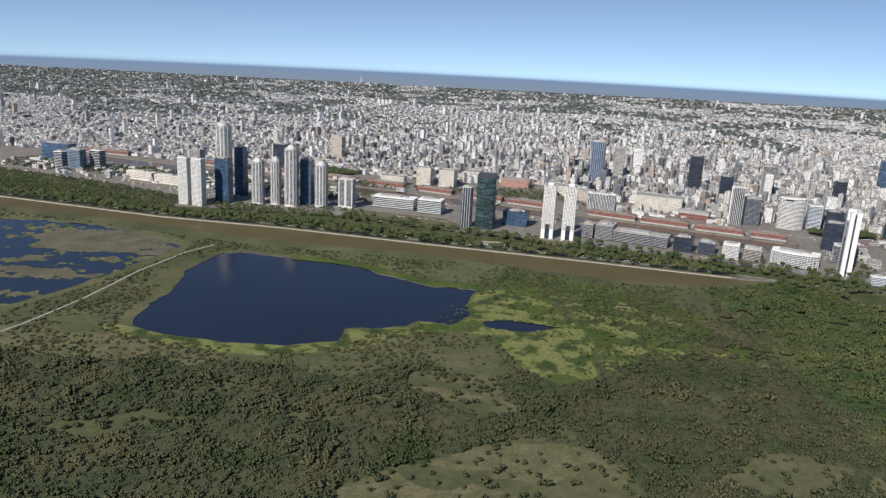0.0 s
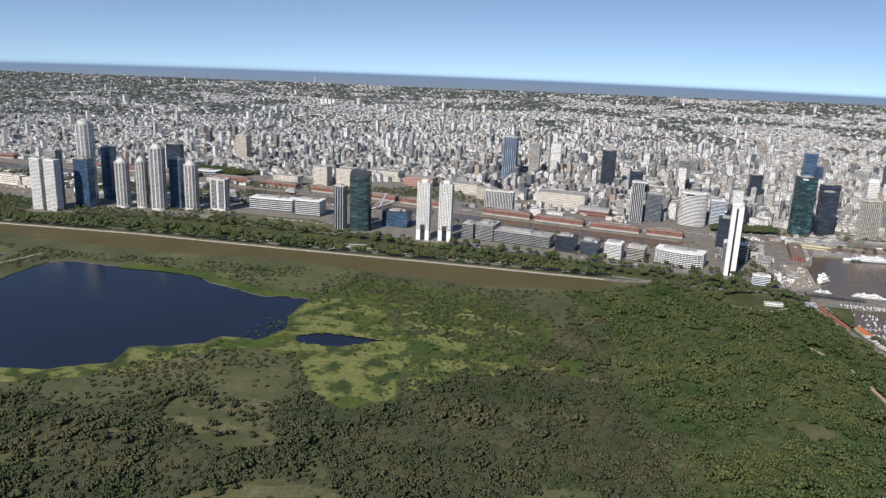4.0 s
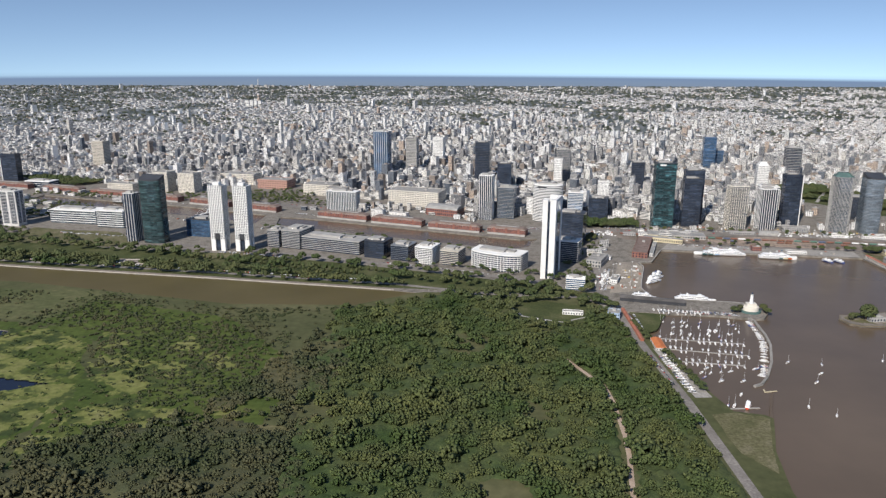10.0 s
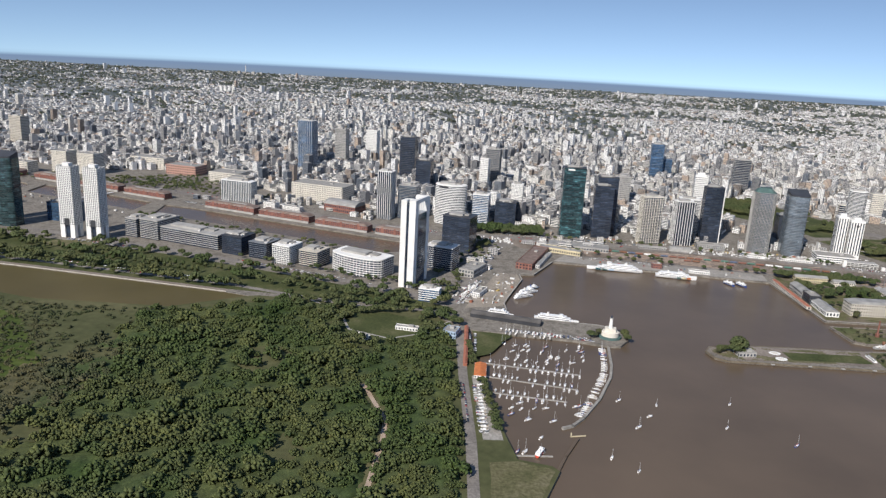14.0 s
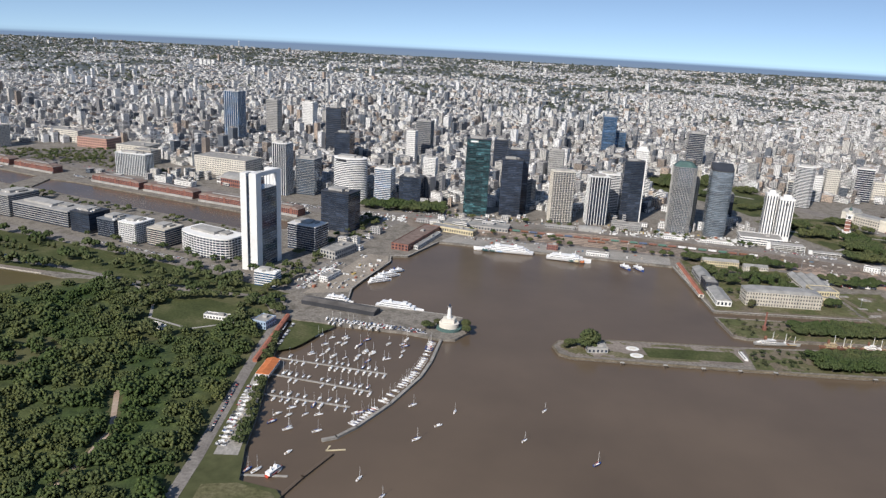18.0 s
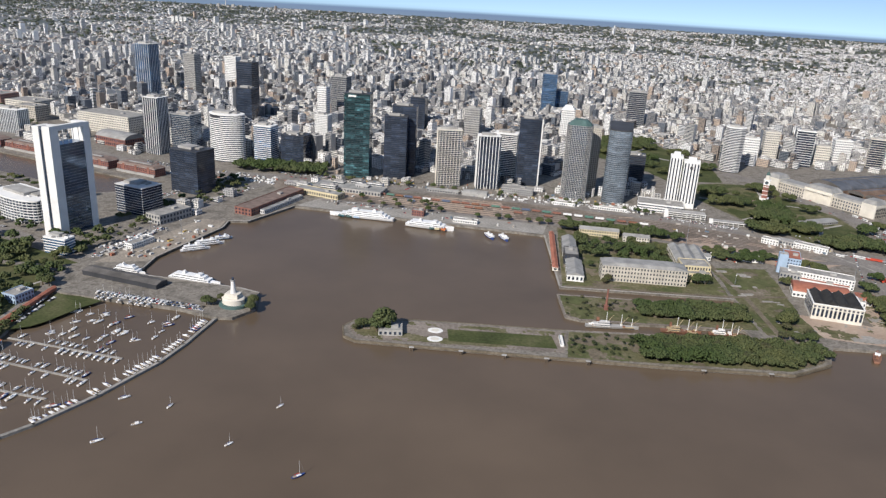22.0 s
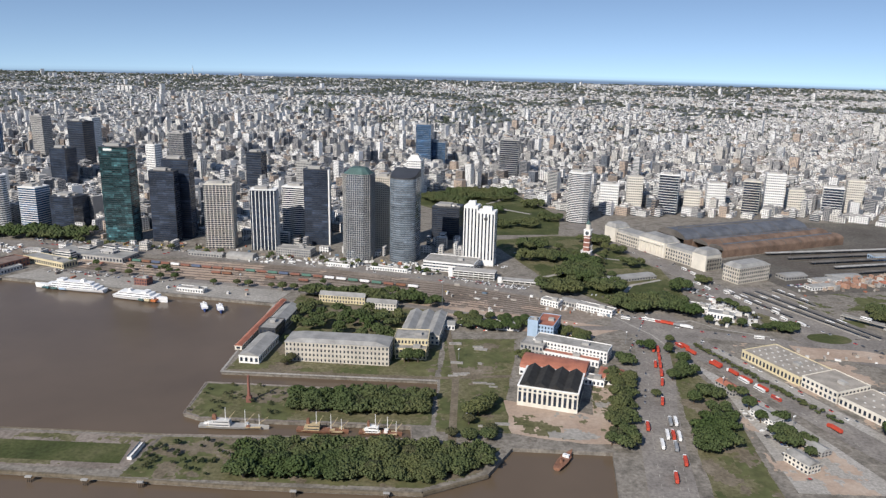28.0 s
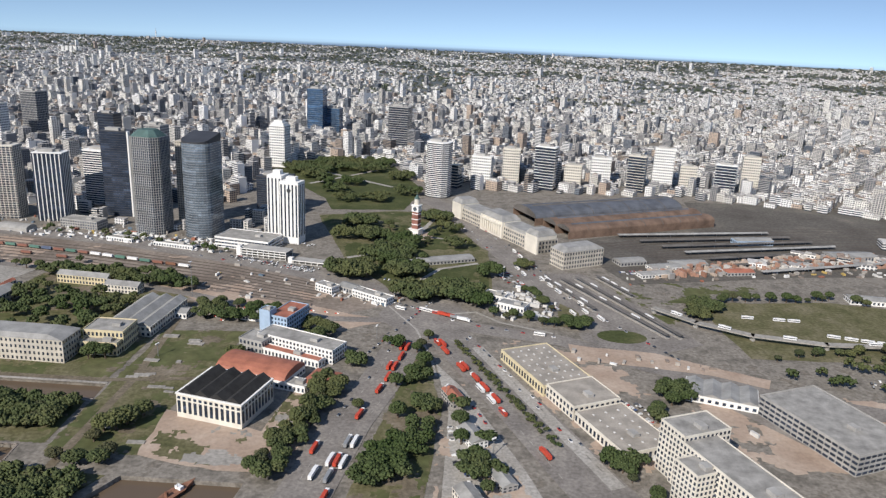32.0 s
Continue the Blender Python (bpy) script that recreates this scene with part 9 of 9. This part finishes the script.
strew("yard_clutter", [
    ([(1060, 1610), (1116, 1608), (1164, 1750), (1120, 1790)], 9, 66, 0.4), ([(1180, 1985), (1290, 1950), (1480, 1985), (1200, 2060)], 15, -12, 0.35), ([(1880, 1800), (2040, 1760), (2100, 1790), (1990, 1880), (1880, 1930)], 13, -18, 0.3),
    ([(1560, 2030), (1860, 1985), (1870, 2010), (1580, 2060)], 11, -12, 0.5), ([(1290, 1900), (1660, 1826), (1668, 1855), (1300, 1935)], 18, -11, 0.3), ([(2040, 1810), (2110, 1780), (2130, 1810), (2060, 1850)], 8, -34, 0.6),
    ([(2215, 1790), (2265, 1770), (2260, 1850), (2210, 1850)], 8, -28, 0.6), ([(2290, 1700), (2436, 1668), (2430, 1642), (2289, 1672)], 10, -14, 0.5), ([(2400, 1900), (2640, 1960), (2900, 2000), (2900, 2060), (2400, 1960)], 13, 12, 0.5),
    ([(2520, 1480), (2640, 1500), (3000, 1520), (2900, 1300), (2560, 1300)], 17, -20, 0.5), ([(2320, 1500), (2420, 1590), (2440, 1560), (2350, 1490)], 13, -60, 0.4), ([(440, 2262), (960, 2030), (980, 2060), (560, 2270)], 12, -25, 0.35),
    ([(1300, 2062), (1500, 2042), (1740, 1995), (1880, 1965), (1890, 2000), (1760, 2050), (1520, 2110), (1310, 2130)], 13, -12, 0.55), ([(900, 2080), (1180, 2020), (1190, 2060), (910, 2140)], 14, -14, 0.4), ([(-1600, 2480), (-800, 2260), (-300, 2160), (-280, 2230), (-760, 2380), (-1600, 2600)], 19, -16, 0.45), ([(-60, 2260), (330, 2100), (340, 2160), (-40, 2320)], 17, -22, 0.4)],
    1.5, 8.5, (0.8, 3.6), "clutter_mix", "crates, huts and gear strewn over yards", "clutter", 1.0, 0.25, 42)
strew("site_huts", [([(1560, 2002), (1740, 1982), (1866, 1952), (1872, 1976), (1700, 2016), (1570, 2032)], 8, -12, 0.5), ([(1690, 2010), (1760, 1998), (1770, 2020), (1700, 2030)], 5, -12, 0.6), ([(1790, 1996), (1880, 1975), (1884, 2005), (1800, 2020)], 7, -12, 0.5), ([(2222, 1846), (2278, 1807), (2312, 1822), (2250, 1880)], 9, -28, 0.55), ([(1040, 1640), (1070, 1635), (1098, 1710), (1070, 1720)], 8, 66, 0.4), ([(1085, 2040), (1185, 2015), (1195, 2060), (1095, 2085)], 7, -14, 0.6)], 2.5, 8, (1.2, 3.4), "white_mix", "white site huts, vans and stacked gear", "clutter", 0.6, 0.25, 46)
strew("dockside_houses", [([(-1560, 2560), (-1000, 2400), (-480, 2240), (-250, 2180), (-240, 2290), (-480, 2420), (-1000, 2600), (-1560, 2740)], 30, -18, 0.5), ([(-760, 2720), (-480, 2620), (-300, 2600), (-320, 2700), (-520, 2760), (-760, 2840)], 26, -20, 0.35), ([(20, 2480), (330, 2350), (560, 2280), (580, 2330), (350, 2430), (60, 2560)], 30, -24, 0.25)], 12, 26, (5, 15), "city", "low pale dockside blocks with flat roofs", "houses", 0.4, 0.0, 47, TOWER_SPOTS)
strew("shanty_houses", [([(2440, 1925), (2700, 2010), (3100, 2060), (3100, 2110), (2700, 2060), (2420, 1950)], 8, 16, 0.85), ([(3000, 1560), (3500, 1500), (3500, 1900), (3000, 1800)], 14, -6, 0.7)], 5, 10, (2.6, 8), "shanty_mix", "crowded small brick houses with flat roofs", "houses", 1.2, 0.25, 43)
strew("dock_houses", [([(560, 2330), (640, 2295), (700, 2330), (620, 2400)], 18, -22, 0.8), ([(830, 2200), (880, 2180), (900, 2230), (850, 2270)], 16, -22, 0.8), ([(1100, 2230), (1290, 2150), (1290, 2200), (1130, 2260)], 19, -14, 0.8), ([(1850, 2070), (1910, 2060), (1910, 2160), (1850, 2180)], 17, -12, 0.6), ([(1480, 2110), (1700, 2070), (1700, 2160), (1500, 2190)], 22, -12, 0.5), ([(1240, 2100), (1480, 2060), (1480, 2090), (1250, 2140)], 24, -12, 0.4), ([(1700, 2050), (1880, 2010), (1900, 2060), (1720, 2100)], 22, -12, 0.6)], 9, 20, (6, 24), "city", "small pale city houses between towers", "houses", 0.4, 0.0, 44, TOWER_SPOTS)

# raised rail bend by the coach station
BEND = [(2405, 1806), (2440, 1768), (2490, 1738), (2560, 1722), (2660, 1724), (2780, 1748), (2960, 1790)]
t = thing("viaduct", 2405, 1806, 0, "low concrete viaduct on square piers", "viaduct")
for (x0, y0), (x1, y1) in zip(BEND, BEND[1:]):
    part("deck", MB().box((x0 + x1) / 2 - 2405, (y0 + y1) / 2 - 1806, 5.2, 6.6, math.hypot(x1 - x0, y1 - y0) + 3, 9, math.degrees(math.atan2(y1 - y0, x1 - x0))), "quay", t)
    part("pier", MB().box(x0 - 2405, y0 - 1806, 0, 5.2, 2.4, 5, 20), "concrete", t)
for x, y, r in ((2424, 1786, -48), (2465, 1752, -36), (2525, 1730, -14), (2610, 1723, 1)):
    copy_thing(buses[0], pose(x, y, 6.6, 0, 0, r))

# bus shelters in rows before the station, with coaches between them
for x0, y0, x1, y1 in ((2313, 1904, 2400, 1732), (2333, 1911, 2414, 1732), (2294, 1896, 2337, 1800), (2361, 1920, 2391, 1852)):
    ln, turn = math.hypot(x1 - x0, y1 - y0), math.degrees(math.atan2(y1 - y0, x1 - x0))
    t = thing("bus_shelter", (x0 + x1) / 2, (y0 + y1) / 2, turn, "long dark canopy over a bus stop platform", "shelter", "bus shelters")
    part("platform", MB().box(0, 0, 0.3, 0.65, ln, 5), "paving", t, "pale raised platform")
    part("roof", MB().gable(0, 0, 4.2, 5.0, ln, 4.6), "shedroof", t)
    for j in range(5):
        part("post", MB().box(ln * (j - 2) * 0.22, 0, 0.6, 4.3, 0.5, 0.5), "steel", t)
    for k, q in enumerate((-0.34, -0.1, 0.2)):
        c = (x0 + x1) / 2 + q * (x1 - x0) - (y1 - y0) / ln * 5.5, (y0 + y1) / 2 + q * (y1 - y0) + (x1 - x0) / ln * 5.5
        copy_thing(buses[k % 2], pose(c[0], c[1], 0.4, 0, 0, turn))
strew("market_kiosks", [([(2221, 1838), (2262, 1864), (2291, 1792), (2276, 1767), (2235, 1763)], 9, -30, 0.6)], 5, 11, (2.6, 4.5), "pale", "low pale kiosks and awnings of a market", "kiosks", 0.6, 0.25, 91)

# ---- the plan is drawn at twice the size of the world ----
HALF = Matrix.Scale(PLAN, 4)
for ob in list(scene.objects):
    if ob.parent is None and ob.type not in ("CAMERA", "LIGHT"):
        ob.matrix_basis = HALF @ ob.matrix_basis
